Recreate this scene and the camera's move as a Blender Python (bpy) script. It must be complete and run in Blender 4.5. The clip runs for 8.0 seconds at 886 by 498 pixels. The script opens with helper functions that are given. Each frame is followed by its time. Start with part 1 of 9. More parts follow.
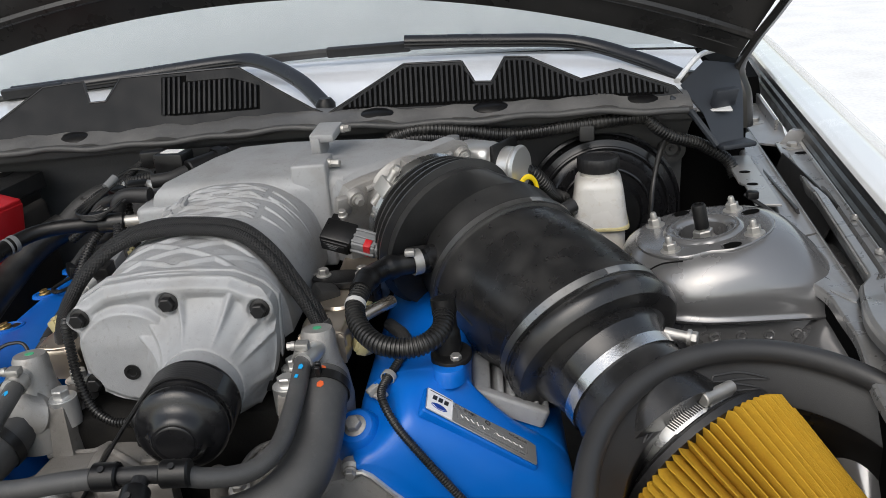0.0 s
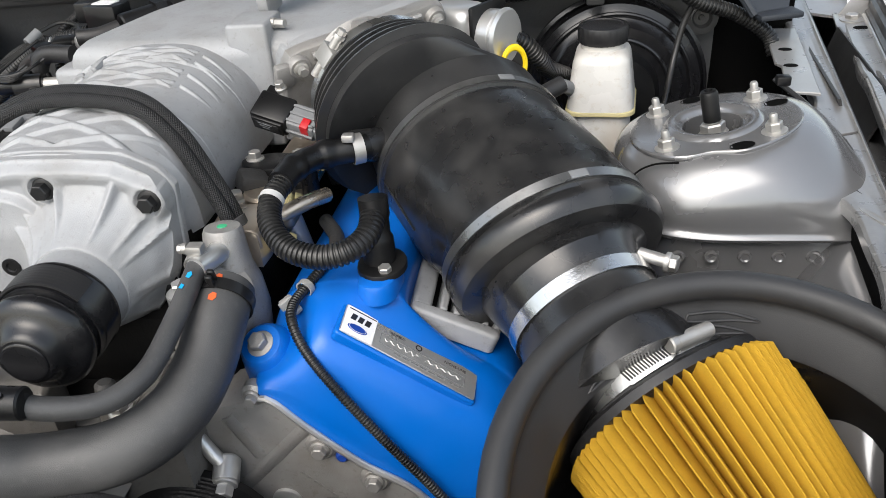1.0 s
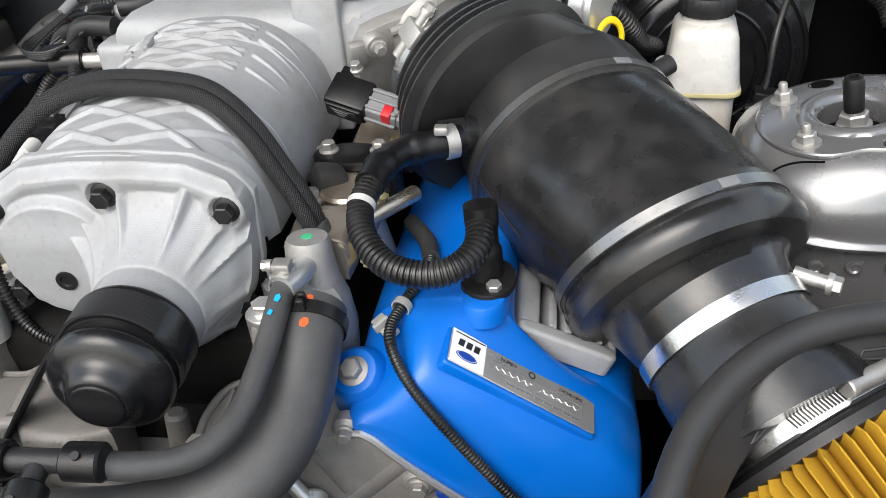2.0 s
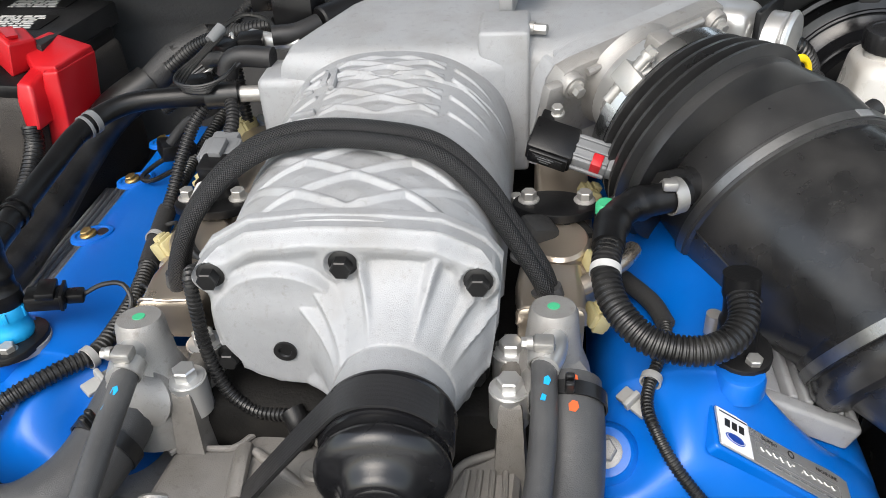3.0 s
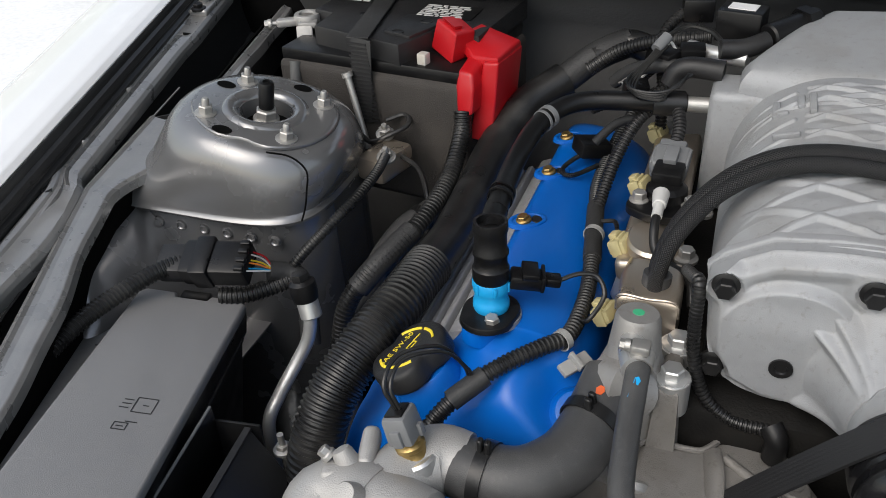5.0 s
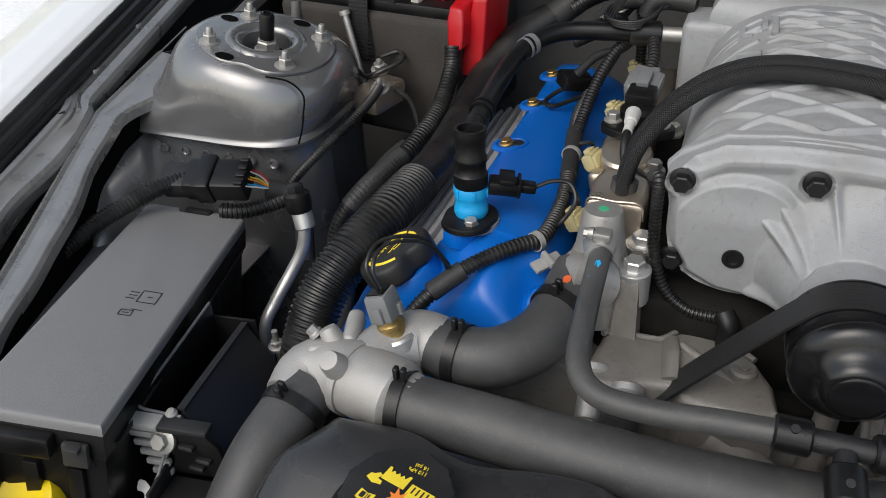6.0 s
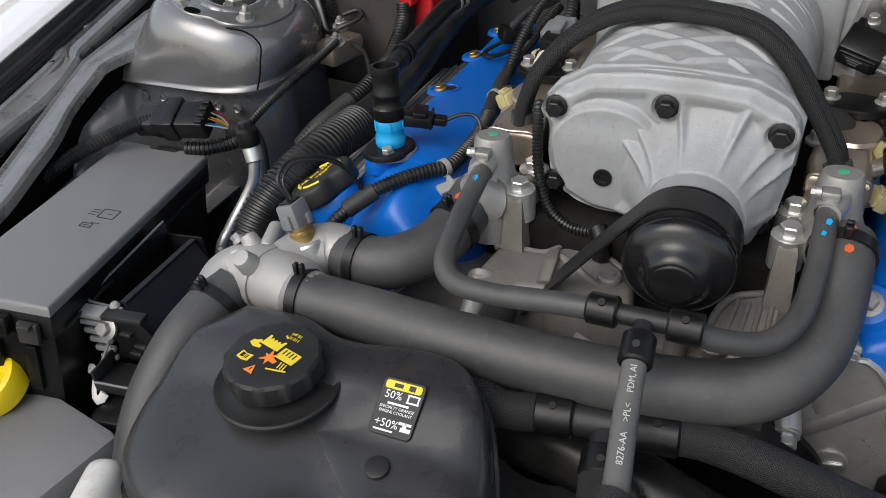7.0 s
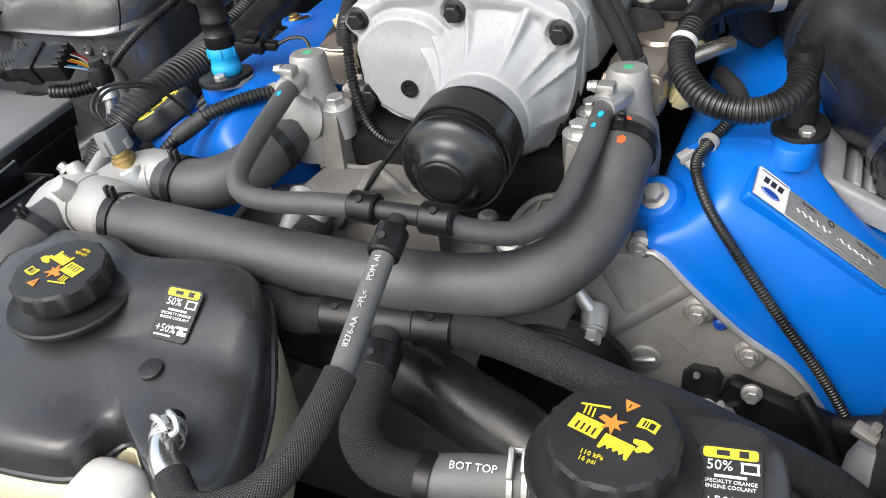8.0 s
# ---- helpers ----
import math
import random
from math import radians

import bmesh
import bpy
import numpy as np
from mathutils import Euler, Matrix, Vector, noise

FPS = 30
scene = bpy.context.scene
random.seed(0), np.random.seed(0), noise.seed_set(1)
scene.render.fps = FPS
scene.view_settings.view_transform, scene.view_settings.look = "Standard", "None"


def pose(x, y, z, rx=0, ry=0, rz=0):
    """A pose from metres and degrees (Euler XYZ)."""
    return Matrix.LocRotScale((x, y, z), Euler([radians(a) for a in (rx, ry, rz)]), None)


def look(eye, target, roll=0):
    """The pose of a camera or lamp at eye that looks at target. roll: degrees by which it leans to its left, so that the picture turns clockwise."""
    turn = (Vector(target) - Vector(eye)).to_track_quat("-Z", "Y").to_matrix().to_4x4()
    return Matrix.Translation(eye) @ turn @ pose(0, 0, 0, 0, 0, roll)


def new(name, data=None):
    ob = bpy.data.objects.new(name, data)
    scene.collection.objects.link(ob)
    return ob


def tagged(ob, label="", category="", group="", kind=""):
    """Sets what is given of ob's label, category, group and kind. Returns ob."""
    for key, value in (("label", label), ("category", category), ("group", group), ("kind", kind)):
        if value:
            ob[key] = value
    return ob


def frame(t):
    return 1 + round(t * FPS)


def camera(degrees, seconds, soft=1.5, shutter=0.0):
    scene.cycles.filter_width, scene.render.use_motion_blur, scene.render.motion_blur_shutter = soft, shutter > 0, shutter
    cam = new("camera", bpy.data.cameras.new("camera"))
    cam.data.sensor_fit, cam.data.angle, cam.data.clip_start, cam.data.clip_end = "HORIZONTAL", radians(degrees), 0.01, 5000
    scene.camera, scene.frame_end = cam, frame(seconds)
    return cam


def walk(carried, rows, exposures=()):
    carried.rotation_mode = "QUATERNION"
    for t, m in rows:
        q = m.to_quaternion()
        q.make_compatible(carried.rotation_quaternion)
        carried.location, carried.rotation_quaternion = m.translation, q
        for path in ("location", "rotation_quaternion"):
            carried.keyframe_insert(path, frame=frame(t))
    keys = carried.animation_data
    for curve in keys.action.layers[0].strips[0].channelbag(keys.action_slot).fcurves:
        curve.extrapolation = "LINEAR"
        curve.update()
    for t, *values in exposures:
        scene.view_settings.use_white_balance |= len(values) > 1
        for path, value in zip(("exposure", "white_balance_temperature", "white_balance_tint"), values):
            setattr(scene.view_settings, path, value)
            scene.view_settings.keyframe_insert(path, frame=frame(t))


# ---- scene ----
cam = camera(57.1, 8.0, soft=0.9)
PATH = [
    (0, (0.3334, 0.0774, 1.3260), (0.2096, 1.9370, 0.6010), -5.1),
    (0.5, (0.3932, 0.1665, 1.3070), (0.1706, 1.9209, 0.3730), -5.4),
    (1, (0.4330, 0.2366, 1.2830), (0.1576, 1.9389, 0.2690), -4.9),
    (1.2, (0.4369, 0.2606, 1.2810), (0.1476, 1.9359, 0.2280), -4.9),
    (2.3, (0.2687, 0.3442, 1.2910), (0.0015, 1.9775, 0.1690), -4.8),
    (2.5, (0.2257, 0.3551, 1.2970), (-0.0296, 1.9864, 0.1680), -4.5),
    (3, (0.1316, 0.3748, 1.3200), (-0.0866, 2.0013, 0.1770), -3.6),
    (3.5, (0.0276, 0.3776, 1.3270), (-0.2986, 1.9977, 0.2010), -3.6),
    (4, (-0.0534, 0.3684, 1.3580), (-0.5115, 1.9542, 0.2280), -3.9),
    (4.5, (-0.0973, 0.3392, 1.3650), (-0.6613, 1.8878, 0.2330), -4.2),
    (4.7, (-0.1023, 0.3262, 1.3640), (-0.7042, 1.8597, 0.2300), -4.2),
    (5.8, (-0.0701, 0.2473, 1.3230), (-0.7140, 1.7627, 0.1880), -3.4),
    (6, (-0.0510, 0.2324, 1.3220), (-0.6929, 1.7357, 0.1710), -3.4),
    (6.5, (0.0251, 0.2026, 1.3220), (-0.6708, 1.6858, 0.1750), -4.5),
    (7, (0.1131, 0.1798, 1.3120), (-0.6406, 1.6228, 0.1510), -5.1),
    (7.5, (0.2061, 0.1860, 1.2950), (-0.5616, 1.6140, 0.1230), -5.9),
    (8, (0.2890, 0.2172, 1.2650), (-0.4815, 1.5973, 0.0390), -8.7),
]
walk(cam, [(t, look(eye, target, roll)) for t, eye, target, roll in PATH],
     exposures=[(0, 0.36), (1, 1.02), (2.5, 1.12), (3.5, 1.12), (4.0, 1.02), (4.5, 0.52), (6.5, 0.28), (7.3, 0.64), (8, 1.28)])

# ---- world, sun, exposure ----
world = bpy.data.worlds.new("sky")
scene.world = world
world.use_nodes = True
wn = world.node_tree.nodes
sky = wn.new("ShaderNodeTexSky")
sky.sky_type, sky.sun_disc = "NISHITA", False
SUN_UP, SUN_ROUND = 50.0, 200.0
sky.sun_elevation, sky.sun_rotation = radians(SUN_UP), radians(SUN_ROUND)
sky.air_density, sky.dust_density = 1.6, 3.0
haze = wn.new("ShaderNodeHueSaturation")
haze.inputs["Saturation"].default_value = 0.6
world.node_tree.links.new(sky.outputs[0], haze.inputs["Color"])
world.node_tree.links.new(haze.outputs[0], wn["Background"].inputs[0])
wn["Background"].inputs[1].default_value = 0.15
sun = new("sun", bpy.data.lights.new("sun", "SUN"))
sun.data.energy, sun.data.angle, sun.data.color = 0.9, radians(50), (1.0, 0.97, 0.93)
az, el = radians(SUN_ROUND), radians(SUN_UP)
sun_dir = Vector((math.sin(az) * math.cos(el), math.cos(az) * math.cos(el), math.sin(el)))
sun.matrix_world = look(sun_dir * 20, (0, 0, 0))


# ---- materials ----
def mat(name, color, rough=0.5, metal=0.0, vary=0.12, scale=40.0, bump=0.1, fine=400.0, coat=0.0, spec=0.5,
        dust=0.0, dust_color=(0.45, 0.42, 0.38), dirt_scale=9.0, trans=0.0, speck=0.0, speck_scale=90.0):
    """Colour with two scales of variation, roughness wear and a fine relief."""
    m = bpy.data.materials.new(name)
    m.use_nodes = True
    n, ln = m.node_tree.nodes, m.node_tree.links
    b = n["Principled BSDF"]
    b.inputs["Metallic"].default_value = metal
    b.inputs["Coat Weight"].default_value = coat
    b.inputs["Coat Roughness"].default_value = 0.08
    b.inputs["Specular IOR Level"].default_value = spec
    b.inputs["Transmission Weight"].default_value = trans
    tc = n.new("ShaderNodeTexCoord")
    big, small = n.new("ShaderNodeTexNoise"), n.new("ShaderNodeTexNoise")
    big.inputs["Scale"].default_value, big.inputs["Detail"].default_value = dirt_scale, 5
    small.inputs["Scale"].default_value, small.inputs["Detail"].default_value = scale, 3
    for t in (big, small):
        ln.new(tc.outputs["Object"], t.inputs["Vector"])
    mix = n.new("ShaderNodeMix")
    mix.data_type = "RGBA"
    lo = tuple(max(0.0, c * (1 - vary)) for c in color)
    hi = tuple(min(1.0, c * (1 + vary)) for c in color)
    mix.inputs[6].default_value, mix.inputs[7].default_value = (*lo, 1), (*hi, 1)
    add = n.new("ShaderNodeMath")
    add.operation = "MULTIPLY_ADD"
    add.inputs[1].default_value, add.inputs[2].default_value = 0.55, 0.0
    ln.new(small.outputs[0], add.inputs[0])
    add2 = n.new("ShaderNodeMath")
    add2.operation = "MULTIPLY_ADD"
    add2.inputs[1].default_value = 0.55
    ln.new(big.outputs[0], add2.inputs[0])
    ln.new(add.outputs[0], add2.inputs[2])
    ln.new(add2.outputs[0], mix.inputs[0])
    top = mix.outputs[2]
    if speck:
        grit = n.new("ShaderNodeTexNoise")
        grit.inputs["Scale"].default_value, grit.inputs["Detail"].default_value, grit.inputs["Roughness"].default_value = speck_scale, 6, 0.7
        ln.new(tc.outputs["Object"], grit.inputs["Vector"])
        cut = n.new("ShaderNodeMapRange")
        cut.inputs[1].default_value, cut.inputs[2].default_value = 0.56, 0.70
        cut.inputs[3].default_value, cut.inputs[4].default_value = 0.0, speck
        ln.new(grit.outputs[0], cut.inputs[0])
        sp_ = n.new("ShaderNodeMix")
        sp_.data_type = "RGBA"
        sp_.inputs[7].default_value = (*dust_color, 1)
        ln.new(cut.outputs[0], sp_.inputs[0])
        ln.new(top, sp_.inputs[6])
        top = sp_.outputs[2]
    if dust:
        ramp = n.new("ShaderNodeValToRGB")
        ramp.color_ramp.elements[0].position, ramp.color_ramp.elements[1].position = 0.46, 0.75
        ln.new(big.outputs[0], ramp.inputs[0])
        k = n.new("ShaderNodeMath")
        k.operation = "MULTIPLY"
        k.inputs[1].default_value = dust
        ln.new(ramp.outputs[0], k.inputs[0])
        d = n.new("ShaderNodeMix")
        d.data_type = "RGBA"
        d.inputs[7].default_value = (*dust_color, 1)
        ln.new(k.outputs[0], d.inputs[0])
        ln.new(top, d.inputs[6])
        top = d.outputs[2]
    ln.new(top, b.inputs["Base Color"])
    rr = n.new("ShaderNodeMapRange")
    rr.inputs[3].default_value, rr.inputs[4].default_value = max(0.03, rough - 0.16), min(1, rough + 0.16)
    rr.inputs[1].default_value, rr.inputs[2].default_value = 0.25, 0.75
    smear = n.new("ShaderNodeMix")
    smear.inputs[0].default_value = 0.45
    ln.new(big.outputs[0], smear.inputs[2])
    ln.new(small.outputs[0], smear.inputs[3])
    ln.new(smear.outputs[0], rr.inputs[0])
    ln.new(rr.outputs[0], b.inputs["Roughness"])
    if bump:
        f = n.new("ShaderNodeTexNoise")
        f.inputs["Scale"].default_value, f.inputs["Detail"].default_value = fine, 2
        ln.new(tc.outputs["Object"], f.inputs["Vector"])
        bp = n.new("ShaderNodeBump")
        bp.inputs["Strength"].default_value, bp.inputs["Distance"].default_value = bump, 0.001
        ln.new(f.outputs[0], bp.inputs["Height"])
        ln.new(bp.outputs[0], b.inputs["Normal"])
    return m


def braid_mat(name, color, pitch=0.0035, rough=0.5, bump=0.9):
    """Woven sleeve: two crossing diagonal wave families over the tube's own length and girth."""
    m = mat(name, color, rough=rough, bump=0)
    n, ln = m.node_tree.nodes, m.node_tree.links
    uv = n.new("ShaderNodeTexCoord")
    waves = []
    for sgn in (1, -1):
        mp = n.new("ShaderNodeMapping")
        mp.inputs["Rotation"].default_value = (0, 0, radians(45 * sgn))
        w = n.new("ShaderNodeTexWave")
        w.inputs["Scale"].default_value = 0.3 / pitch
        ln.new(uv.outputs["UV"], mp.inputs[0])
        ln.new(mp.outputs[0], w.inputs[0])
        waves.append(w)
    mx = n.new("ShaderNodeMath")
    mx.operation = "MULTIPLY"
    ln.new(waves[0].outputs[1], mx.inputs[0])
    ln.new(waves[1].outputs[1], mx.inputs[1])
    bp = n.new("ShaderNodeBump")
    bp.inputs["Strength"].default_value, bp.inputs["Distance"].default_value = bump, 0.0015
    ln.new(mx.outputs[0], bp.inputs["Height"])
    b = n["Principled BSDF"]
    ln.new(bp.outputs[0], b.inputs["Normal"])
    old = b.inputs["Base Color"].links[0].from_socket
    mc = n.new("ShaderNodeMix")
    mc.data_type = "RGBA"
    mc.blend_type = "MULTIPLY"
    mc.inputs[0].default_value = 0.6
    ln.new(old, mc.inputs[6])
    ln.new(mx.outputs[0], mc.inputs[7])
    ln.new(mc.outputs[2], b.inputs["Base Color"])
    return m


M = {}
M["alu"] = mat("cast_aluminium_silver", (0.325, 0.332, 0.342), rough=0.58, metal=0.22, vary=0.16, scale=120, bump=0.35, fine=1300, spec=0.35, dust=0.50, dust_color=(0.205, 0.197, 0.18), dirt_scale=22, speck=0.45, speck_scale=150)
M["alu_smooth"] = mat("machined_aluminium", (0.62, 0.62, 0.61), rough=0.34, metal=0.75, vary=0.08, bump=0.12)
M["alu_raw"] = mat("raw_cast_aluminium", (0.32, 0.312, 0.30), rough=0.46, metal=0.45, vary=0.25, bump=0.35, fine=1300, dust=0.55, dust_color=(0.17, 0.15, 0.125), dirt_scale=22, speck=0.45, speck_scale=140)
M["alu_dull"] = mat("dull_grey_casting", (0.215, 0.203, 0.187), rough=0.55, metal=0.3, vary=0.28, bump=0.4, fine=1000, dust=0.6, dust_color=(0.11, 0.095, 0.078), dirt_scale=24, speck=0.5, speck_scale=130)
M["blue"] = mat("blue_paint", (0.0, 0.115, 0.49), rough=0.38, vary=0.10, scale=25, bump=0.05, fine=900, coat=0.12, spec=0.4, dust=0.10, dust_color=(0.05, 0.13, 0.36), dirt_scale=16)
M["rubber"] = mat("black_rubber", (0.050, 0.050, 0.0505), rough=0.46, vary=0.3, bump=0.25, fine=1400, spec=0.48, dust=0.5, dust_color=(0.105, 0.103, 0.099), dirt_scale=14, speck=0.35, speck_scale=160)
M["duct"] = mat("smooth_black_rubber", (0.012, 0.012, 0.0125), rough=0.29, vary=0.3, bump=0.05, fine=700, spec=0.6, dust=0.6, dust_color=(0.050, 0.048, 0.046), dirt_scale=22, speck=0.25, speck_scale=240)
M["duct_grey"] = mat("dusty_grey_rubber", (0.021, 0.021, 0.0215), rough=0.36, vary=0.25, bump=0.08, fine=700, spec=0.6, dust=0.5, dust_color=(0.058, 0.057, 0.055), dirt_scale=16, speck=0.25, speck_scale=200)
M["plastic"] = mat("black_plastic", (0.0055, 0.0055, 0.006), rough=0.36, vary=0.25, bump=0.15, fine=900, spec=0.33, dust=0.2, dust_color=(0.03, 0.029, 0.027), dirt_scale=26, speck=0.18, speck_scale=260)
M["plastic_tex"] = mat("grained_black_plastic", (0.015, 0.015, 0.016), rough=0.42, vary=0.2, bump=0.3, fine=1500, spec=0.4, dust=0.3, dust_color=(0.05, 0.048, 0.045), dirt_scale=18, speck=0.25, speck_scale=220)
M["shroud_black"] = mat("satin_black_shroud", (0.027, 0.027, 0.028), rough=0.30, vary=0.2, bump=0.05, fine=600, spec=0.5, dust=0.3, dust_color=(0.055, 0.054, 0.052), dirt_scale=12, speck=0.2, speck_scale=300)
M["plastic_gloss"] = mat("glossy_black_pulley", (0.008, 0.008, 0.009), rough=0.22, vary=0.2, bump=0.05, fine=900, spec=0.5)
M["conduit"] = mat("black_conduit", (0.0095, 0.0095, 0.0097), rough=0.34, vary=0.3, bump=0.1, spec=0.47, dust=0.45, dust_color=(0.060, 0.058, 0.054), dirt_scale=28, speck=0.25, speck_scale=240)
M["tape"] = mat("cloth_tape", (0.024, 0.024, 0.024), rough=0.6, vary=0.3, bump=0.5, fine=300)
M["braid"] = braid_mat("black_braid", (0.017, 0.017, 0.018), pitch=0.0015, bump=0.7)
M["braid_fine"] = braid_mat("black_fine_braid", (0.034, 0.034, 0.035), pitch=0.0014, bump=0.8)
M["grey_hose"] = mat("grey_hose", (0.092, 0.092, 0.090), rough=0.5, vary=0.2, speck=0.3, dust=0.3, dust_color=(0.14, 0.138, 0.132), bump=0.2, fine=500)
M["clip_grey"] = mat("pale_grey_clip", (0.30, 0.30, 0.29), rough=0.5, vary=0.1, bump=0.1)
M["body"] = mat("grey_metallic_paint", (0.210, 0.210, 0.213), rough=0.22, metal=0.55, vary=0.08, scale=28, bump=0.02, coat=0.45, dust=0.30, dust_color=(0.24, 0.235, 0.23), dirt_scale=10, speck=0.15, speck_scale=160)
M["rail_paint"] = mat("grey_rail_paint", (0.25, 0.248, 0.245), rough=0.32, metal=0.5, vary=0.25, scale=60, bump=0.10, coat=0.35, dust=0.45, dust_color=(0.36, 0.345, 0.33), dirt_scale=20, speck=0.35, speck_scale=150)
M["fender"] = mat("silver_white_car_paint", (0.86, 0.86, 0.86), rough=0.22, metal=0.1, vary=0.02, scale=1200, bump=0.02, coat=1.0)
M["apron"] = mat("dull_grey_body_paint", (0.30, 0.296, 0.29), rough=0.36, metal=0.4, vary=0.25, bump=0.12, coat=0.3, dust=0.5, dust_color=(0.20, 0.185, 0.17), dirt_scale=16, speck=0.35, speck_scale=150)
M["hood_paint"] = mat("dark_hood_lining_paint", (0.020, 0.0195, 0.019), rough=0.30, metal=0.3, vary=0.3, bump=0.1, dust=0.3, dust_color=(0.05, 0.048, 0.046), dirt_scale=12)
M["seal_grey"] = mat("grey_rubber_seal", (0.095, 0.094, 0.093), rough=0.42, vary=0.3, bump=0.3, dust=0.5, dust_color=(0.19, 0.185, 0.18), dirt_scale=18, speck=0.3)
M["scuttle_black"] = mat("black_scuttle_plastic", (0.0085, 0.0098, 0.0120), rough=0.55, vary=0.2, bump=0.2, fine=900, spec=0.25)
M["cover_blue"] = mat("blue_black_plastic", (0.022, 0.026, 0.033), rough=0.5, vary=0.15, bump=0.2, fine=900)
# pale tone stands in for sky reflected in the windscreen
M["shade_silver"] = mat("pale_glass_backing", (0.56, 0.565, 0.57), rough=0.45, vary=0.12, bump=0.2, fine=60)
# casting coloured near-black for the shade under other parts, with brown grime
M["oily_cast"] = mat("casting_dark_for_shade", (0.008, 0.0077, 0.0073), rough=0.6, vary=0.4, bump=0.5, fine=400, spec=0.12, dust=0.4, dust_color=(0.03, 0.027, 0.023), dirt_scale=20)
M["tub_black"] = mat("satin_black_moulding", (0.026, 0.026, 0.0268), rough=0.50, vary=0.2, bump=0.12, fine=1500, spec=0.42, dust=0.35, dust_color=(0.045, 0.044, 0.042), dirt_scale=14, speck=0.2, speck_scale=220)
# dark fender edge; on the channel sheets the dark colour stands in for shade
M["gap_paint"] = mat("dark_fender_edge_and_channel_shade", (0.034, 0.034, 0.0345), rough=0.36, metal=0.3, vary=0.2, bump=0.08, spec=0.4, dust=0.3, dust_color=(0.06, 0.058, 0.055), dirt_scale=14, speck=0.25)
# near-black: stands in for shade in the bay's depths and holes; also black parts
M["dark"] = mat("near_black_parts_and_shade", (0.003, 0.003, 0.003), rough=0.9, vary=0.3, bump=0.2, spec=0.05)
M["firewall"] = mat("dark_grey_firewall_mat", (0.125, 0.125, 0.126), rough=0.65, vary=0.25, bump=0.4, fine=250, spec=0.15, dust=0.3, dust_color=(0.09, 0.086, 0.08))
M["band_dull"] = mat("worn_band_steel", (0.25, 0.25, 0.247), rough=0.34, metal=0.9, vary=0.2, bump=0.12, dust=0.6, dust_color=(0.10, 0.098, 0.094), dirt_scale=26, speck=0.4, speck_scale=200)
M["steel"] = mat("zinc_steel", (0.44, 0.43, 0.41), rough=0.48, metal=0.75, vary=0.22, bump=0.25, fine=900, dust=0.35, dust_color=(0.25, 0.235, 0.21), dirt_scale=60)
M["band"] = mat("polished_band_steel", (0.66, 0.66, 0.65), rough=0.26, metal=1.0, vary=0.12, bump=0.1, dust=0.25, dust_color=(0.35, 0.33, 0.30), dirt_scale=40)
M["nickel"] = mat("bronze_nickel_steel", (0.52, 0.45, 0.37), rough=0.32, metal=0.85, vary=0.12, bump=0.12)
M["bolt_black"] = mat("black_bolt", (0.018, 0.018, 0.0185), rough=0.36, metal=0.4, vary=0.2, bump=0.1)
M["brass"] = mat("brass", (0.40, 0.28, 0.11), rough=0.42, metal=0.9, vary=0.1, bump=0.1)
M["filter"] = mat("yellow_filter_gauze", (0.50, 0.29, 0.022), rough=0.75, vary=0.25, scale=500, bump=1.0, fine=1600, dirt_scale=40, spec=0.25, dust=0.3, dust_color=(0.40, 0.20, 0.01))
M["red"] = mat("red_plastic", (0.44, 0.007, 0.012), rough=0.40, vary=0.12, bump=0.12, fine=500, dust=0.3, dust_color=(0.42, 0.05, 0.055), dirt_scale=18)
M["orange"] = mat("orange_print", (0.80, 0.22, 0.03), rough=0.6, bump=0)
M["orange_paint"] = mat("orange_paint_dab", (0.62, 0.10, 0.02), rough=0.6, vary=0.3, bump=0.2)
M["yellow"] = mat("yellow_plastic", (0.85, 0.62, 0.01), rough=0.38, vary=0.05, bump=0.05)
M["yellow_ink"] = mat("yellow_print", (0.75, 0.58, 0.03), rough=0.6, bump=0)
M["white_ink"] = mat("white_print", (0.78, 0.78, 0.78), rough=0.6, bump=0)
M["grey_ink"] = mat("pale_grey_label", (0.55, 0.55, 0.53), rough=0.6, bump=0)
M["black_ink"] = mat("black_print", (0.015, 0.015, 0.015), rough=0.5, bump=0)
M["blue_ink"] = mat("blue_print", (0.01, 0.05, 0.30), rough=0.4, bump=0)
M["cyan"] = mat("cyan_plastic", (0.01, 0.32, 0.66), rough=0.4, vary=0.06, bump=0.05)
M["alu_pale"] = mat("pale_bead_blasted_aluminium", (0.37, 0.362, 0.35), rough=0.5, metal=0.4, vary=0.16, scale=120, bump=0.4, fine=1000, dust=0.35, dust_color=(0.34, 0.32, 0.29), dirt_scale=24)
M["green"] = mat("green_plastic", (0.05, 0.42, 0.20), rough=0.45, bump=0.05)
M["beige"] = mat("beige_plastic", (0.48, 0.42, 0.22), rough=0.5, bump=0.1)
M["grey_plastic"] = mat("grey_plastic", (0.16, 0.165, 0.17), rough=0.5, bump=0.1)
M["white_plastic"] = mat("milky_plastic", (0.56, 0.55, 0.525), rough=0.32, vary=0.12, bump=0.06, dust=0.7, dust_color=(0.36, 0.29, 0.20), dirt_scale=14, speck=0.4, speck_scale=90)
M["cream_plastic"] = mat("cream_plastic", (0.62, 0.55, 0.38), rough=0.45, vary=0.08, bump=0.06)
M["bag"] = mat("padded_black_cloth", (0.040, 0.036, 0.0325), rough=0.7, vary=0.3, bump=0.8, fine=900, spec=0.3, dust=0.4, dust_color=(0.085, 0.075, 0.065), dirt_scale=18)
M["lid_grey"] = mat("matt_dark_grey_lid", (0.195, 0.195, 0.198), rough=0.52, vary=0.08, bump=0.35, fine=1800, dust=0.2, dust_color=(0.21, 0.205, 0.20), dirt_scale=9)
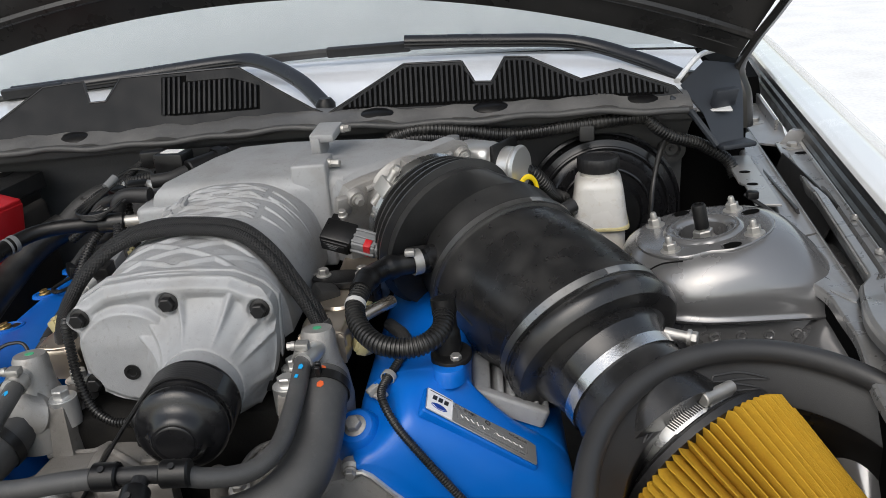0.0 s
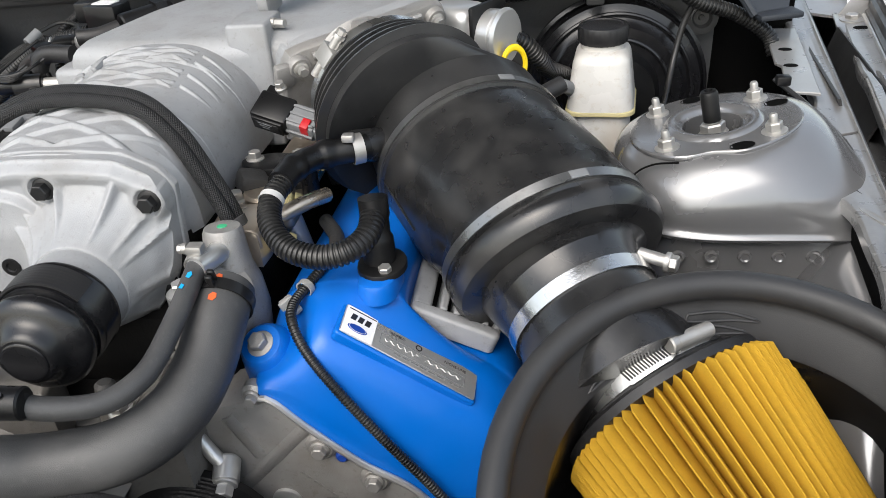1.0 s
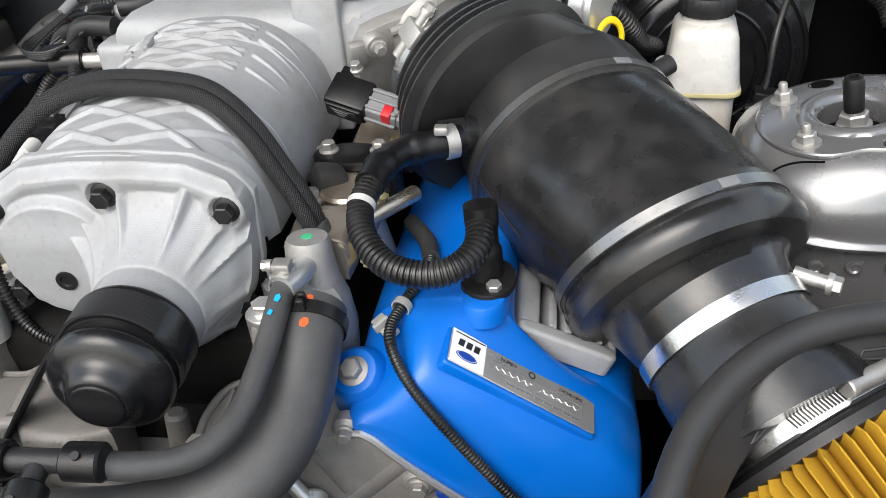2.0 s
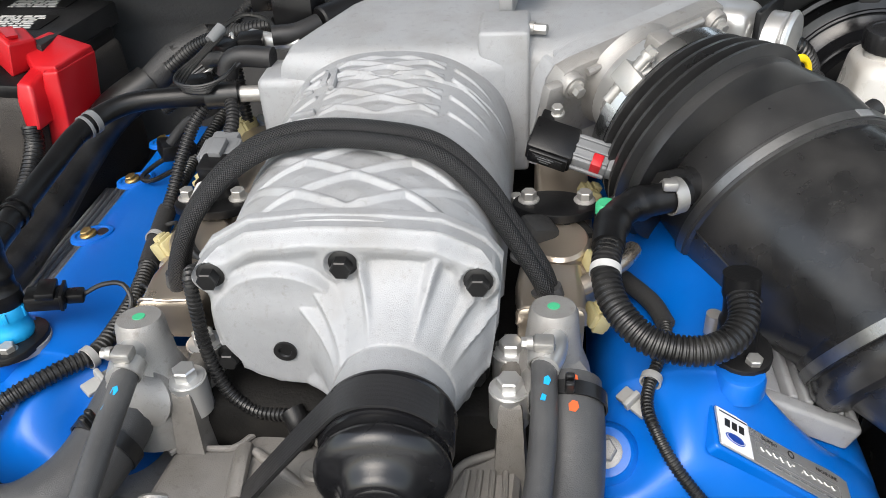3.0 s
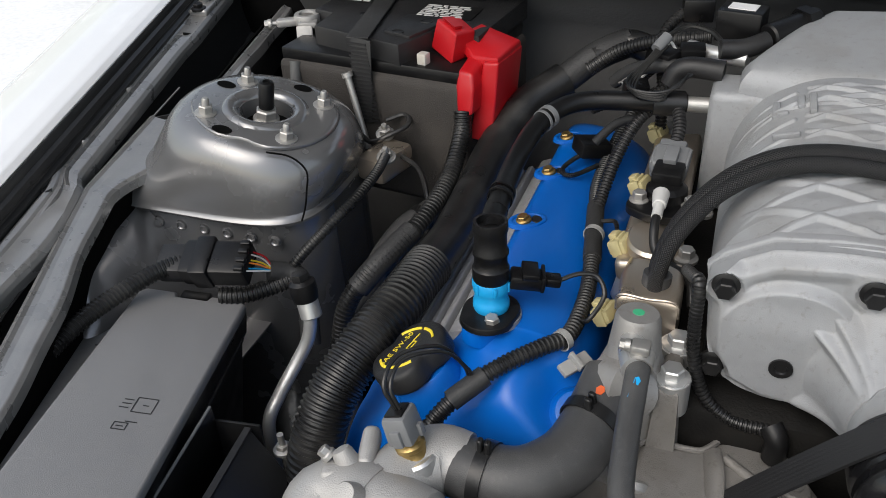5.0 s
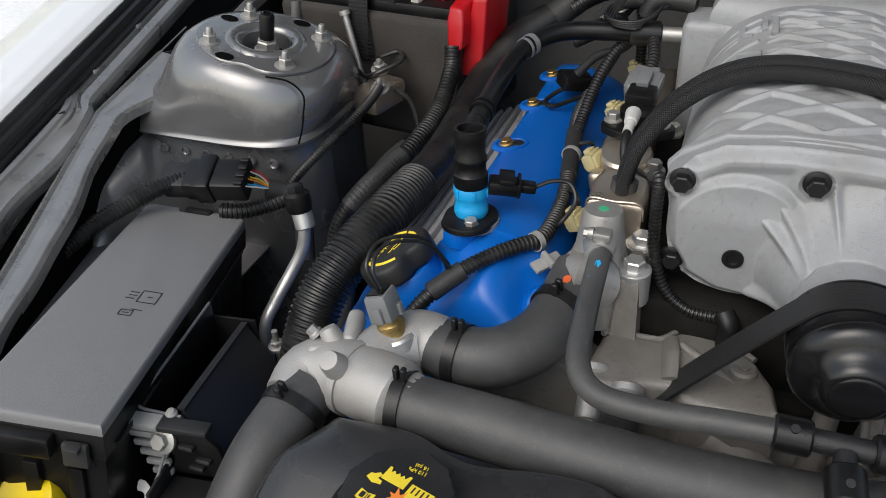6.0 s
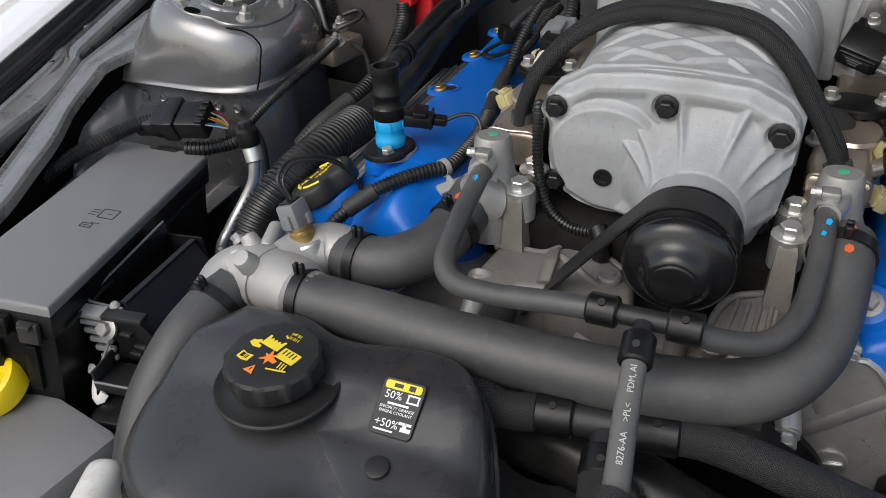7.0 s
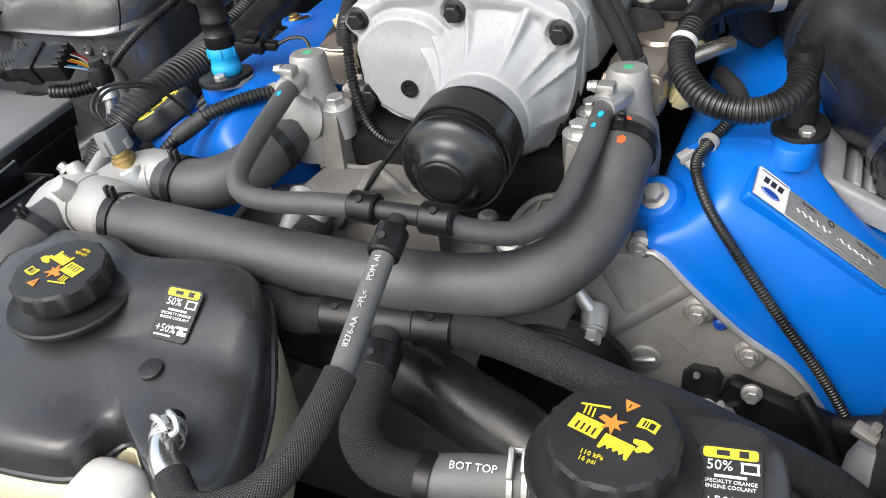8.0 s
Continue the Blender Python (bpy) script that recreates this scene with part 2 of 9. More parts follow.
M["gravel"] = mat("pale_gravel", (0.82, 0.80, 0.75), rough=0.9, vary=0.38, scale=35, bump=1.0, fine=60, dirt_scale=2.5)
M["belt"] = mat("ribbed_belt_rubber", (0.016, 0.016, 0.017), rough=0.42, vary=0.2, bump=0.2, fine=1500)
M["mesh_ink"] = mat("grey_print_on_hose", (0.45, 0.45, 0.44), rough=0.7, bump=0)

glass = bpy.data.materials.new("windscreen_glass")
glass.use_nodes = True
gb = glass.node_tree.nodes["Principled BSDF"]
gb.inputs["Base Color"].default_value = (0.88, 0.92, 0.92, 1)
gb.inputs["Roughness"].default_value = 0.03
gb.inputs["Transmission Weight"].default_value = 1.0
gb.inputs["IOR"].default_value = 1.5
M["glass"] = glass


# ---- mesh helpers ----
def thing(name, at, label, category, group="", kind=""):
    e = new(name)
    e.empty_display_size = 0.05
    e.location = at
    return tagged(e, label, category, group, kind)


def base_of(ob):
    p = Vector((0, 0, 0))
    while ob is not None:
        p += ob.location
        ob = ob.parent
    return p


def part(name, bm, material, parent, label="", angle=38):
    """Links a bmesh, built in world metres, as one mesh under parent."""
    off = base_of(parent)
    bmesh.ops.translate(bm, verts=bm.verts, vec=-off)
    bm.normal_update()
    lim = radians(angle)
    for f in bm.faces:
        f.smooth = True
    for e in bm.edges:
        e.smooth = len(e.link_faces) != 2 or e.calc_face_angle(0) < lim
    me = bpy.data.meshes.new(name)
    bm.to_mesh(me)
    bm.free()
    for mm in (material if isinstance(material, (list, tuple)) else [material]):
        me.materials.append(M[mm] if isinstance(mm, str) else mm)
    ob = new(name, me)
    ob.parent = parent
    if label:
        ob["label"] = label
    return ob


def aim(p, d, side=(1, 0, 0)):
    """A pose at p whose z axis runs along d and whose x axis lies nearest to side."""
    z = Vector(d).normalized()
    x = Vector(side) - z * Vector(side).dot(z)
    if x.length < 1e-4:
        x = Vector((0, 1, 0)) - z * z.y
    x.normalize()
    y = z.cross(x)
    return Matrix.Translation(p) @ Matrix((x, y, z)).transposed().to_4x4()


def join(*bms):
    out = bms[0]
    for b in bms[1:]:
        me = bpy.data.meshes.new("tmp")
        b.to_mesh(me)
        b.free()
        out.from_mesh(me)
        bpy.data.meshes.remove(me)
    return out


def curve_points(pts, step):
    """Catmull-Rom through the points, resampled at even steps."""
    P = [Vector(p) for p in pts]
    if len(P) == 2:
        dense = [P[0].lerp(P[1], i / 20) for i in range(21)]
    else:
        Q = [2 * P[0] - P[1]] + P + [2 * P[-1] - P[-2]]
        dense = []
        for i in range(1, len(Q) - 2):
            a, b, c, d = Q[i - 1], Q[i], Q[i + 1], Q[i + 2]
            for k in range(24):
                t = k / 24
                dense.append(0.5 * ((2 * b) + (c - a) * t + (2 * a - 5 * b + 4 * c - d) * t * t + (3 * b - a - 3 * c + d) * t ** 3))
        dense.append(P[-1])
    acc = [0.0]
    for a, b in zip(dense, dense[1:]):
        acc.append(acc[-1] + (b - a).length)
    total = acc[-1]
    n = max(2, int(round(total / step)))
    out, j = [], 0
    for i in range(n + 1):
        s = total * i / n
        while j < len(acc) - 2 and acc[j + 1] < s:
            j += 1
        f = 0 if acc[j + 1] == acc[j] else (s - acc[j]) / (acc[j + 1] - acc[j])
        out.append(dense[j].lerp(dense[j + 1], f))
    return out, total


def tube(pts, r, seg=14, step=0.006, pitch=0.0, depth=0.0, flat=1.0, caps=True, radii=None):
    """A swept round tube; pitch and depth give rings of a corrugated hose; radii: (share of length, factor) pairs."""
    if pitch:
        step = pitch / 5
    path, total = curve_points(pts, step)
    bm = bmesh.new()
    uvl = bm.loops.layers.uv.new("UVMap")
    t0 = (path[1] - path[0]).normalized()
    nrm = t0.orthogonal().normalized()
    rings = []
    for i, p in enumerate(path):
        a, b = path[max(0, i - 1)], path[min(len(path) - 1, i + 1)]
        t = (b - a).normalized()
        nrm = (nrm - t * nrm.dot(t)).normalized()
        bi = t.cross(nrm)
        s = total * i / (len(path) - 1)
        rad = r
        if radii:
            u = s / total
            for (u0, f0), (u1, f1) in zip(radii, radii[1:]):
                if u0 <= u <= u1:
                    rad = r * (f0 + (f1 - f0) * (u - u0) / max(1e-6, u1 - u0))
        if pitch:
            ph = (s / pitch) % 1.0
            rad -= depth * (0.0 if ph < 0.5 else 1.0)
        rings.append([bm.verts.new(p + nrm * (math.cos(2 * math.pi * k / seg) * rad) + bi * (math.sin(2 * math.pi * k / seg) * rad * flat)) for k in range(seg)])
    dl = total / (len(path) - 1)
    girth = 2 * math.pi * r
    for i in range(len(rings) - 1):
        for k in range(seg):
            k2 = (k + 1) % seg
            f = bm.faces.new((rings[i][k], rings[i][k2], rings[i + 1][k2], rings[i + 1][k]))
            for lp, (u, v) in zip(f.loops, ((i, k), (i, k + 1), (i + 1, k + 1), (i + 1, k))):
                lp[uvl].uv = (u * dl, v / seg * girth)
    if caps:
        bm.faces.new(list(reversed(rings[0])))
        bm.faces.new(rings[-1])
    return bm


def lathe(profile, m, seg=32, closed=False, sx=1.0, sy=1.0):
    """Turns (radius, height) pairs about the z axis of the pose m."""
    bm = bmesh.new()
    rings = []
    for r, z in profile:
        if r < 1e-6:
            rings.append([bm.verts.new(m @ Vector((0, 0, z)))])
        else:
            rings.append([bm.verts.new(m @ Vector((r * sx * math.cos(2 * math.pi * k / seg), r * sy * math.sin(2 * math.pi * k / seg), z))) for k in range(seg)])
    pairs = list(zip(rings, rings[1:]))
    if closed:
        pairs.append((rings[-1], rings[0]))
    for a, b in pairs:
        for k in range(seg):
            k2 = (k + 1) % seg
            if len(a) == 1 and len(b) == 1:
                continue
            if len(a) == 1:
                bm.faces.new((a[0], b[k2], b[k]))
            elif len(b) == 1:
                bm.faces.new((a[k], a[k2], b[0]))
            else:
                bm.faces.new((a[k], a[k2], b[k2], b[k]))
    if not closed:
        for rg, rev in ((rings[0], True), (rings[-1], False)):
            if len(rg) > 2:
                bm.faces.new(list(reversed(rg)) if rev else rg)
    bmesh.ops.recalc_face_normals(bm, faces=bm.faces)
    return bm


def rod(a, b, r, seg=16, r2=None, bevel=0.0):
    a, b = Vector(a), Vector(b)
    h = (b - a).length
    r2 = r if r2 is None else r2
    if bevel:
        prof = [(0, 0), (r - bevel, 0), (r, bevel), (r2, h - bevel), (r2 - bevel, h), (0, h)]
    else:
        prof = [(0, 0), (r, 0), (r2, h), (0, h)]
    return lathe(prof, aim(a, b - a), seg)


def box(size, m=None, bevel=0.003, segs=2, taper=(1, 1)):
    """A box of that size about the pose m, its top face narrowed by taper, with rounded edges."""
    bm = bmesh.new()
    bmesh.ops.create_cube(bm, size=1)
    for v in bm.verts:
        k = taper if v.co.z > 0 else (1, 1)
        v.co = Vector((v.co.x * size[0] * k[0], v.co.y * size[1] * k[1], v.co.z * size[2]))
    if bevel:
        bmesh.ops.bevel(bm, geom=list(bm.edges), offset=bevel, segments=segs, profile=0.5, affect="EDGES")
    if m is not None:
        bm.transform(m)
    return bm


def prism(poly, h, m=None, bevel=0.0, segs=2, top_scale=1.0):
    """A polygon in x, y raised to the height h, with its upper rim rounded."""
    bm = bmesh.new()
    cx = sum(p[0] for p in poly) / len(poly)
    cy = sum(p[1] for p in poly) / len(poly)
    lo = [bm.verts.new((x, y, 0)) for x, y in poly]
    hi = [bm.verts.new((cx + (x - cx) * top_scale, cy + (y - cy) * top_scale, h)) for x, y in poly]
    n = len(poly)
    bm.faces.new(list(reversed(lo)))
    top = bm.faces.new(hi)
    for i in range(n):
        bm.faces.new((lo[i], lo[(i + 1) % n], hi[(i + 1) % n], hi[i]))
    bmesh.ops.recalc_face_normals(bm, faces=bm.faces)
    if bevel:
        bmesh.ops.bevel(bm, geom=list(top.edges), offset=bevel, segments=segs, profile=0.5, affect="EDGES", clamp_overlap=True)
    if m is not None:
        bm.transform(m)
    return bm


def loft(rings, caps=True, closed=True):
    bm = bmesh.new()
    R = [[bm.verts.new(p) for p in ring] for ring in rings]
    n = len(R[0])
    for a, b in zip(R, R[1:]):
        for k in range(n if closed else n - 1):
            k2 = (k + 1) % n
            bm.faces.new((a[k], a[k2], b[k2], b[k]))
    if caps and closed:
        bm.faces.new(list(reversed(R[0])))
        bm.faces.new(R[-1])
    bmesh.ops.recalc_face_normals(bm, faces=bm.faces)
    return bm


def sheet(fn, nu, nv, thick=0.0):
    """A surface fn(u, v) over the unit square; thick gives it a back."""
    bm = bmesh.new()
    g = [[bm.verts.new(fn(i / nu, j / nv)) for j in range(nv + 1)] for i in range(nu + 1)]
    for i in range(nu):
        for j in range(nv):
            bm.faces.new((g[i][j], g[i + 1][j], g[i + 1][j + 1], g[i][j + 1]))
    bm.normal_update()
    if thick:
        bmesh.ops.solidify(bm, geom=list(bm.faces), thickness=thick)
    return bm


def sup(a, b, e, seg, c=(0, 0)):
    """Superellipse outline."""
    out = []
    for k in range(seg):
        t = 2 * math.pi * k / seg
        x, y = math.cos(t), math.sin(t)
        out.append((c[0] + a * math.copysign(abs(x) ** (2 / e), x), c[1] + b * math.copysign(abs(y) ** (2 / e), y)))
    return out


def rounded(w, h, r, n=5):
    out = []
    for cx, cy, a0 in ((w / 2 - r, h / 2 - r, 0), (-w / 2 + r, h / 2 - r, 90), (-w / 2 + r, -h / 2 + r, 180), (w / 2 - r, -h / 2 + r, 270)):
        for i in range(n + 1):
            a = radians(a0 + 90 * i / n)
            out.append((cx + r * math.cos(a), cy + r * math.sin(a)))
    return out


def hexbolt(p, d, r=0.007, h=0.006, flange=1.45, stud=0.0):
    """A flanged hexagon head on the place p, pointing along d; stud: a threaded end that stands out of it."""
    m = aim(p, d)
    bm = lathe([(0, -0.002), (r * flange, -0.002), (r * flange, 0.001), (r * 1.1, 0.0022), (0, 0.0022)], m, 18)
    hx = prism([(r * math.cos(k * math.pi / 3), r * math.sin(k * math.pi / 3)) for k in range(6)], h, m @ pose(0, 0, 0.002), bevel=r * 0.12, segs=1)
    bm = join(bm, hx)
    if stud:
        s = lathe([(r * 0.5, h), (r * 0.5, h + stud * 0.8), (r * 0.36, h + stud), (0, h + stud)], m, 12)
        bm = join(bm, s)
    return bm


def band(c, d, r, w, t=0.0012, seg=40):
    """A flat steel hoop about the axis d."""
    m = aim(c, d)
    return lathe([(r, -w / 2), (r + t, -w / 2), (r + t, w / 2), (r, w / 2)], m, seg, closed=True)


def words(text, size, m, depth=0.0004):
    cu = bpy.data.curves.new("txt", "FONT")
    cu.body, cu.size, cu.extrude, cu.resolution_u = text, size, depth, 2
    cu.align_x = cu.align_y = "CENTER"
    ob = bpy.data.objects.new("txt", cu)
    me = ob.to_mesh()
    bm = bmesh.new()
    bm.from_mesh(me)
    ob.to_mesh_clear()
    bpy.data.objects.remove(ob)
    bpy.data.curves.remove(cu)
    bm.transform(m)
    return bm


def bars(spec, m, h=0.0005):
    """Plain printed bars: (x, y, width, height) on the plane of m."""
    out = None
    for x, y, w, hh in spec:
        b = box((w, hh, h), m @ pose(x, y, h / 2), bevel=0)
        out = b if out is None else join(out, b)
    return out


def smooth_loft(rings, nu=6, nv=5):
    """Loft whose sections and stations are joined by smooth curves through the given points."""
    def spline(P, n, closed):
        out, k = [], len(P)
        for i in range(k if closed else k - 1):
            a, b = P[(i - 1) % k] if closed or i else P[0], P[i]
            c, d = P[(i + 1) % k], P[(i + 2) % k] if closed or i + 2 < k else P[-1]
            for j in range(n):
                t = j / n
                m0, m1 = (c - a) * 0.5, (d - b) * 0.5
                out.append((2 * t ** 3 - 3 * t * t + 1) * b + (t ** 3 - 2 * t * t + t) * m0 + (-2 * t ** 3 + 3 * t * t) * c + (t ** 3 - t * t) * m1)
        if not closed:
            out.append(P[-1])
        return out
    R = [spline(r, nu, False) for r in rings]
    cols = [spline([r[i] for r in R], nv, False) for i in range(len(R[0]))]
    return loft([[c[j] for c in cols] for j in range(len(cols[0]))])


# ---- ground and car body ----
def ground_at(u, v):
    x, y = (u - 0.5), (v - 0.5)
    k = 2500
    sx, sy = math.copysign(abs(2 * x) ** 3, x) * k, math.copysign(abs(2 * y) ** 3, y) * k
    return Vector((sx, sy, 0.012 * noise.noise(Vector((sx * 0.7, sy * 0.7, 0))) if abs(sx) < 40 and abs(sy) < 40 else 0.0))


gbm = sheet(ground_at, 60, 60)
ground = part("ground", gbm, "gravel", None)
tagged(ground, "pale bright gravel ground around the car", "ground", kind="structure")

car = thing("car_body", (0, 1.0, 0.0), "dark grey metallic car body with open engine bay", "car", kind="structure")


def step01(y, a, b):
    t = min(1.0, max(0.0, (y - a) / (b - a)))
    return t * t * (3 - 2 * t)


def tower_ring(side, z, xi, xo, yf, yb, e, seg=72):
    cx, cy = (xi + xo) / 2, (yf + yb) / 2
    return [Vector((side * (cx + x), cy + y, z)) for x, y in sup((xo - xi) / 2, (yb - yf) / 2, e, seg)]


def strut_tower(side):
    """Pressed strut tower: straight lower wall, a flange, a broad dome that runs out to the rail, and a top that tilts inwards."""
    f = -0.010 if side > 0 else 0.0
    dome = [(0.35, .505, .775, .914 + f, 1.108, 3.8, 0), (0.891, .505, .778, .914 + f, 1.108, 3.8, 0), (0.897, .501, .800, .902 + f, 1.112, 4.2, 0), (0.9008, .501, .803, .900 + f, 1.112, 4.2, 0),
            (0.9035, .503, .796, .903 + f, 1.110, 4.0, 0), (0.907, .503, .782, .904 + f, 1.109, 3.7, .05), (0.913, .500, .760, .904 + f, 1.108, 3.4, .12), (0.921, .497, .738, .904 + f, 1.107, 3.1, .25), (0.932, .494, .720, .905 + f, 1.105, 2.9, .45), (0.944, .492, .709, .906 + f * 0.8, 1.103, 2.7, .65), (0.956, .491, .700, .908 + f * 0.6, 1.100, 2.5, .8),
            (0.967, .492, .692, .911 + f * 0.4, 1.097, 2.35, .92), (0.976, .495, .683, .916, 1.092, 2.25, 1), (0.982, .501, .674, .922, 1.085, 2.15, 1), (0.9853, .510, .662, .931, 1.075, 2.1, 1), (0.9862, .53, .64, .95, 1.05, 2, 1), (0.9856, .555, .611, .970, 1.026, 2, 1), (0.92, .555, .611, .970, 1.026, 2, 1)]
    low, tilt = (0.0175, 0.15) if side > 0 else (0.0, 0.2)
    rings = [[v + Vector((0, 0, tilt * r[6] * (abs(v.x) - 0.583) - low * step01(r[0], 0.905, 0.985) * (1 if r[6] else 0))) for v in tower_ring(side, *r[:6])] for r in dome]
    tw = part("strut_tower", loft(rings, caps=False), "body", car, "rounded pressed steel strut tower")

    def on_top(dx, dy, dz=0.0):
        return Vector((side * (0.583 + dx), 0.998 + dy, 0.9865 - low + tilt * dx + dz))
    up = Vector((-side * 0.196, 0, 0.98))
    # overlapped sheet with a waisted front edge, and a low rim round the hole
    outline = []
    for a in range(0, 360, 6):
        k = 1.0 - 0.13 * math.exp(-((a - 262) / 14) ** 2) + 0.02 * math.cos(radians(3 * a))
        outline.append((0.079 * math.cos(radians(a)) * k, 0.074 * math.sin(radians(a)) * k))
    n = len(outline)
    ringsp = []
    for g, z in ((1.0, -0.0025), (1.0, 0.0), (0.985, 0.0013), (0.92, 0.0018), (0.70, 0.0018)):
        ringsp.append([on_top(x * g, y * g, z) for x, y in outline])
    for r, z in ((0.0460, 0.0022), (0.0440, 0.0045), (0.0410, 0.0060), (0.0360, 0.0058), (0.0315, 0.0035), (0.0290, -0.001), (0.0280, -0.03)):
        ringsp.append([on_top(r * math.cos(2 * math.pi * k / n), r * math.sin(2 * math.pi * k / n), z) for k in range(n)])
    part("top_plate", loft(ringsp, caps=False), "body", tw, "stamped top plate with raised hole rim")
    for a, d in ((284, 0.064), (20, 0.066), (100, 0.064)):
        a2 = a if side > 0 else a
        p = on_top(d * math.cos(radians(a2)), d * math.sin(radians(a2)), 0.0018)
        part("oval_hole", lathe([(0.0075, 0.0004), (0.007, 0.0008), (0.0062, -0.0004), (0, -0.0004)], aim(p, up), 20, sx=1.5), "dark", tw, "oval hole")
    seam = [on_top(-0.040, -0.072, -0.001), on_top(-0.062, -0.064, -0.003), Vector((side * 0.5045, 0.934, 0.957 - low * 0.6)), Vector((side * 0.5030, 0.926, 0.938 - low * 0.3)), Vector((side * 0.5055, 0.922, 0.920)), Vector((side * 0.510, 0.918, 0.905))]
    part("panel_seam", tube(seam, 0.0010, 6, 0.004), "dark", tw, "dark overlap seam")
    c = on_top(0, 0)
    part("strut_mount", lathe([(0, -0.035), (0.037, -0.035), (0.037, -0.022), (0.024, -0.018), (0, -0.018)], aim(c, up), 28), "dark", tw, "black rubber mount")
    part("strut_rod", join(hexbolt(c - up * 0.010, up, 0.012, 0.010, 1.2), rod(c - up * 0.002, c + up * 0.014, 0.006)), "steel", tw, "zinc strut rod nut")
    part("rod_cap", lathe([(0.0082, 0.004), (0.0086, 0.031), (0.0072, 0.034), (0.004, 0.035), (0.0035, 0.032), (0, 0.032)], aim(c, up), 20), "plastic", tw, "black rod cap")
    for dx, dy in ((0.047, 0.042), (-0.047, 0.042), (0.047, -0.042), (-0.047, -0.042)):
        part("stud", hexbolt(on_top(dx, dy, 0.0015), up, 0.0078, 0.008, 1.5, 0.010), "steel", tw, "zinc stud and flange nut")
    for i in range(7):
        x = 0.545 + i * 0.030
        part("dimple", lathe([(0.0068, -0.001), (0.006, 0.0018), (0.0045, 0.0022), (0.0032, 0.0006), (0, 0.0004)], aim((side * x, 0.9135 + f, 0.876), (0, -1, 0)), 14), "body", tw)
    return tw


for s in (-1, 1):
    strut_tower(s)


def fender_line(y, s=1):
    """Half-width at the top edge of the fender along the car."""
    return 0.790 + 0.18 * (y - 0.87) - (0.029 if s > 0 else 0.0)


def fender_top(y, s=1):
    return 0.988 + 0.004 * (y - 0.88) if s > 0 else 0.980 + 0.135 * (min(y, 1.40) - 0.88)


def flange_line(y, s=1):
    """Outer edge of the lower flange: half-width and height."""
    if s > 0:
        return 0.714 + 0.11 * (y - 0.87), 0.935 + 0.06 * (y - 0.87) - 0.10 * max(0.0, 0.80 - y)
    if y > 0.87:
        return fender_line(y, s) - 0.050, 0.935 + 0.06 * (y - 0.87)
    k = (0.87 - y) / 0.25
    return fender_line(0.87, s) - 0.050 - 0.092 * k, 0.935 - 0.034 * k


def along(prof, v):
    i = min(int(v * (len(prof) - 1)), len(prof) - 2)
    f = v * (len(prof) - 1) - i
    return prof[i][0] + (prof[i + 1][0] - prof[i][0]) * f, prof[i][1] + (prof[i + 1][1] - prof[i][1]) * f


def jog(y):
    """The ledge steps inwards in front of the tower, where its pad bolt sits."""
    return 0.020 * step01(0.885 - y, 0.0, 0.035) + 0.030 * step01(0.72 - y, 0.0, 0.2)


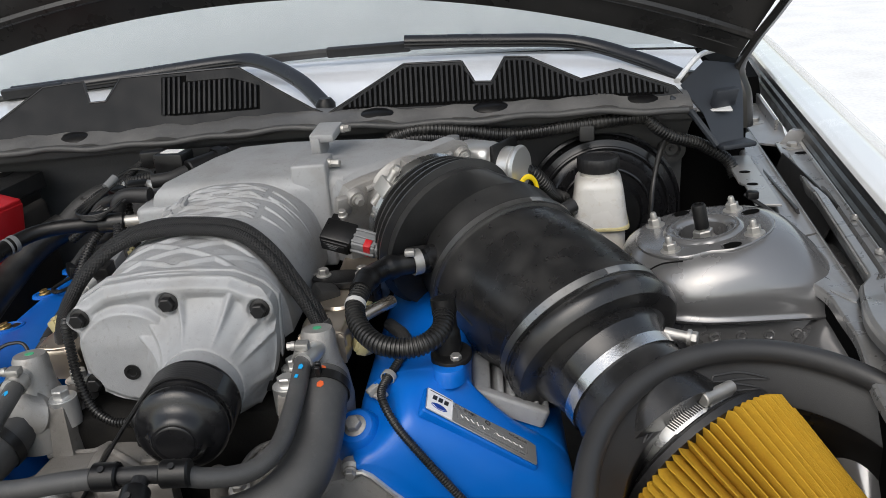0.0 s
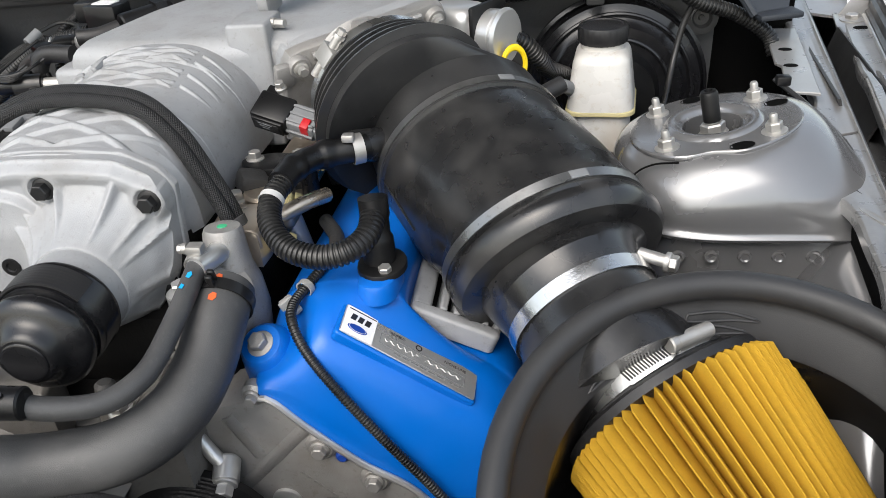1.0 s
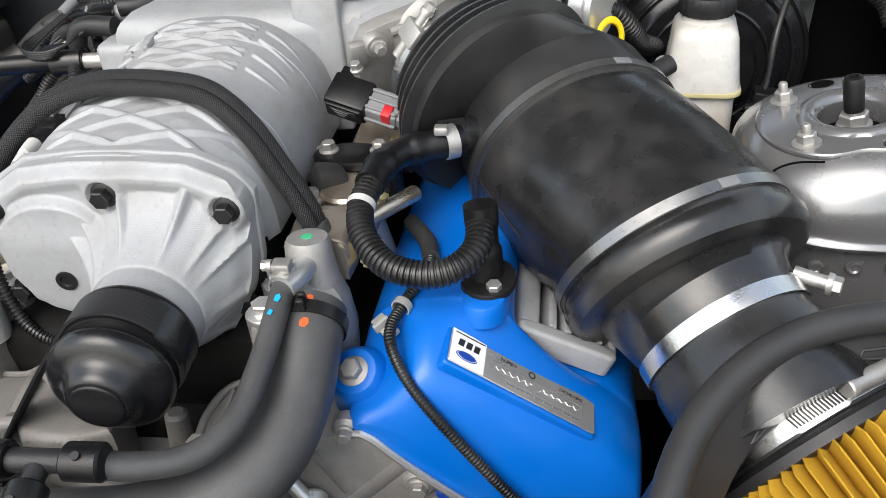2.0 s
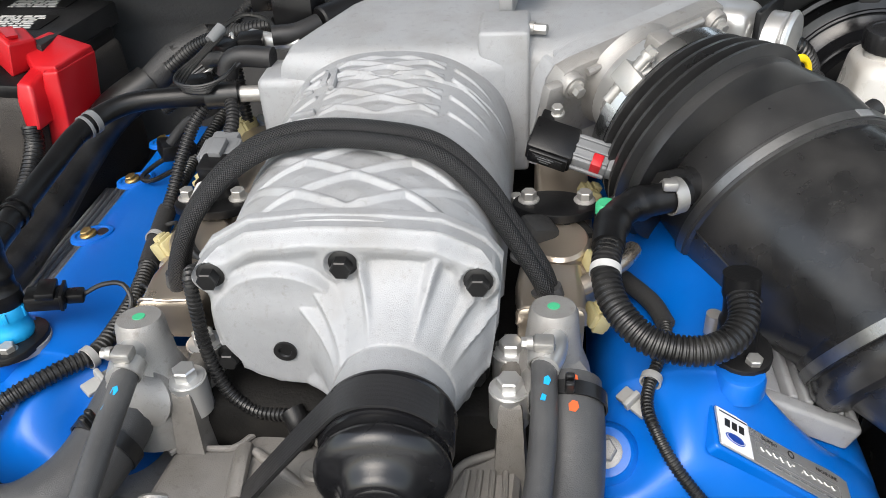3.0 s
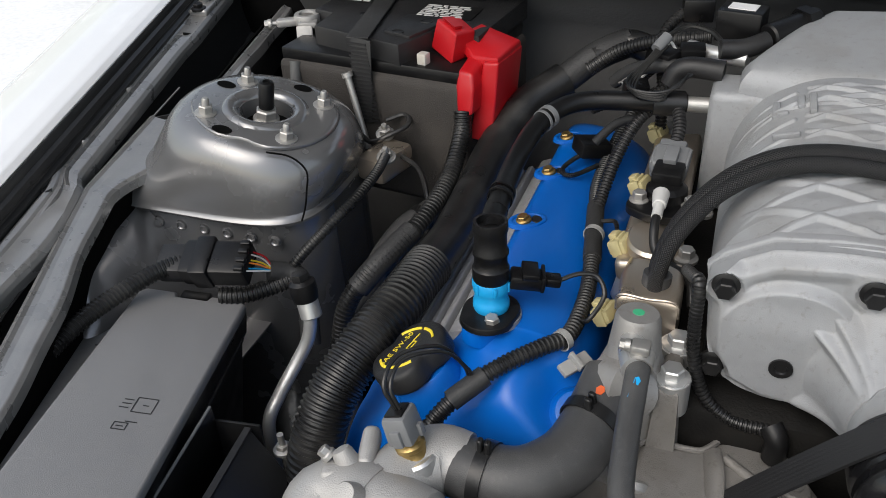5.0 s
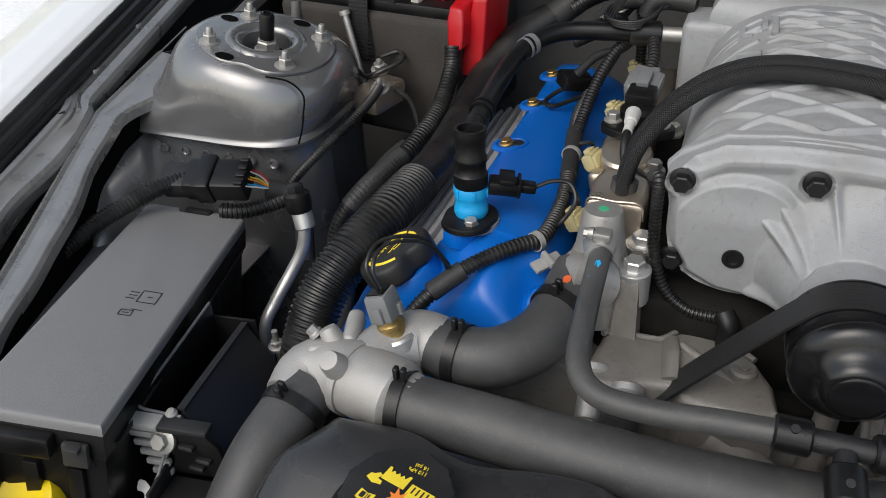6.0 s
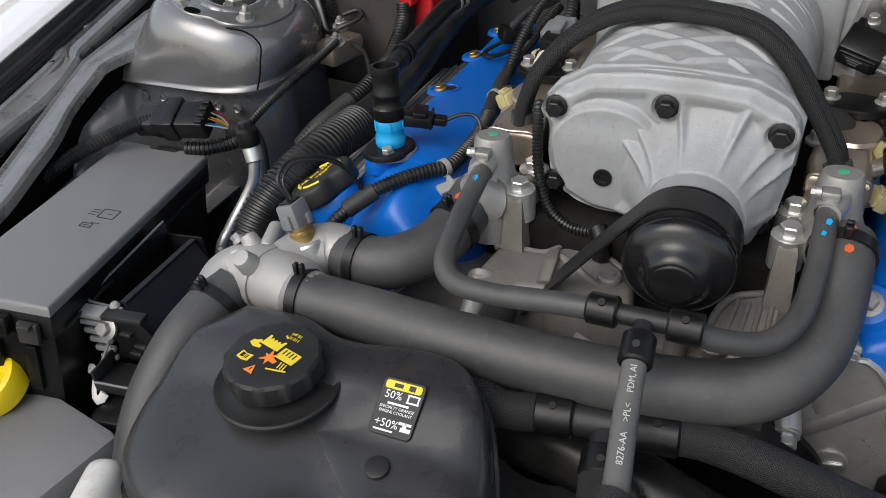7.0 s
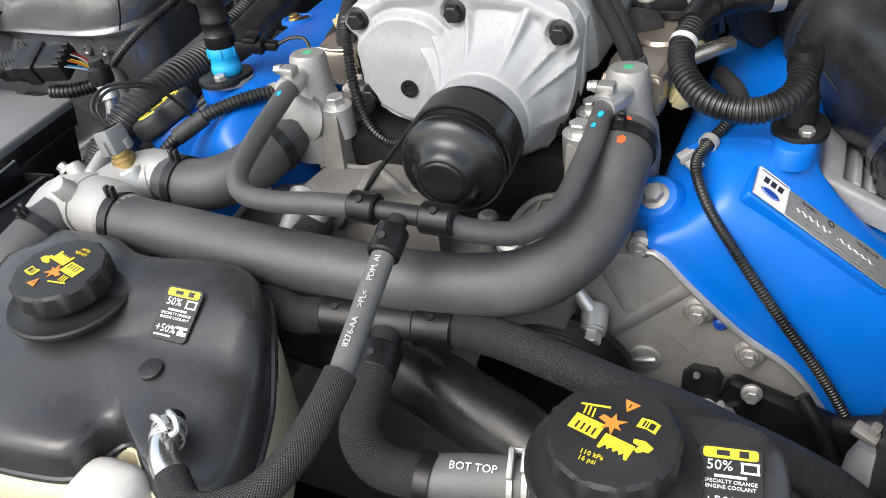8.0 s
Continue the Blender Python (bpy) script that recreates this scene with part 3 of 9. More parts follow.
for s in (-1, 1):
    def outer(u, v, s=s):
        y = -0.35 + 2.7 * u
        dx, dz = along([(0.0, 0.0), (0.006, 0.005), (0.02, 0.010), (0.06, 0.012), (0.12, -0.004), (0.165, -0.05), (0.19, -0.18), (0.195, -0.45), (0.18, -0.72)], v)
        return Vector((s * (fender_line(y, s) + dx * (0.62 if s > 0 else 1.0)), y, fender_top(y, s) + dz))
    part("fender", sheet(outer, 40, 48, 0.004), "fender", car, "glossy silver-white outer fender")

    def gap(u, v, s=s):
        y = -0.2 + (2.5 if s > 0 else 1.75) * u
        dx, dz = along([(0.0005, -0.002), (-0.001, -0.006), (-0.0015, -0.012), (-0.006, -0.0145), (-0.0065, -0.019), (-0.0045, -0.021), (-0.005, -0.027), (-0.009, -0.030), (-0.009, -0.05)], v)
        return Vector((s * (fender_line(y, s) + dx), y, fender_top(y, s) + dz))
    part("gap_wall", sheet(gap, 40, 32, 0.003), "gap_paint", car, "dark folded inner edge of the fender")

    def ledge(u, v, s=s):
        """Ledge with a rolled outer bead, a pressed groove and a turned-down inner edge."""
        y = 0.10 + (1.33 if s > 0 else 1.22) * u
        j = jog(y)
        prof = [(-0.004, -0.0345), (-0.007, -0.0325), (-0.010, -0.0335), (-0.012, -0.0360), (-0.0195, -0.0368), (-0.0212, -0.0338), (-0.0232, -0.0395), (-0.0246, -0.0395), (-0.0266, -0.0338), (-0.0345, -0.0360), (-0.0370, -0.0390), (-0.0375, -0.0430), (-0.0360, -0.0520)]
        if not 0.872 < y < 1.175:
            prof = [(a, -0.0363 if 4 <= i <= 9 else b) for i, (a, b) in enumerate(prof)]
        dx, dz = along(prof, v)
        dx -= j * (0.55 + 0.45 * v) + 0.006 * math.sin(34 * y) * v * (y < 0.86) + 0.004 * step01(y, 1.14, 1.2) * v
        dz -= 0.004 * math.exp(-((y - 0.847) / 0.02) ** 2) * (0.3 < v < 0.8)
        return Vector((s * (fender_line(y, s) + dx), y, fender_top(y, s) + dz))
    part("apron_rail", sheet(ledge, 150, 108, 0.002), "rail_paint", car, "folded inner fender ledge with a groove")
    part("ledge_edge", tube([(s * (fender_line(y, s) - 0.0368), y, fender_top(y, s) - 0.0380) for y in (0.89, 0.98, 1.08, 1.16)], 0.0013, 6, 0.02), "alu_raw", car, "worn bright edge")
    part("outer_bead", tube([(s * (fender_line(y, s) - 0.0075), y, fender_top(y, s) - 0.0322) for y in (0.90, 1.0, 1.1, 1.2)], 0.0011, 6, 0.02), "alu_raw", car, "worn bead along the gap")

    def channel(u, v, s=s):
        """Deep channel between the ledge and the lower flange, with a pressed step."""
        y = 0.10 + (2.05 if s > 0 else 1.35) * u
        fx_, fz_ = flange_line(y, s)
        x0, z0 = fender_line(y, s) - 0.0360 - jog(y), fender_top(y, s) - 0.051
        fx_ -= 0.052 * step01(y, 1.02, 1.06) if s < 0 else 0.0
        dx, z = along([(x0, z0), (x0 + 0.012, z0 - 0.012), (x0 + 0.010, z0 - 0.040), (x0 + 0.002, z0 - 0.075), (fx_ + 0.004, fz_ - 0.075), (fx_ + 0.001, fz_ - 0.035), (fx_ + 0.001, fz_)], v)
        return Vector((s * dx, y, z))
    # darker than the ledge: the channel's shade is put into its colour
    part("channel_wall", sheet(channel, 60, 36, 0.002), "gap_paint", car, "deep channel under the ledge, darkened for its shade")

    def strip(u, v, s=s, y0=0.30, y1=1.025):
        """Lower flange: a bright raised lip, a flat and a wavy inner edge that runs on to the tower."""
        y = y0 + (y1 - y0) * u
        fx_, fz_ = flange_line(y, s)
        fx_ -= 0.052 if y0 > 1.0 and s < 0 else 0.0
        wide = (0.030 if y0 < 1.0 or s > 0 else 0.011) + 0.022 * math.exp(-((y - 0.945) / 0.04) ** 2) + 0.014 * step01(y, 0.94, 1.0) * step01(1.12 - y, 0.0, 0.06) + 0.0020 * math.sin(29 * y) + 0.0012 * math.sin(61 * y + 1)
        dx, dz = along([(0.0, -0.012), (0.0, 0.0), (-0.0025, 0.0012), (-0.005, -0.0005), (-0.35 * wide, -0.0020), (-0.7 * wide, -0.0022), (-0.92 * wide, -0.0030), (-wide, -0.0050), (-wide - 0.0008, -0.0140)], v)
        return Vector((s * (fx_ + dx), y, fz_ + dz - 0.002 * math.sin(21 * y) * v))
    part("lower_flange", sheet(strip, 120, 48, 0.0022), "rail_paint", car, "bare-edged lower rail flange")
    part("rear_flange", sheet(lambda u, v, s=s: strip(u, v, s, 1.03, 1.44), 60, 40, 0.0022), "rail_paint", car, "narrow rear run of the flange")
    part("flange_lip", tube([(s * (flange_line(y, s)[0] - 0.0022), y, flange_line(y, s)[1] + 0.0010) for y in (0.45, 0.6, 0.75, 0.87, 0.95, 1.03, 1.10)], 0.0012, 6, 0.02), "alu_raw", car, "worn bright lip")

    # the wall's near-black colour stands in for the shade below the flange
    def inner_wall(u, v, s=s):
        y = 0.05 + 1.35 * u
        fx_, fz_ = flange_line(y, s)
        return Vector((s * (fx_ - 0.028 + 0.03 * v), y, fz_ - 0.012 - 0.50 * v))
    part("inner_wall", sheet(inner_wall, 30, 8, 0.003), "dark", car, "inner wall of the bay, near-black in place of shade")
    part("overlap_seam", tube([(s * (x + (0.0 if s < 0 else -0.010)), y, z) for x, y, z in ((0.722, 1.010, 0.9432), (0.716, 0.985, 0.9405), (0.712, 0.962, 0.9375), (0.706, 0.944, 0.9360), (0.704, 0.928, 0.9345), (0.712, 0.906, 0.9330), (0.716, 0.890, 0.9320))], 0.0019, 6, 0.004), "dark", car, "dark overlap seam")
    part("pad_bolt", hexbolt((s * (0.768 - (0.026 if s > 0 else 0.0)), 0.847, 0.9375), (0, 0, 1), 0.0065, 0.005, 1.9), "bolt_black", car, "dark pad bolt")
    for y in (0.935, 1.045):
        part("rail_clip", lathe([(0.0062, -0.001), (0.0058, 0.002), (0.0040, 0.0035), (0.0028, 0.0015), (0, 0.0015)], pose(s * (fender_line(y, s) - 0.011), y, fender_top(y, s) - 0.0340), 18), "apron", car, "pressed clip dimple")
    part("rail_bead", lathe([(0.0042, 0.0), (0.0036, 0.0020), (0.0022, 0.0016), (0, 0.0006)], pose(s * (0.724 - (0.026 if s > 0 else 0.0)), 0.872, 0.9325, 0, 0, s * 24), 20, sy=5.0), "apron", car, "long pressed bead")
    part("lower_clip", lathe([(0.006, -0.001), (0.0055, 0.002), (0.003, 0.003), (0, 0.002)], pose(s * (0.738 - (0.026 if s > 0 else 0.0)), 0.80, 0.915), 16), "apron", car)

    def arch_at(u, v, s=s):
        """Wheel arch panel between tower, flange and fuse box."""
        y = 0.52 + 0.43 * u
        x0, x1 = 0.575, flange_line(y, s)[0] - 0.020
        z = 0.755 + 0.140 * step01(v, 0.15, 1.0) * step01(y, 0.66, 0.80) + 0.04 * step01(v, 0.25, 0.95) * (1 - step01(y, 0.66, 0.80)) + 0.012 * math.exp(-((y - 0.872) / 0.03) ** 2 - ((v - 0.60) / 0.25) ** 2) - 0.04 * step01(0.75 - y, 0, 0.12) + 0.020 * math.exp(-((y - 0.79) / 0.025) ** 2 - ((v - 0.45) / 0.2) ** 2)
        return Vector((s * (x0 + (x1 - x0) * v), y, z))
    part("wheel_arch", sheet(arch_at, 50, 36, 0.003), "body", car, "pressed wheel arch panel")
# flange holes and the hinge's foot plate
for s in (1,):
    hm = pose(s * 0.708, 1.215, 0.958, 0, 0, -s * 7)
    part("hole_flange", prism([(-0.016, -0.115), (0.016, -0.12), (0.018, 0.12), (-0.012, 0.12), (-0.012, 0.06), (-0.020, 0.05), (-0.020, -0.02), (-0.014, -0.03)] if s > 0 else [(0.016, -0.115), (0.014, -0.03), (0.020, -0.02), (0.020, 0.05), (0.012, 0.06), (0.012, 0.12), (-0.018, 0.12), (-0.016, -0.12)], 0.003, hm, bevel=0.0008, segs=1), "apron", car, "narrow flange with two holes")
    for y in (-0.03, 0.03):
        part("flange_hole", lathe([(0.0055, 0.0), (0.005, 0.0008), (0, 0.0008)], hm @ pose(-s * 0.004, y, 0.003), 14, sx=1.5), "dark", car)
    # dark sheet stands in for the shade of the deep gap
    part("channel_wall", sheet(lambda u, v, s=s: Vector((s * (0.726 + 0.055 * v + 0.02 * u), 1.09 + 0.26 * u, 0.955 - 0.06 * math.sin(math.pi * v))), 12, 8, 0.003), "gap_paint", car, "channel panel, darkened for the shade of the gap")
part("hinge_foot", box((0.046, 0.085, 0.005), pose(0.826, 1.375, 0.951, 2, 0, -10), 0.002), "rail_paint", car, "folded hinge foot plate")
part("foot_ear", prism([(-0.022, -0.016), (0.020, -0.012), (0.026, 0.012), (-0.006, 0.020)], 0.026, pose(0.838, 1.418, 0.950, 0, 10, -12), bevel=0.003, top_scale=0.55), "rail_paint", car, "bent bright ear")
part("foot_bolt", hexbolt((0.826, 1.385, 0.954), (0, 0, 1), 0.009, 0.006, 1.7), "steel", car)
part("foot_hole", lathe([(0.0075, 0.0), (0.007, 0.0008), (0, 0.0008)], pose(0.828, 1.348, 0.9535), 14, sx=1.5), "dark", car)
part("hinge_plate", prism([(-0.045, -0.13), (0.030, -0.17), (0.044, -0.02), (0.040, 0.17), (-0.020, 0.19), (-0.040, 0.05)], 0.004, pose(0.832, 1.590, 0.944, 0, 0, -10), bevel=0.001), "apron", car, "flat silver hinge plate")
part("plate_flange", prism([(-0.003, -0.12), (0.003, -0.12), (0.003, 0.15), (-0.003, 0.15)], 0.022, pose(0.868, 1.640, 0.945, 0, 0, -10), bevel=0.001), "rail_paint", car, "turned-up worn edge")
part("plate_bolt", hexbolt((0.828, 1.592, 0.948), (0, 0, 1), 0.013, 0.008, 1.6), "steel", car)

part("ledge_hole", lathe([(0.0075, 0.0), (0.007, 0.0006), (0, 0.0006)], pose(-0.820, 1.195, 0.9870, 0, 0, 10), 18, sy=1.7), "dark", car, "oval hole in the ledge")
part("hinge_foot", join(box((0.030, 0.070, 0.010), pose(-0.838, 1.270, 1.000, 4, 0, 10), 0.004, 3), box((0.014, 0.050, 0.026), pose(-0.842, 1.285, 1.010, 6, 10, 10), 0.006, 3)), "rail_paint", car, "folded hinge foot")
part("foot_bolt", hexbolt((-0.833, 1.243, 1.003), (0, 0, 1), 0.007, 0.005, 1.5), "bolt_black", car)

# added block, near-black, fills the gap behind the hinge as shade
part("dark_gap_block", loft([[Vector(q) for q in ((0.800, 1.74, 0.90), (0.900, 1.74, 0.90), (0.940, 2.05, 0.90), (0.80, 2.05, 0.90))], [Vector(q) for q in ((0.830, 1.76, 1.00), (0.890, 1.76, 1.00), (0.930, 2.05, 1.03), (0.830, 2.05, 1.03))]]), "dark", car, "near-black block added for the dark gap behind the hinge")
# firewall and bulkhead lip
def firewall_at(u, v):
    x = -0.72 + 1.365 * u
    prof = [(1.29, 1.066), (1.30, 1.052), (1.315, 1.045), (1.34, 1.02), (1.375, 0.97), (1.39, 0.85), (1.37, 0.6), (1.33, 0.3)]
    i = min(int(v * (len(prof) - 1)), len(prof) - 2)
    f = v * (len(prof) - 1) - i
    y = prof[i][0] + (prof[i + 1][0] - prof[i][0]) * f
    z = prof[i][1] + (prof[i + 1][1] - prof[i][1]) * f
    return Vector((x, y - 0.02 * x * x + 0.004 * math.sin(11 * x) * (v > 0.3), z - 0.03 * x * x))


part("firewall", sheet(firewall_at, 50, 28, 0.004), "firewall", car, "dark insulated bulkhead panel")


def lip_at(u, v):
    x = -0.665 + 1.30 * u
    y = 1.27 + 0.085 * v - 0.02 * x * x
    z = 1.072 + 0.012 * math.sin(math.pi * v) + 0.006 * v - 0.03 * x * x + (0.003 * math.sin(14 * x + 1) + 0.0035 * math.sin(47 * x) * math.sin(9 * x) + 0.0015 * math.sin(113 * x)) * (1 - v)
    return Vector((x, y, z))


part("bulkhead_seal", sheet(lip_at, 90, 10, 0.006), "seal_grey", car, "grey bulkhead lip with black clips")
part("seal_fold", tube([(x, 1.268 - 0.02 * x * x + 0.002 * math.sin(31 * x), 1.067 - 0.03 * x * x + 0.003 * math.sin(14 * x + 1) + 0.002 * math.sin(53 * x)) for x in [-0.66 + 0.0322 * i for i in range(41)]], 0.0052, 10, 0.012), "rubber", car, "rolled lower edge of the seal")
for x in (-0.44, -0.30, 0.17, 0.343, 0.565):
    part("seal_clip", lathe([(0, 0.004), (0.012, 0.003), (0.016, 0.0), (0.015, -0.004), (0, -0.004)], pose(x, 1.288, 1.080 - 0.03 * x * x, 20, 0, 0), 16, sx=1.7), "plastic", car)

# near-black blocks added in the corners, where the bay falls into shade
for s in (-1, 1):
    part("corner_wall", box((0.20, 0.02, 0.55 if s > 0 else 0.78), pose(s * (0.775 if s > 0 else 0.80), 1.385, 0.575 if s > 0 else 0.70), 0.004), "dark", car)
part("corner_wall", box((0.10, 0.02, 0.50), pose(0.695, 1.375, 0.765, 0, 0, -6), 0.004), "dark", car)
# added floor and plain bulkheads that close the bay, near-black for its shade
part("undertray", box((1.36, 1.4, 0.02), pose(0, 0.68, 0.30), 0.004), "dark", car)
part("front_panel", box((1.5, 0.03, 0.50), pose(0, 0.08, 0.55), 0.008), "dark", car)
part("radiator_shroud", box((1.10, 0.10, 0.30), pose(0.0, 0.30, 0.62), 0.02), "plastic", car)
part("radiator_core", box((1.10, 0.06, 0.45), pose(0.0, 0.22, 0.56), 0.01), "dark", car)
for s in (-1, 1):
    for y in (0.55,):
        tyre = lathe([(0.20, -0.10), (0.31, -0.115), (0.33, -0.08), (0.33, 0.08), (0.31, 0.115), (0.20, 0.10)], aim((s * 0.80, 1.02, 0.33), (1, 0, 0)), 40)
        part("tyre", tyre, "rubber", car)

# windscreen, its base panel and the scuttle grille
def screen_at(u, v):
    x = -0.72 + 1.44 * u
    return Vector((x, 1.575 + 0.62 * v - 0.10 * x * x * 1.4, 1.122 + 0.36 * v - 0.03 * x * x))


wscreen = part("windscreen", sheet(screen_at, 24, 10, 0.005), "glass", car, "clear raked windscreen")
wscreen.visible_shadow = False


def dash_at(u, v):
    x = -0.74 + 1.48 * u
    return Vector((x, 1.60 + 0.9 * v - 0.10 * x * x, 1.075 - 0.03 * x * x - 0.01 * v))


part("dashboard", sheet(dash_at, 16, 6, 0.01), "grey_plastic", car)
# added sheet that brightens the glass in place of reflected sky
shade = thing("screen_backing", (0, 1.62, 1.06), "pale sheet added behind the windscreen for its sky reflection", "sun shade")
part("panel", sheet(lambda u, v: screen_at(0.03 + 0.94 * u, 0.04 + 0.9 * v) + Vector((0, 0.028 + 0.004 * math.sin(40 * u), -0.022)), 60, 12, 0.003), "shade_silver", shade)
part("cabin_wall", box((1.5, 0.02, 1.0), pose(0, 2.55, 0.75), 0.003), "grey_plastic", car)


def scuttle_at(u, v):
    x = -0.73 + 1.43 * u
    return Vector((x, 1.33 + 0.25 * v - 0.08 * x * x, 1.062 + 0.062 * v - 0.035 * x * x))


part("scuttle_panel", sheet(scuttle_at, 30, 6, 0.003), "fender", car, "silver painted panel below the windscreen")

# open hood above the bay
HOOD_A = radians(57)


def hood_at(u, v):
    x = (-1 + 2 * u) * (0.722 + 0.105 * min(1.0, v / 0.22))
    sv = 1.25 * v
    k = 1 - 0.12 * v
    return Vector((x * k, 1.36 - sv * math.cos(HOOD_A), 1.255 - 0.27 * x * x + sv * math.sin(HOOD_A) + 0.05 * math.sin(math.pi * v)))


def hood_press(u, v):
    """Sunk fields between the stiffening ribs of the inner skin."""
    a = min(abs(u - 0.5) / 0.5, 1)
    k = step01(v, 0.05, 0.08) * step01(1 - a, 0.08, 0.14)
    rib = min(abs((u * 5) % 1.0 - 0.5) / 0.12, 1.0)
    return k * (0.4 + 0.6 * rib)


hood = thing("hood", (0, 1.36, 1.25), "open dark grey hood with folded inner frame", "hood")
part("inner_skin", sheet(lambda u, v: hood_at(u, v) + Vector((0, 0.010, 0.004)) * hood_press(u, v), 60, 60, -0.012), "hood_paint", hood, "dark pressed inner skin")
part("rear_fold", tube([hood_at(u, 0.012) + Vector((0, -0.004, 0.006)) for u in [i / 16 for i in range(17)]], 0.012, 10, 0.02, flat=0.7), "rubber", hood, "black rubber rear seal")
part("rear_bead", tube([hood_at(u, 0.035) + Vector((0, -0.01, -0.004)) for u in [i / 16 for i in range(17)]], 0.008, 8, 0.02), "hood_paint", hood)
for s in (-1, 1):
    part("hinge_arm", tube([(s * 0.745, 1.36, 1.000), (s * 0.742, 1.365, 1.05), (s * 0.733, 1.375, 1.09), (s * 0.742, 1.33, 1.14), (s * 0.755, 1.28, 1.185), (s * 0.772, 1.21, 1.250)], 0.013, 8, 0.01, flat=0.55), "hood_paint", hood, "steel hood hinge arm")


scut = thing("scuttle_grille", (0, 1.36, 1.08), "black plastic scuttle grille with narrow slots", "grille")


def on_scuttle(x, y, h=0.0):
    """A place on the sloped panel: x across, y along the slope."""
    return Vector((x, 1.305 + 0.5 * y - 0.866 * h - 0.03 * x * x, 1.084 + 0.866 * y + 0.5 * h - 0.03 * x * x))


def scut_panel(outline):
    bm = bmesh.new()
    lo = [bm.verts.new(on_scuttle(x, y, -0.004)) for x, y in outline]
    hi = [bm.verts.new(on_scuttle(x, y, 0.002)) for x, y in outline]
    n = len(outline)
    bm.faces.new(hi)
    for i in range(n):
        bm.faces.new((lo[i], lo[(i + 1) % n], hi[(i + 1) % n], hi[i]))
    bmesh.ops.triangulate(bm, faces=[f for f in bm.faces if len(f.verts) > 4])
    bmesh.ops.recalc_face_normals(bm, faces=bm.faces)
    return bm


RIGHT = [(0.094, -0.004), (0.111, 0.006), (0.215, 0.068), (0.303, 0.067), (0.321, 0.033), (0.347, 0.032), (0.369, 0.07), (0.404, 0.068), (0.48, 0.029), (0.539, 0.042), (0.616, 0.012), (0.633, -0.010)]
LEFT = [(-0.628, -0.010), (-0.438, 0.023), (-0.356, 0.079), (-0.291, 0.082), (-0.28, 0.046), (-0.254, 0.046), (-0.231, 0.082), (-0.045, 0.083), (0.016, 0.042), (0.072, 0.006), (0.094, -0.004)]
def slot_top(x):
    for (x0, y0), (x1, y1) in zip(RIGHT, RIGHT[1:]):
        if x0 <= x <= x1:
            return y0 + (y1 - y0) * (x - x0) / (x1 - x0)
    return 0.05


part("screen_panel", scut_panel(RIGHT), "scuttle_black", scut)
part("screen_panel", scut_panel(LEFT), "scuttle_black", scut)
for L in (RIGHT, LEFT):
    part("edge_bead", join(*[rod(on_scuttle(*p, 0.0015), on_scuttle(*q, 0.0015), 0.0019, 8) for p, q in zip(L, L[1:])]), "plastic_gloss", scut, "rounded rim of the panel")
# near-black faces under the slats stand in for the slots' shade
for x0, x1, y0, y1 in ((0.118, 0.60, 0.001, None), (-0.165, -0.010, 0.012, 0.066)):
    slot_poly = [(x0, y0)] + ([(x, slot_top(x) - 0.006) for x in [x0 + (x1 - x0) * i / 40 for i in range(41)]] if y1 is None else [(x0, 0.076), (-0.126, 0.076), (-0.126, y1), (-0.055, y1), (x1, 0.05)]) + [(x1, y0)]
    bms = bmesh.new()
    bms.faces.new([bms.verts.new(on_scuttle(x, y, 0.0026)) for x, y in slot_poly])
    bmesh.ops.triangulate(bms, faces=bms.faces)
    part("slot_dark_face", bms, "dark", scut, "near-black sheet that stands in for shade in the slots")


fins = []
for i in range(62):
    x = 0.122 + i * 0.0079
    fins.append((x, 0.003, slot_top(x) - 0.007))
for i in range(19):
    x = -0.160 + i * 0.0080
    fins.append((x, 0.014, 0.074 if i < 4 else 0.064 if x < -0.055 else 0.064 - 0.32 * (x + 0.055)))
for x, y0, y1 in fins:
    if y1 - y0 < 0.006:
        continue
    a, b = on_scuttle(x, y0, 0.004), on_scuttle(x, y1, 0.004)
    f = box((0.0042, (b - a).length, 0.004), aim((a + b) / 2, (0, -0.866, 0.5)), bevel=0.0006, segs=1)
    part("slat", f, "scuttle_black", scut)


def wiper(name, pts, blade, r):
    w = thing(name, pts[0], "black windscreen wiper arm with its blade", "wiper", group="windscreen wipers")
    part("arm", tube(pts, r, 14, 0.012, flat=0.55), "plastic_gloss", w, "glossy flat arm")
    part("pivot_cap", lathe([(0.016, -0.03), (0.016, 0.004), (0.010, 0.012), (0, 0.013)], pose(*pts[0]), 16), "plastic", w)
    part("blade", tube(blade, 0.006, 8, 0.02, flat=1.6), "rubber", w, "long black rubber blade")
    a, b = Vector(blade[0]), Vector(blade[-1])
    mid = a.lerp(b, 0.5)
    part("blade_bracket", box(((b - a).length * 0.24, 0.014, 0.018), aim(mid + Vector((0, -0.002, 0.010)), (0, -0.3, 1), b - a), 0.004), "plastic_tex", w)
    return w


wiper("wiper", [(0.66, 1.40, 1.075), (0.60, 1.46, 1.10), (0.50, 1.53, 1.128), (0.36, 1.545, 1.14), (0.20, 1.545, 1.150)],
      [(0.45, 1.55, 1.133), (0.2, 1.552, 1.142), (-0.02, 1.553, 1.139), (-0.18, 1.553, 1.130)], 0.013)
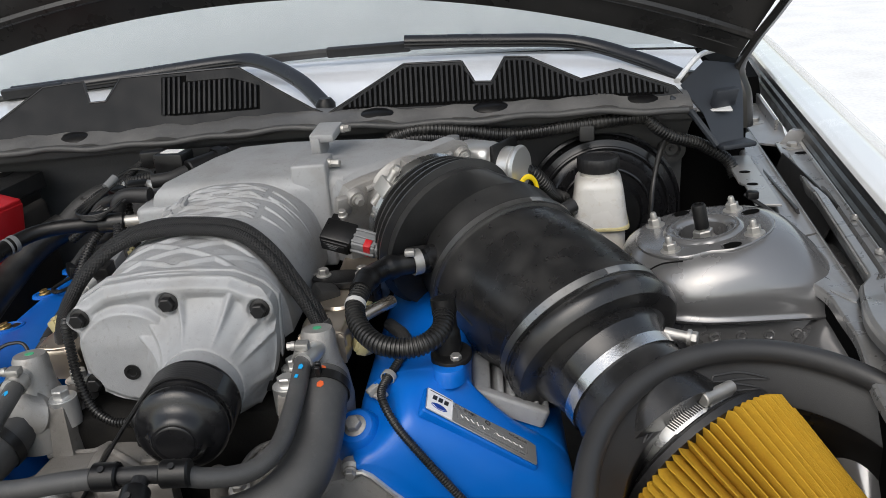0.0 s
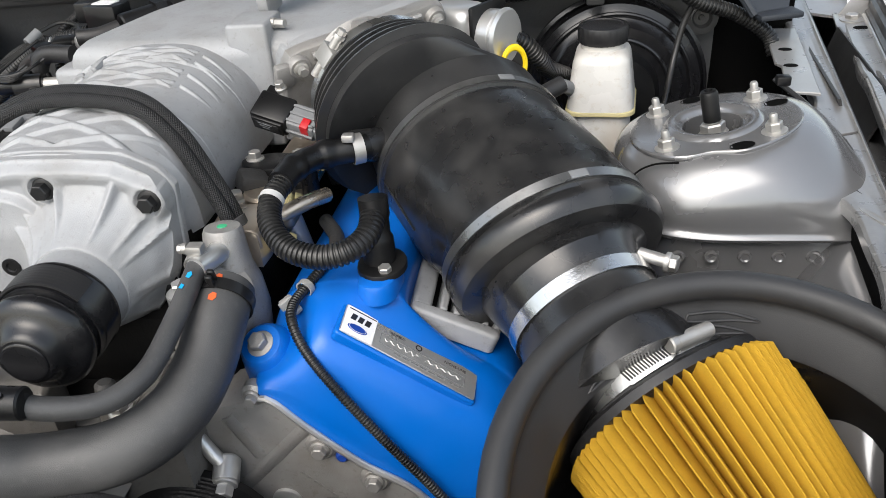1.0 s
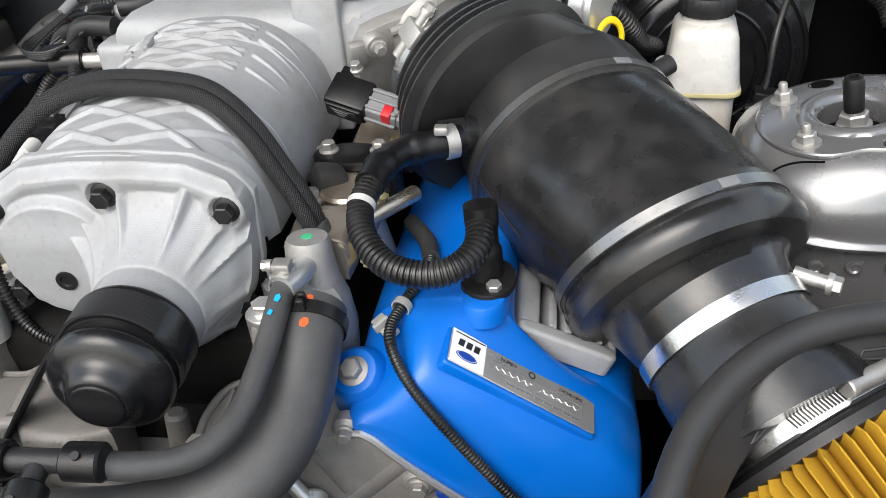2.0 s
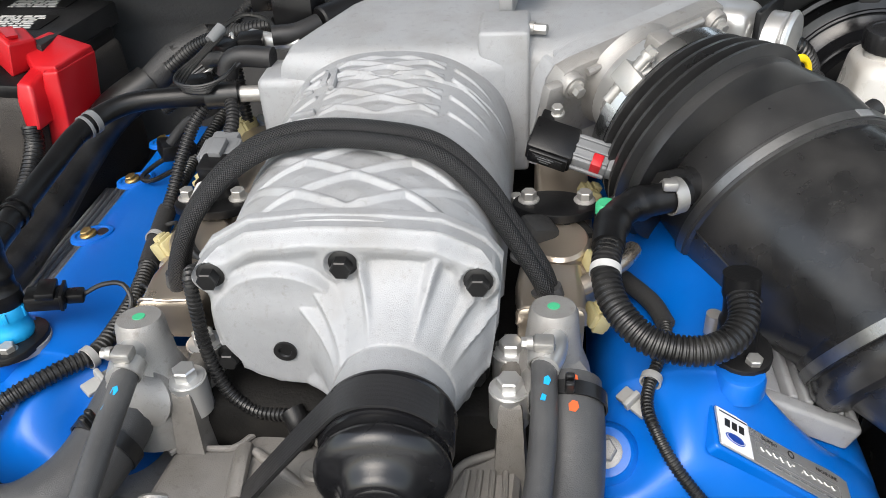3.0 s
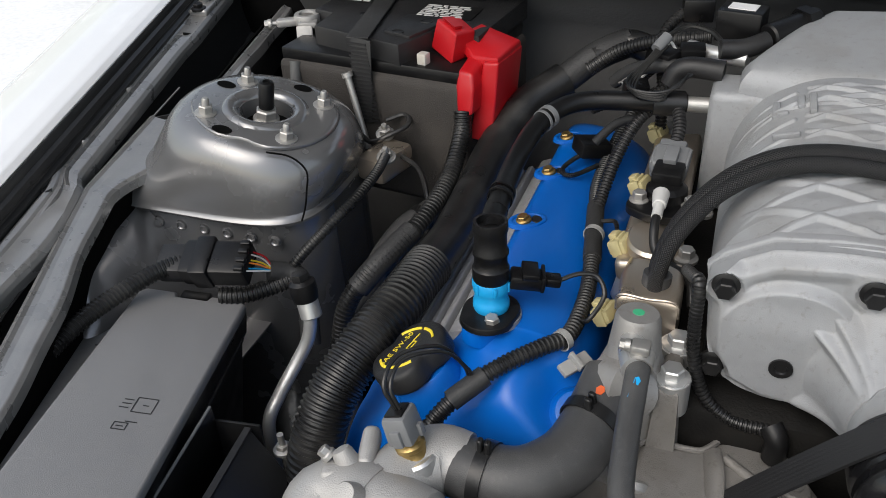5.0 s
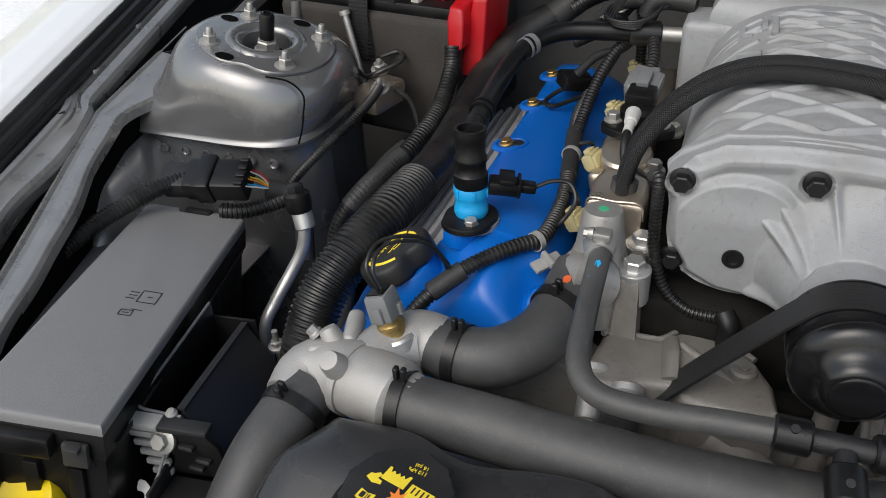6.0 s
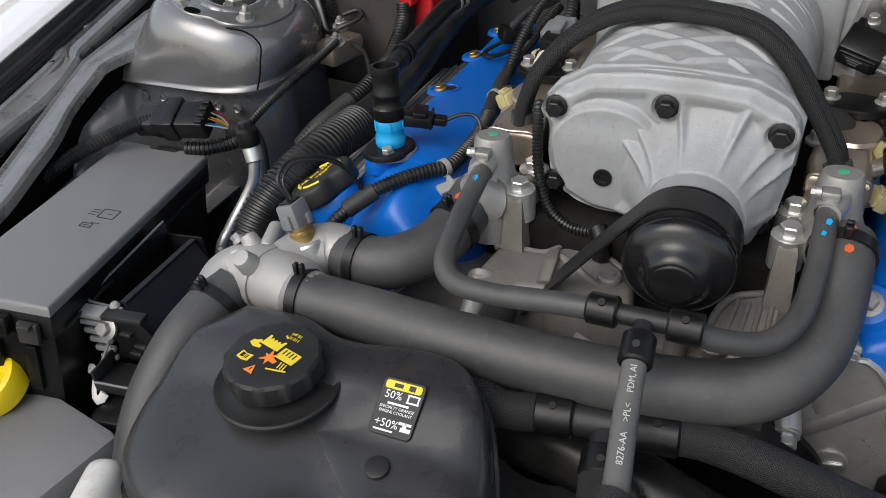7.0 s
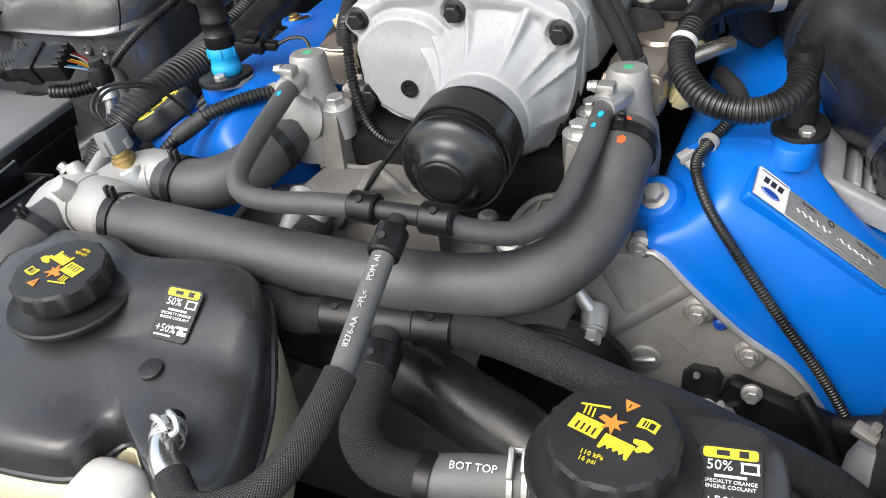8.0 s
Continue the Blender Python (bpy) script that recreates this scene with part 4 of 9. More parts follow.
wiper("wiper", [(0.085, 1.345, 1.086), (0.03, 1.42, 1.118), (-0.05, 1.50, 1.142), (-0.12, 1.53, 1.142), (-0.32, 1.535, 1.128), (-0.52, 1.53, 1.118)],
      [(-0.25, 1.545, 1.125), (-0.5, 1.53, 1.110), (-0.70, 1.50, 1.095)], 0.013)
corner = thing("cowl_corner_cover", (0.68, 1.30, 1.0), "dark plastic cover at the corner of the scuttle", "cover")
part("shell", loft([[Vector(p) for p in ((0.628, 1.315, 1.082), (0.672, 1.352, 1.110), (0.728, 1.372, 1.098), (0.730, 1.345, 1.06), (0.640, 1.305, 1.062))],
                    [Vector(p) for p in ((0.655, 1.285, 1.045), (0.680, 1.312, 1.062), (0.722, 1.330, 1.050), (0.724, 1.318, 1.035), (0.665, 1.284, 1.030))],
                    [Vector(p) for p in ((0.672, 1.270, 1.000), (0.682, 1.276, 1.004), (0.712, 1.290, 1.006), (0.716, 1.284, 0.998), (0.680, 1.266, 0.994))]]), "cover_blue", corner, "blue-black moulded shell")
part("pocket", box((0.040, 0.012, 0.030), pose(0.690, 1.300, 1.062, 20, 0, 20), 0.004), "cover_blue", corner)
part("edge_bead", tube([(0.606, 1.283, 1.070), (0.630, 1.280, 1.055), (0.655, 1.272, 1.022), (0.672, 1.266, 0.998)], 0.005, 8, 0.006), "cover_blue", corner)
part("foot", box((0.055, 0.030, 0.008), pose(0.700, 1.272, 0.997, 0, 0, 15), 0.003), "cover_blue", corner)
fold = tube([(0.628, 1.335, 1.085), (0.652, 1.36, 1.102), (0.674, 1.375, 1.116), (0.712, 1.39, 1.118), (0.740, 1.395, 1.108)], 0.007, 10, 0.01, flat=0.6)
part("scuttle_fold", fold, "fender", car, "white folded edge of the scuttle panel")


# ---- engine ----
def arch(y, hw, ztop, zside, zbot, n=40, e=2.6, cx=0.0):
    """Half-barrel section: straight flanks and a rounded top."""
    out = [Vector((cx + hw, y, zbot)), Vector((cx + hw, y, (zbot + zside) / 2))]
    for k in range(n + 1):
        t = math.pi * k / n
        c, s = math.cos(t), math.sin(t)
        out.append(Vector((cx + hw * math.copysign(abs(c) ** (2 / e), c), y, zside + (ztop - zside) * abs(s) ** (2 / e))))
    out += [Vector((cx - hw, y, (zbot + zside) / 2)), Vector((cx - hw, y, zbot))]
    return out


engine = thing("engine_block", (0, 0.9, 0.3), "grey cast aluminium engine block and front cover", "engine")
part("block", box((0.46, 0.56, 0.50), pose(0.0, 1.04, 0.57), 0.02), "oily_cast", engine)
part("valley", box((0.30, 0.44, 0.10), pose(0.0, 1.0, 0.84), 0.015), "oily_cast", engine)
cover_poly = [(-0.40, 0.30), (-0.40, 0.60), (-0.358, 0.668), (-0.314, 0.740), (-0.264, 0.775), (-0.197, 0.836), (-0.16, 0.83), (-0.05, 0.80), (0.05, 0.80), (0.16, 0.83), (0.197, 0.836), (0.264, 0.775), (0.314, 0.740), (0.358, 0.668), (0.40, 0.60), (0.40, 0.30)]
part("front_cover", prism(cover_poly, 0.05, Matrix.Translation((0, 0.79, 0)) @ pose(0, 0, 0, 90), bevel=0.012), "alu_raw", engine, "bare cast front cover")
for a, b in (((0.160, 0.742), (0.222, 0.808)), ((0.150, 0.815), (0.172, 0.770)), ((0.120, 0.70), (0.160, 0.742))):
    pa, pb = Vector((a[0], 0.748, a[1])), Vector((b[0], 0.748, b[1]))
    part("ridge", rod(pa, pb, 0.0105, 16), "alu_raw", engine, "soft cast ridge")
for x, z, r in ((0.180, 0.842, 0.0095), (0.274, 0.748, 0.0120), (0.230, 0.785, 0.0120)):
    part("boss", join(rod((x, 0.75, z), (x, 0.735, z), r * 1.15, 18, bevel=0.003), hexbolt((x, 0.735, z), (0, -1, 0), r * 0.55, 0.006, 1.3)), "alu_raw", engine, "cover bolt in its boss")
part("blue_plug", rod((0.248, 0.75, 0.775), (0.248, 0.7345, 0.775), 0.0060, 16, bevel=0.002), "blue_ink", engine, "small blue plastic plug")
part("core_plug", join(lathe([(0.014, 0), (0.014, 0.004), (0.0125, 0.005), (0, 0.005)], aim((0.188, 0.741, 0.716), (0, -1, 0)), 24), box((0.02, 0.003, 0.003), pose(0.188, 0.7345, 0.716, 0, -14, 0), 0.0005)), "alu_smooth", engine, "slotted core plug")
for p0, p1, r in (((-0.12, 0.745, 0.78), (-0.20, 0.745, 0.68), 0.007), ((-0.05, 0.745, 0.76), (-0.17, 0.745, 0.74), 0.006)):
    part("rib", tube([p0, ((p0[0] + p1[0]) / 2, 0.741, (p0[2] + p1[2]) / 2), p1], r, 10, 0.01), "alu_raw", engine)
for x, z, r in ((0.146, 0.765, 0.012),):
    part("sleeve_bolt", join(tube([(x - 0.040, 0.738, z + 0.060), (x - 0.020, 0.732, z + 0.026), (x, 0.724, z + 0.004)], 0.0065, 14, 0.006), rod((x - 0.003, 0.736, z + 0.006), (x + 0.001, 0.712, z - 0.004), r, 20, bevel=0.003), hexbolt((x + 0.001, 0.712, z - 0.004), (0.1, -1, -0.25), r * 0.70, 0.010, 1.3)), "alu_smooth", engine, "bolt on a long cast sleeve")
for i in range(7):
    part("cast_mark", box((0.0028, 0.0016, 0.004), pose(0.208 + 0.0050 * i, 0.7402, 0.750 - 0.0050 * i, 0, -48, 0), 0.0005), "alu_raw", engine)
# crank pulley and belt
part("crank_pulley", lathe([(0, 0.02), (0.05, 0.02), (0.055, 0.0), (0.072, 0.0), (0.072, 0.006)] + [(0.072 - 0.003 * (i % 2), 0.008 + 0.0022 * i) for i in range(12)] + [(0.072, 0.036), (0.06, 0.036), (0.0, 0.03)], aim((0.115, 0.72, 0.70), (0, -1, 0)), 40), "plastic", engine, "black grooved idler pulley")
part("idler", lathe([(0, 0), (0.045, 0), (0.047, 0.03), (0.02, 0.035), (0, 0.035)], aim((-0.06, 0.70, 0.70), (0, -1, 0)), 30), "plastic", engine)
part("alternator", lathe([(0, 0.0), (0.06, 0.0), (0.07, 0.02), (0.07, 0.10), (0.05, 0.11), (0, 0.11)], aim((-0.20, 0.74, 0.72), (0, -1, 0)), 30), "alu_dull", engine)

# supercharger
blower = thing("supercharger", (0.0, 0.95, 0.88), "silver cast supercharger housing with diamond ribs", "supercharger")


def lattice(x, y, y0, y1, cx=0.004, cell=0.080, row=0.019, half=0.092):
    """Height of the raised diamond lattice at a place of the barrel."""
    if not (y0 <= y <= y1) or abs(x - cx) > half:
        return 0.0
    u, v = (x - cx) / cell, (y - y0) / row
    h = 0.0
    for k in (u + v * 0.5, u - v * 0.5):
        d = abs((k % 1.0) - 0.5)
        h = max(h, step01(1 - (0.5 - d) / 0.15, 0.0, 0.85))
    edge = min(1.0, (y - y0) / 0.006, (y1 - y) / 0.006)
    inside = 1 - min(1.0, max(0.0, (abs(x - cx) - half * 0.75) / (half * 0.25)))
    facet = 0.35 * (0.5 - abs(((u + v * 0.5) % 1.0) - 0.5)) * (0.5 - abs(((u - v * 0.5) % 1.0) - 0.5)) * 4
    return 0.0040 * max(0.0, h) * edge * (0.35 + 0.65 * inside) + 0.0055 * facet * edge * inside


def slashes(x, y):
    """Short slanted ribs on the shoulders of the rear barrel."""
    if not 0.972 < y < 1.062 or not 0.056 < abs(x - 0.004) < 0.094:
        return 0.0
    k = ((y - 0.972) / 0.0225 + (abs(x - 0.004) - 0.056) * 16) % 1.0
    return 0.0033 * step01(1 - abs(k - 0.5) / 0.18, 0.0, 0.8) * step01(abs(x - 0.004), 0.056, 0.060) * step01(0.094 - abs(x - 0.004), 0.0, 0.006) * step01(y, 0.972, 0.976) * step01(1.062 - y, 0.0, 0.004)


def barrel_at(u, v):
    y = 0.822 + 0.258 * v
    k = min(1.0, v / 0.16)
    hw = 0.094 + 0.012 * k * k + 0.004 * v
    zt = 1.026 + 0.010 * math.sin(math.pi * min(1, v / 0.9)) - 0.002 * v + 0.022 * step01(y, 0.955, 1.065)
    if v < 0.05:
        hw -= 0.004 * (1 - v / 0.05)
    t = math.pi * u
    c, s = math.cos(t), math.sin(t)
    e = 2.7
    x = 0.004 + hw * math.copysign(abs(c) ** (2 / e), c)
    zz = 0.935 + (zt - 0.935) * abs(s) ** (2 / e)
    h = lattice(x, y, 0.838, 0.914) + lattice(x, y, 0.970, 1.064, cell=0.070, row=0.0118, half=0.050) + slashes(x, y)
    g = 0.0025 * (1 if abs(((y - 0.825) * 1000) % 100 - 50) > 47 else 0)
    return Vector((x - h * 0.5 * c, y, zz + (h + g) * (0.3 + 0.7 * s)))


part("barrel", sheet(barrel_at, 380, 520), "alu", blower, "ribbed barrel of the housing", angle=75)
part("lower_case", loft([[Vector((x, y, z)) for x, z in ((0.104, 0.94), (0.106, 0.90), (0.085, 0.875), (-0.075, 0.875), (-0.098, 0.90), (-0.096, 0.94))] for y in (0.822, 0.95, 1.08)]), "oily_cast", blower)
front = [(-0.062, 1.022), (-0.02, 1.027), (0.03, 1.027), (0.07, 1.024), (0.098, 1.010), (0.110, 0.993), (0.108, 0.965), (0.106, 0.94), (0.100, 0.915), (0.088, 0.895), (0.074, 0.882), (0.02, 0.884), (-0.02, 0.891),
         (-0.055, 0.894), (-0.082, 0.908), (-0.096, 0.935), (-0.099, 0.965), (-0.103, 0.990), (-0.092, 1.004)]


def plate(poly, y0, y1, bev):
    return prism([(x, z) for x, z in poly], y1 - y0, Matrix.Translation((0, y1, 0)) @ pose(0, 0, 0, 90), bevel=bev, segs=4)


BOLTS = ((-0.090, 0.991), (0.005, 1.003), (0.096, 0.990), (-0.090, 0.917), (0.092, 0.907))


def edge_gap(x, z):
    """Distance to the plate's outline."""
    best = 1.0
    for (x0, z0), (x1, z1) in zip(front, front[1:] + front[:1]):
        dx, dz = x1 - x0, z1 - z0
        t = min(1.0, max(0.0, ((x - x0) * dx + (z - z0) * dz) / (dx * dx + dz * dz)))
        best = min(best, math.hypot(x - x0 - t * dx, z - z0 - t * dz))
    return best


def face_relief(x, z):
    """How far the cast face stands forward: rounded rim, gear cover, snout with flutes, bolt cups."""
    g = edge_gap(x, z)
    h = 0.010 * step01(g, 0.0, 0.010) - 0.003 * step01(g, 0.012, 0.022) * step01(z, 0.96, 0.99)
    h += 0.009 * step01(0.0600 - math.hypot(x + 0.043, z - 0.944), 0.0, 0.008)
    dx, dz = x - 0.0415, z - 0.9315
    r, th = math.hypot(dx, dz), math.degrees(math.atan2(dz, dx))
    if r < 0.086:
        k = min(1.0, max(0.0, (0.086 - r) / 0.044))
        cone = 0.050 * k ** 2.1
        for a, w, q in ((203, 5, 0.009), (150, 4.0, 0.009), (138, 3.5, 0.006), (109, 2.8, 0.0085), (70, 3.2, 0.0085), (44, 3.2, 0.0080), (28, 3.0, 0.0085), (-6, 4.5, 0.007), (-40, 8, 0.006)):
            d = (th - a + 180) % 360 - 180
            cone += q * math.exp(-(d / w) ** 2) * math.sin(math.pi * min(1.0, max(0.0, (0.088 - r) / 0.046)) ** 0.8)
        h = max(h, h * 0.6 + cone)
    for bx, bz in BOLTS:
        d = math.hypot(x - bx, z - bz)
        h = h + (0.011 - h) * step01(0.021 - d, 0.0, 0.009) if h < 0.011 else h
        h -= 0.0035 * step01(0.0125 - d, 0.0, 0.0022)
    return h


FCX, FCZ = 0.003, 0.950
po_f, _ = curve_points([(x, z, 0) for x, z in front] + [(front[0][0], front[0][1], 0)], 0.0019)
po_f = po_f[:-1]
NR = 92
rings_f = []
for i in range(NR + 1):
    k = 1 - i / NR
    rings_f.append([Vector((FCX + (p.x - FCX) * k, 0.8155 - face_relief(FCX + (p.x - FCX) * k, FCZ + (p.y - FCZ) * k), FCZ + (p.y - FCZ) * k)) for p in po_f])
rings_f.insert(0, [Vector((p.x, 0.830, p.y)) for p in po_f])
part("front_plate", loft(rings_f, caps=False), "alu", blower, "sculpted cast front plate of the housing", angle=40)
part("rear_flange", plate([(x * 1.02, z * 1.0 + (0.003 if z > 0.95 else -0.003)) for x, z in front], 0.826, 0.834, 0.002), "alu", blower)
for ex, ey, ew, el in ((-0.069, 1.028, 0.007, 0.024), (-0.064, 1.018, 0.010, 0.005), (-0.050, 1.030, 0.006, 0.018), (-0.041, 1.022, 0.006, 0.030), (-0.060, 0.980, 0.022, 0.005), (-0.068, 0.952, 0.012, 0.010), (-0.049, 0.952, 0.010, 0.010)):
    best = min((barrel_at(0.5 + 0.5 * k / 60, (ey - 0.822) / 0.258) for k in range(60)), key=lambda q: abs(q.x - ex))
    part("emblem_bar", box((ew, el, 0.006), pose(ex, ey, best.z + 0.0005, 8, -14, 0), 0.0014), "alu", blower)
# snout: round gear cover and webbed cone down to the drive
part("snout", rod((0.0415, 0.80, 0.9315), (0.0415, 0.737, 0.9315), 0.0405, 40), "alu", blower, "round end of the snout")
for x, z in BOLTS:
    part("bolt", hexbolt((x, 0.8085, z), (0, -1, 0), 0.0076, 0.0085, 1.34), "bolt_black", blower, "black flanged bolt in a shallow cup")
part("oil_plug", join(lathe([(0.0085, -0.002), (0.0085, 0.0015), (0.005, 0.0015), (0.0042, 0.0), (0, 0.0)], aim((-0.043, 0.7962, 0.933), (0, -1, 0)), 20)), "bolt_black", blower, "recessed black oil plug")

# drive pulley and its belt
pul = Vector((0.0415, 0.735, 0.9315))
PD = Vector((0.06, -0.985, -0.02))
pulley = thing("drive_pulley", pul, "glossy black drive pulley on the snout", "pulley")
pm_ = aim(pul, PD)
part("drum", lathe([(0, -0.002), (0.0435, -0.002), (0.0442, 0.0), (0.0442, 0.0025), (0.0430, 0.004), (0.0430, 0.0225), (0.0422, 0.0235), (0.0412, 0.0245), (0.0412, 0.0320), (0, 0.033)], pm_, 72), "plastic_gloss", pulley, "smooth black drum", angle=60)
part("cover_rim", lathe([(0.0, 0.031), (0.0395, 0.031), (0.0395, 0.0365), (0.0408, 0.0380), (0.0420, 0.0400), (0.0424, 0.0425), (0.0422, 0.0450), (0.0412, 0.0478), (0.0392, 0.0502), (0.0365, 0.0520), (0.0330, 0.0534), (0.0298, 0.0548), (0.0272, 0.0568), (0.0252, 0.0594), (0.0236, 0.0626), (0.0220, 0.0652), (0.0200, 0.0668), (0.0184, 0.0673), (0.0, 0.0673)], pm_, 72), "plastic_gloss", pulley, "rounded black cover", angle=70)
part("nose", lathe([(0.0178, 0.0650), (0.0178, 0.0682), (0.0168, 0.0690), (0.0150, 0.0692), (0.0, 0.0695)], pm_, 56), "plastic_gloss", pulley, "round centre cap")
belt = thing("drive_belt", pul + Vector((-0.05, 0, -0.05)), "black ribbed drive belt running down from the pulley", "belt")
path_b = [(0.0435 * math.cos(radians(a)), 0.0435 * math.sin(radians(a))) for a in range(40, 136, 6)]
dxb, dzb = -0.62, -0.785
for k in range(1, 16):
    path_b.append((0.0435 * math.cos(radians(132)) + dxb * 0.011 * k, 0.0435 * math.sin(radians(132)) + dzb * 0.011 * k * (0.92 + 0.006 * k)))
prof_b = []
NB = 7
for i in range(NB * 4 + 1):
    prof_b.append((0.004 + 0.026 * i / (NB * 4), 0.0012 - (0.00012 if i % 4 == 2 else 0.0)))
for i in range(NB * 4, -1, -1):
    prof_b.append((0.004 + 0.026 * i / (NB * 4), -0.0008 - (0.0018 if i % 4 == 2 else 0.0)))
rings_b = []
for i, (x, z) in enumerate(path_b):
    a, b = path_b[max(0, i - 1)], path_b[min(len(path_b) - 1, i + 1)]
    t = Vector((b[0] - a[0], 0, b[1] - a[1])).normalized()
    nb = Vector((t.z, 0, -t.x)) * (1 if i < 0 else -1)
    nb = nb if nb.dot(Vector((x + 0.02, 0, z + 0.02))) > 0 else -nb
    rings_b.append([pul + Vector((x, 0, z)) + PD * h + nb * q for h, q in prof_b])
part("band", loft(rings_b), "belt", belt, "flat ribbed rubber band", angle=30)

# rear plenum and inlet elbow
plen = thing("intake_plenum", (0.05, 1.15, 0.95), "silver cast intake plenum behind the supercharger", "plenum")
deck = [(-0.104, 1.072), (-0.06, 1.066), (0.082, 1.066), (0.128, 1.078), (0.148, 1.066), (0.21, 1.112), (0.290, 1.176), (0.268, 1.212), (0.20, 1.235), (0.05, 1.245), (-0.030, 1.235), (-0.062, 1.19), (-0.088, 1.135), (-0.104, 1.10)]
bmd = prism(deck, 0.11, pose(0, 0, 0.93), bevel=0.024, segs=6)
for v in bmd.verts:
    if v.co.z > 1.0:
        v.co.z += 0.008 + 0.012 * min(1, max(0, (v.co.y - 1.07) / 0.15)) - 0.05 * max(0, v.co.x - 0.14)
part("case", bmd, "alu", plen)
part("side_step", box((0.056, 0.056, 0.13), pose(-0.101, 1.094, 0.959), 0.009, 4), "alu", plen)
part("sensor_box", box((0.046, 0.060, 0.14), pose(0.104, 1.102, 0.994), 0.004, 3), "alu", plen, "raised cast box")
part("sensor_tab", join(box((0.034, 0.050, 0.012), pose(0.116, 1.165, 1.084, 8, 0, -8), 0.003), box((0.014, 0.040, 0.030), pose(0.106, 1.160, 1.070, 8, 0, -8), 0.003)), "alu", plen, "slim cast bracket")
part("box_screw", hexbolt((0.129, 1.098, 1.058), (1, -0.3, 0), 0.005, 0.012, 1.2), "steel", plen)
part("tab_screw", hexbolt((0.138, 1.175, 1.085), (1, -0.3, 0.1), 0.005, 0.008, 1.2), "steel", plen)
# throttle body
TB = Vector((0.2476, 1.0608, 0.9958))
TD = Vector((0.579, -0.768, -0.274)).normalized()
tbm = aim(TB, TD)
throttle = thing("throttle_body", TB - TD * 0.06, "cast aluminium throttle body with bolted flange", "throttle body")
part("bore", lathe([(0.046, -0.056), (0.050, -0.04), (0.056, -0.02), (0.0640, -0.008), (0.0665, 0.0), (0.064, 0.02)], tbm, 48), "alu_smooth", throttle)
wm = aim(TB, TD, (0.8, 0.6, 0))
FLG = [(-0.088, -0.066), (-0.086, 0.014), (-0.080, 0.026), (-0.066, 0.030), (0.090, 0.051), (0.104, 0.047), (0.110, 0.034), (0.108, -0.066)]
part("flange", prism(list(reversed(FLG)), 0.015, wm @ pose(0, 0, -0.067), bevel=0.003), "alu_raw", throttle, "long bolted flange")
part("flange_back", prism(list(reversed([(x * 0.98, y - 0.004) for x, y in FLG])), 0.016, wm @ pose(0, 0, -0.086), bevel=0.002), "alu", throttle)
part("flare", lathe([(0.054, -0.053), (0.050, -0.046), (0.0505, -0.034), (0.0565, -0.02)], wm, 48), "alu_raw", throttle, "cast throat")
for w, u in ((-0.072, 0.014), (0.093, 0.035), (-0.070, -0.052), (0.092, -0.052)):
    part("flange_boss", lathe([(0.0125, -0.054), (0.0120, -0.046), (0.0110, -0.044), (0, -0.044)], wm @ pose(w, u, 0), 24), "alu_raw", throttle)
    part("flange_bolt", hexbolt(wm @ Vector((w, u, -0.043)), TD, 0.0058, 0.006, 1.4), "steel", throttle)
part("cast_rib", tube([wm @ Vector((-0.056, 0.022, -0.050)), wm @ Vector((0.0, 0.031, -0.050)), wm @ Vector((0.075, 0.041, -0.050))], 0.004, 8, 0.006), "alu_raw", throttle)
part("top_peg", box((0.020, 0.016, 0.020), wm @ pose(-0.012, 0.060, -0.018), 0.003), "alu_raw", throttle)
part("sensor_lug", box((0.022, 0.026, 0.012), wm @ pose(-0.088, 0.006, -0.052), 0.004), "alu_raw", throttle)
part("motor_housing", box((0.070, 0.056, 0.074), pose(0.318, 1.196, 1.010, 0, 0, -32), 0.016, 4), "alu_smooth", throttle, "bright rounded motor housing")
part("motor_plate", box((0.007, 0.066, 0.088), pose(0.356, 1.176, 1.008, 0, 0, -32), 0.003), "plastic", throttle, "black gasket plate")
part("motor_drum", join(rod((0.350, 1.178, 1.014), (0.374, 1.163, 1.014), 0.030, 30, bevel=0.004), rod((0.372, 1.164, 1.014), (0.379, 1.160, 1.014), 0.033, 30, bevel=0.003)), "alu_smooth", throttle, "bright round actuator drum")
part("hose_stub", rod((0.285, 1.222, 1.02), (0.285, 1.222, 1.052), 0.010, 16), "grey_plastic", throttle)

# intake duct: bellows, resonator and neck as one swept body
duct = thing("intake_duct", (0.36, 0.95, 0.80), "large black rubber intake duct with clamp bands", "duct")
R1, R2 = Vector((0.3490, 1.001, 0.9345)), Vector((0.4232, 0.8712, 0.9115))
A1, A2 = Vector((0.42, -0.84, -0.34)).normalized(), Vector((0.4225, -0.7712, -0.4762)).normalized()
FLC, AF = Vector((0.4318, 0.8646, 0.9020)), Vector((0.3919, -0.7927, -0.467)).normalized()
NK, ND = Vector((0.4553, 0.7984, 0.8875)), Vector((0.4695, -0.7899, -0.3946)).normalized()
st = []
for i in range(17):
    f = i / 16
    c = TB + TD * (0.012 + 0.052 * f)
    st.append((c, TD, 0.076 + 0.020 * f + (0.0075 if i % 4 in (1, 2) else -0.003)))
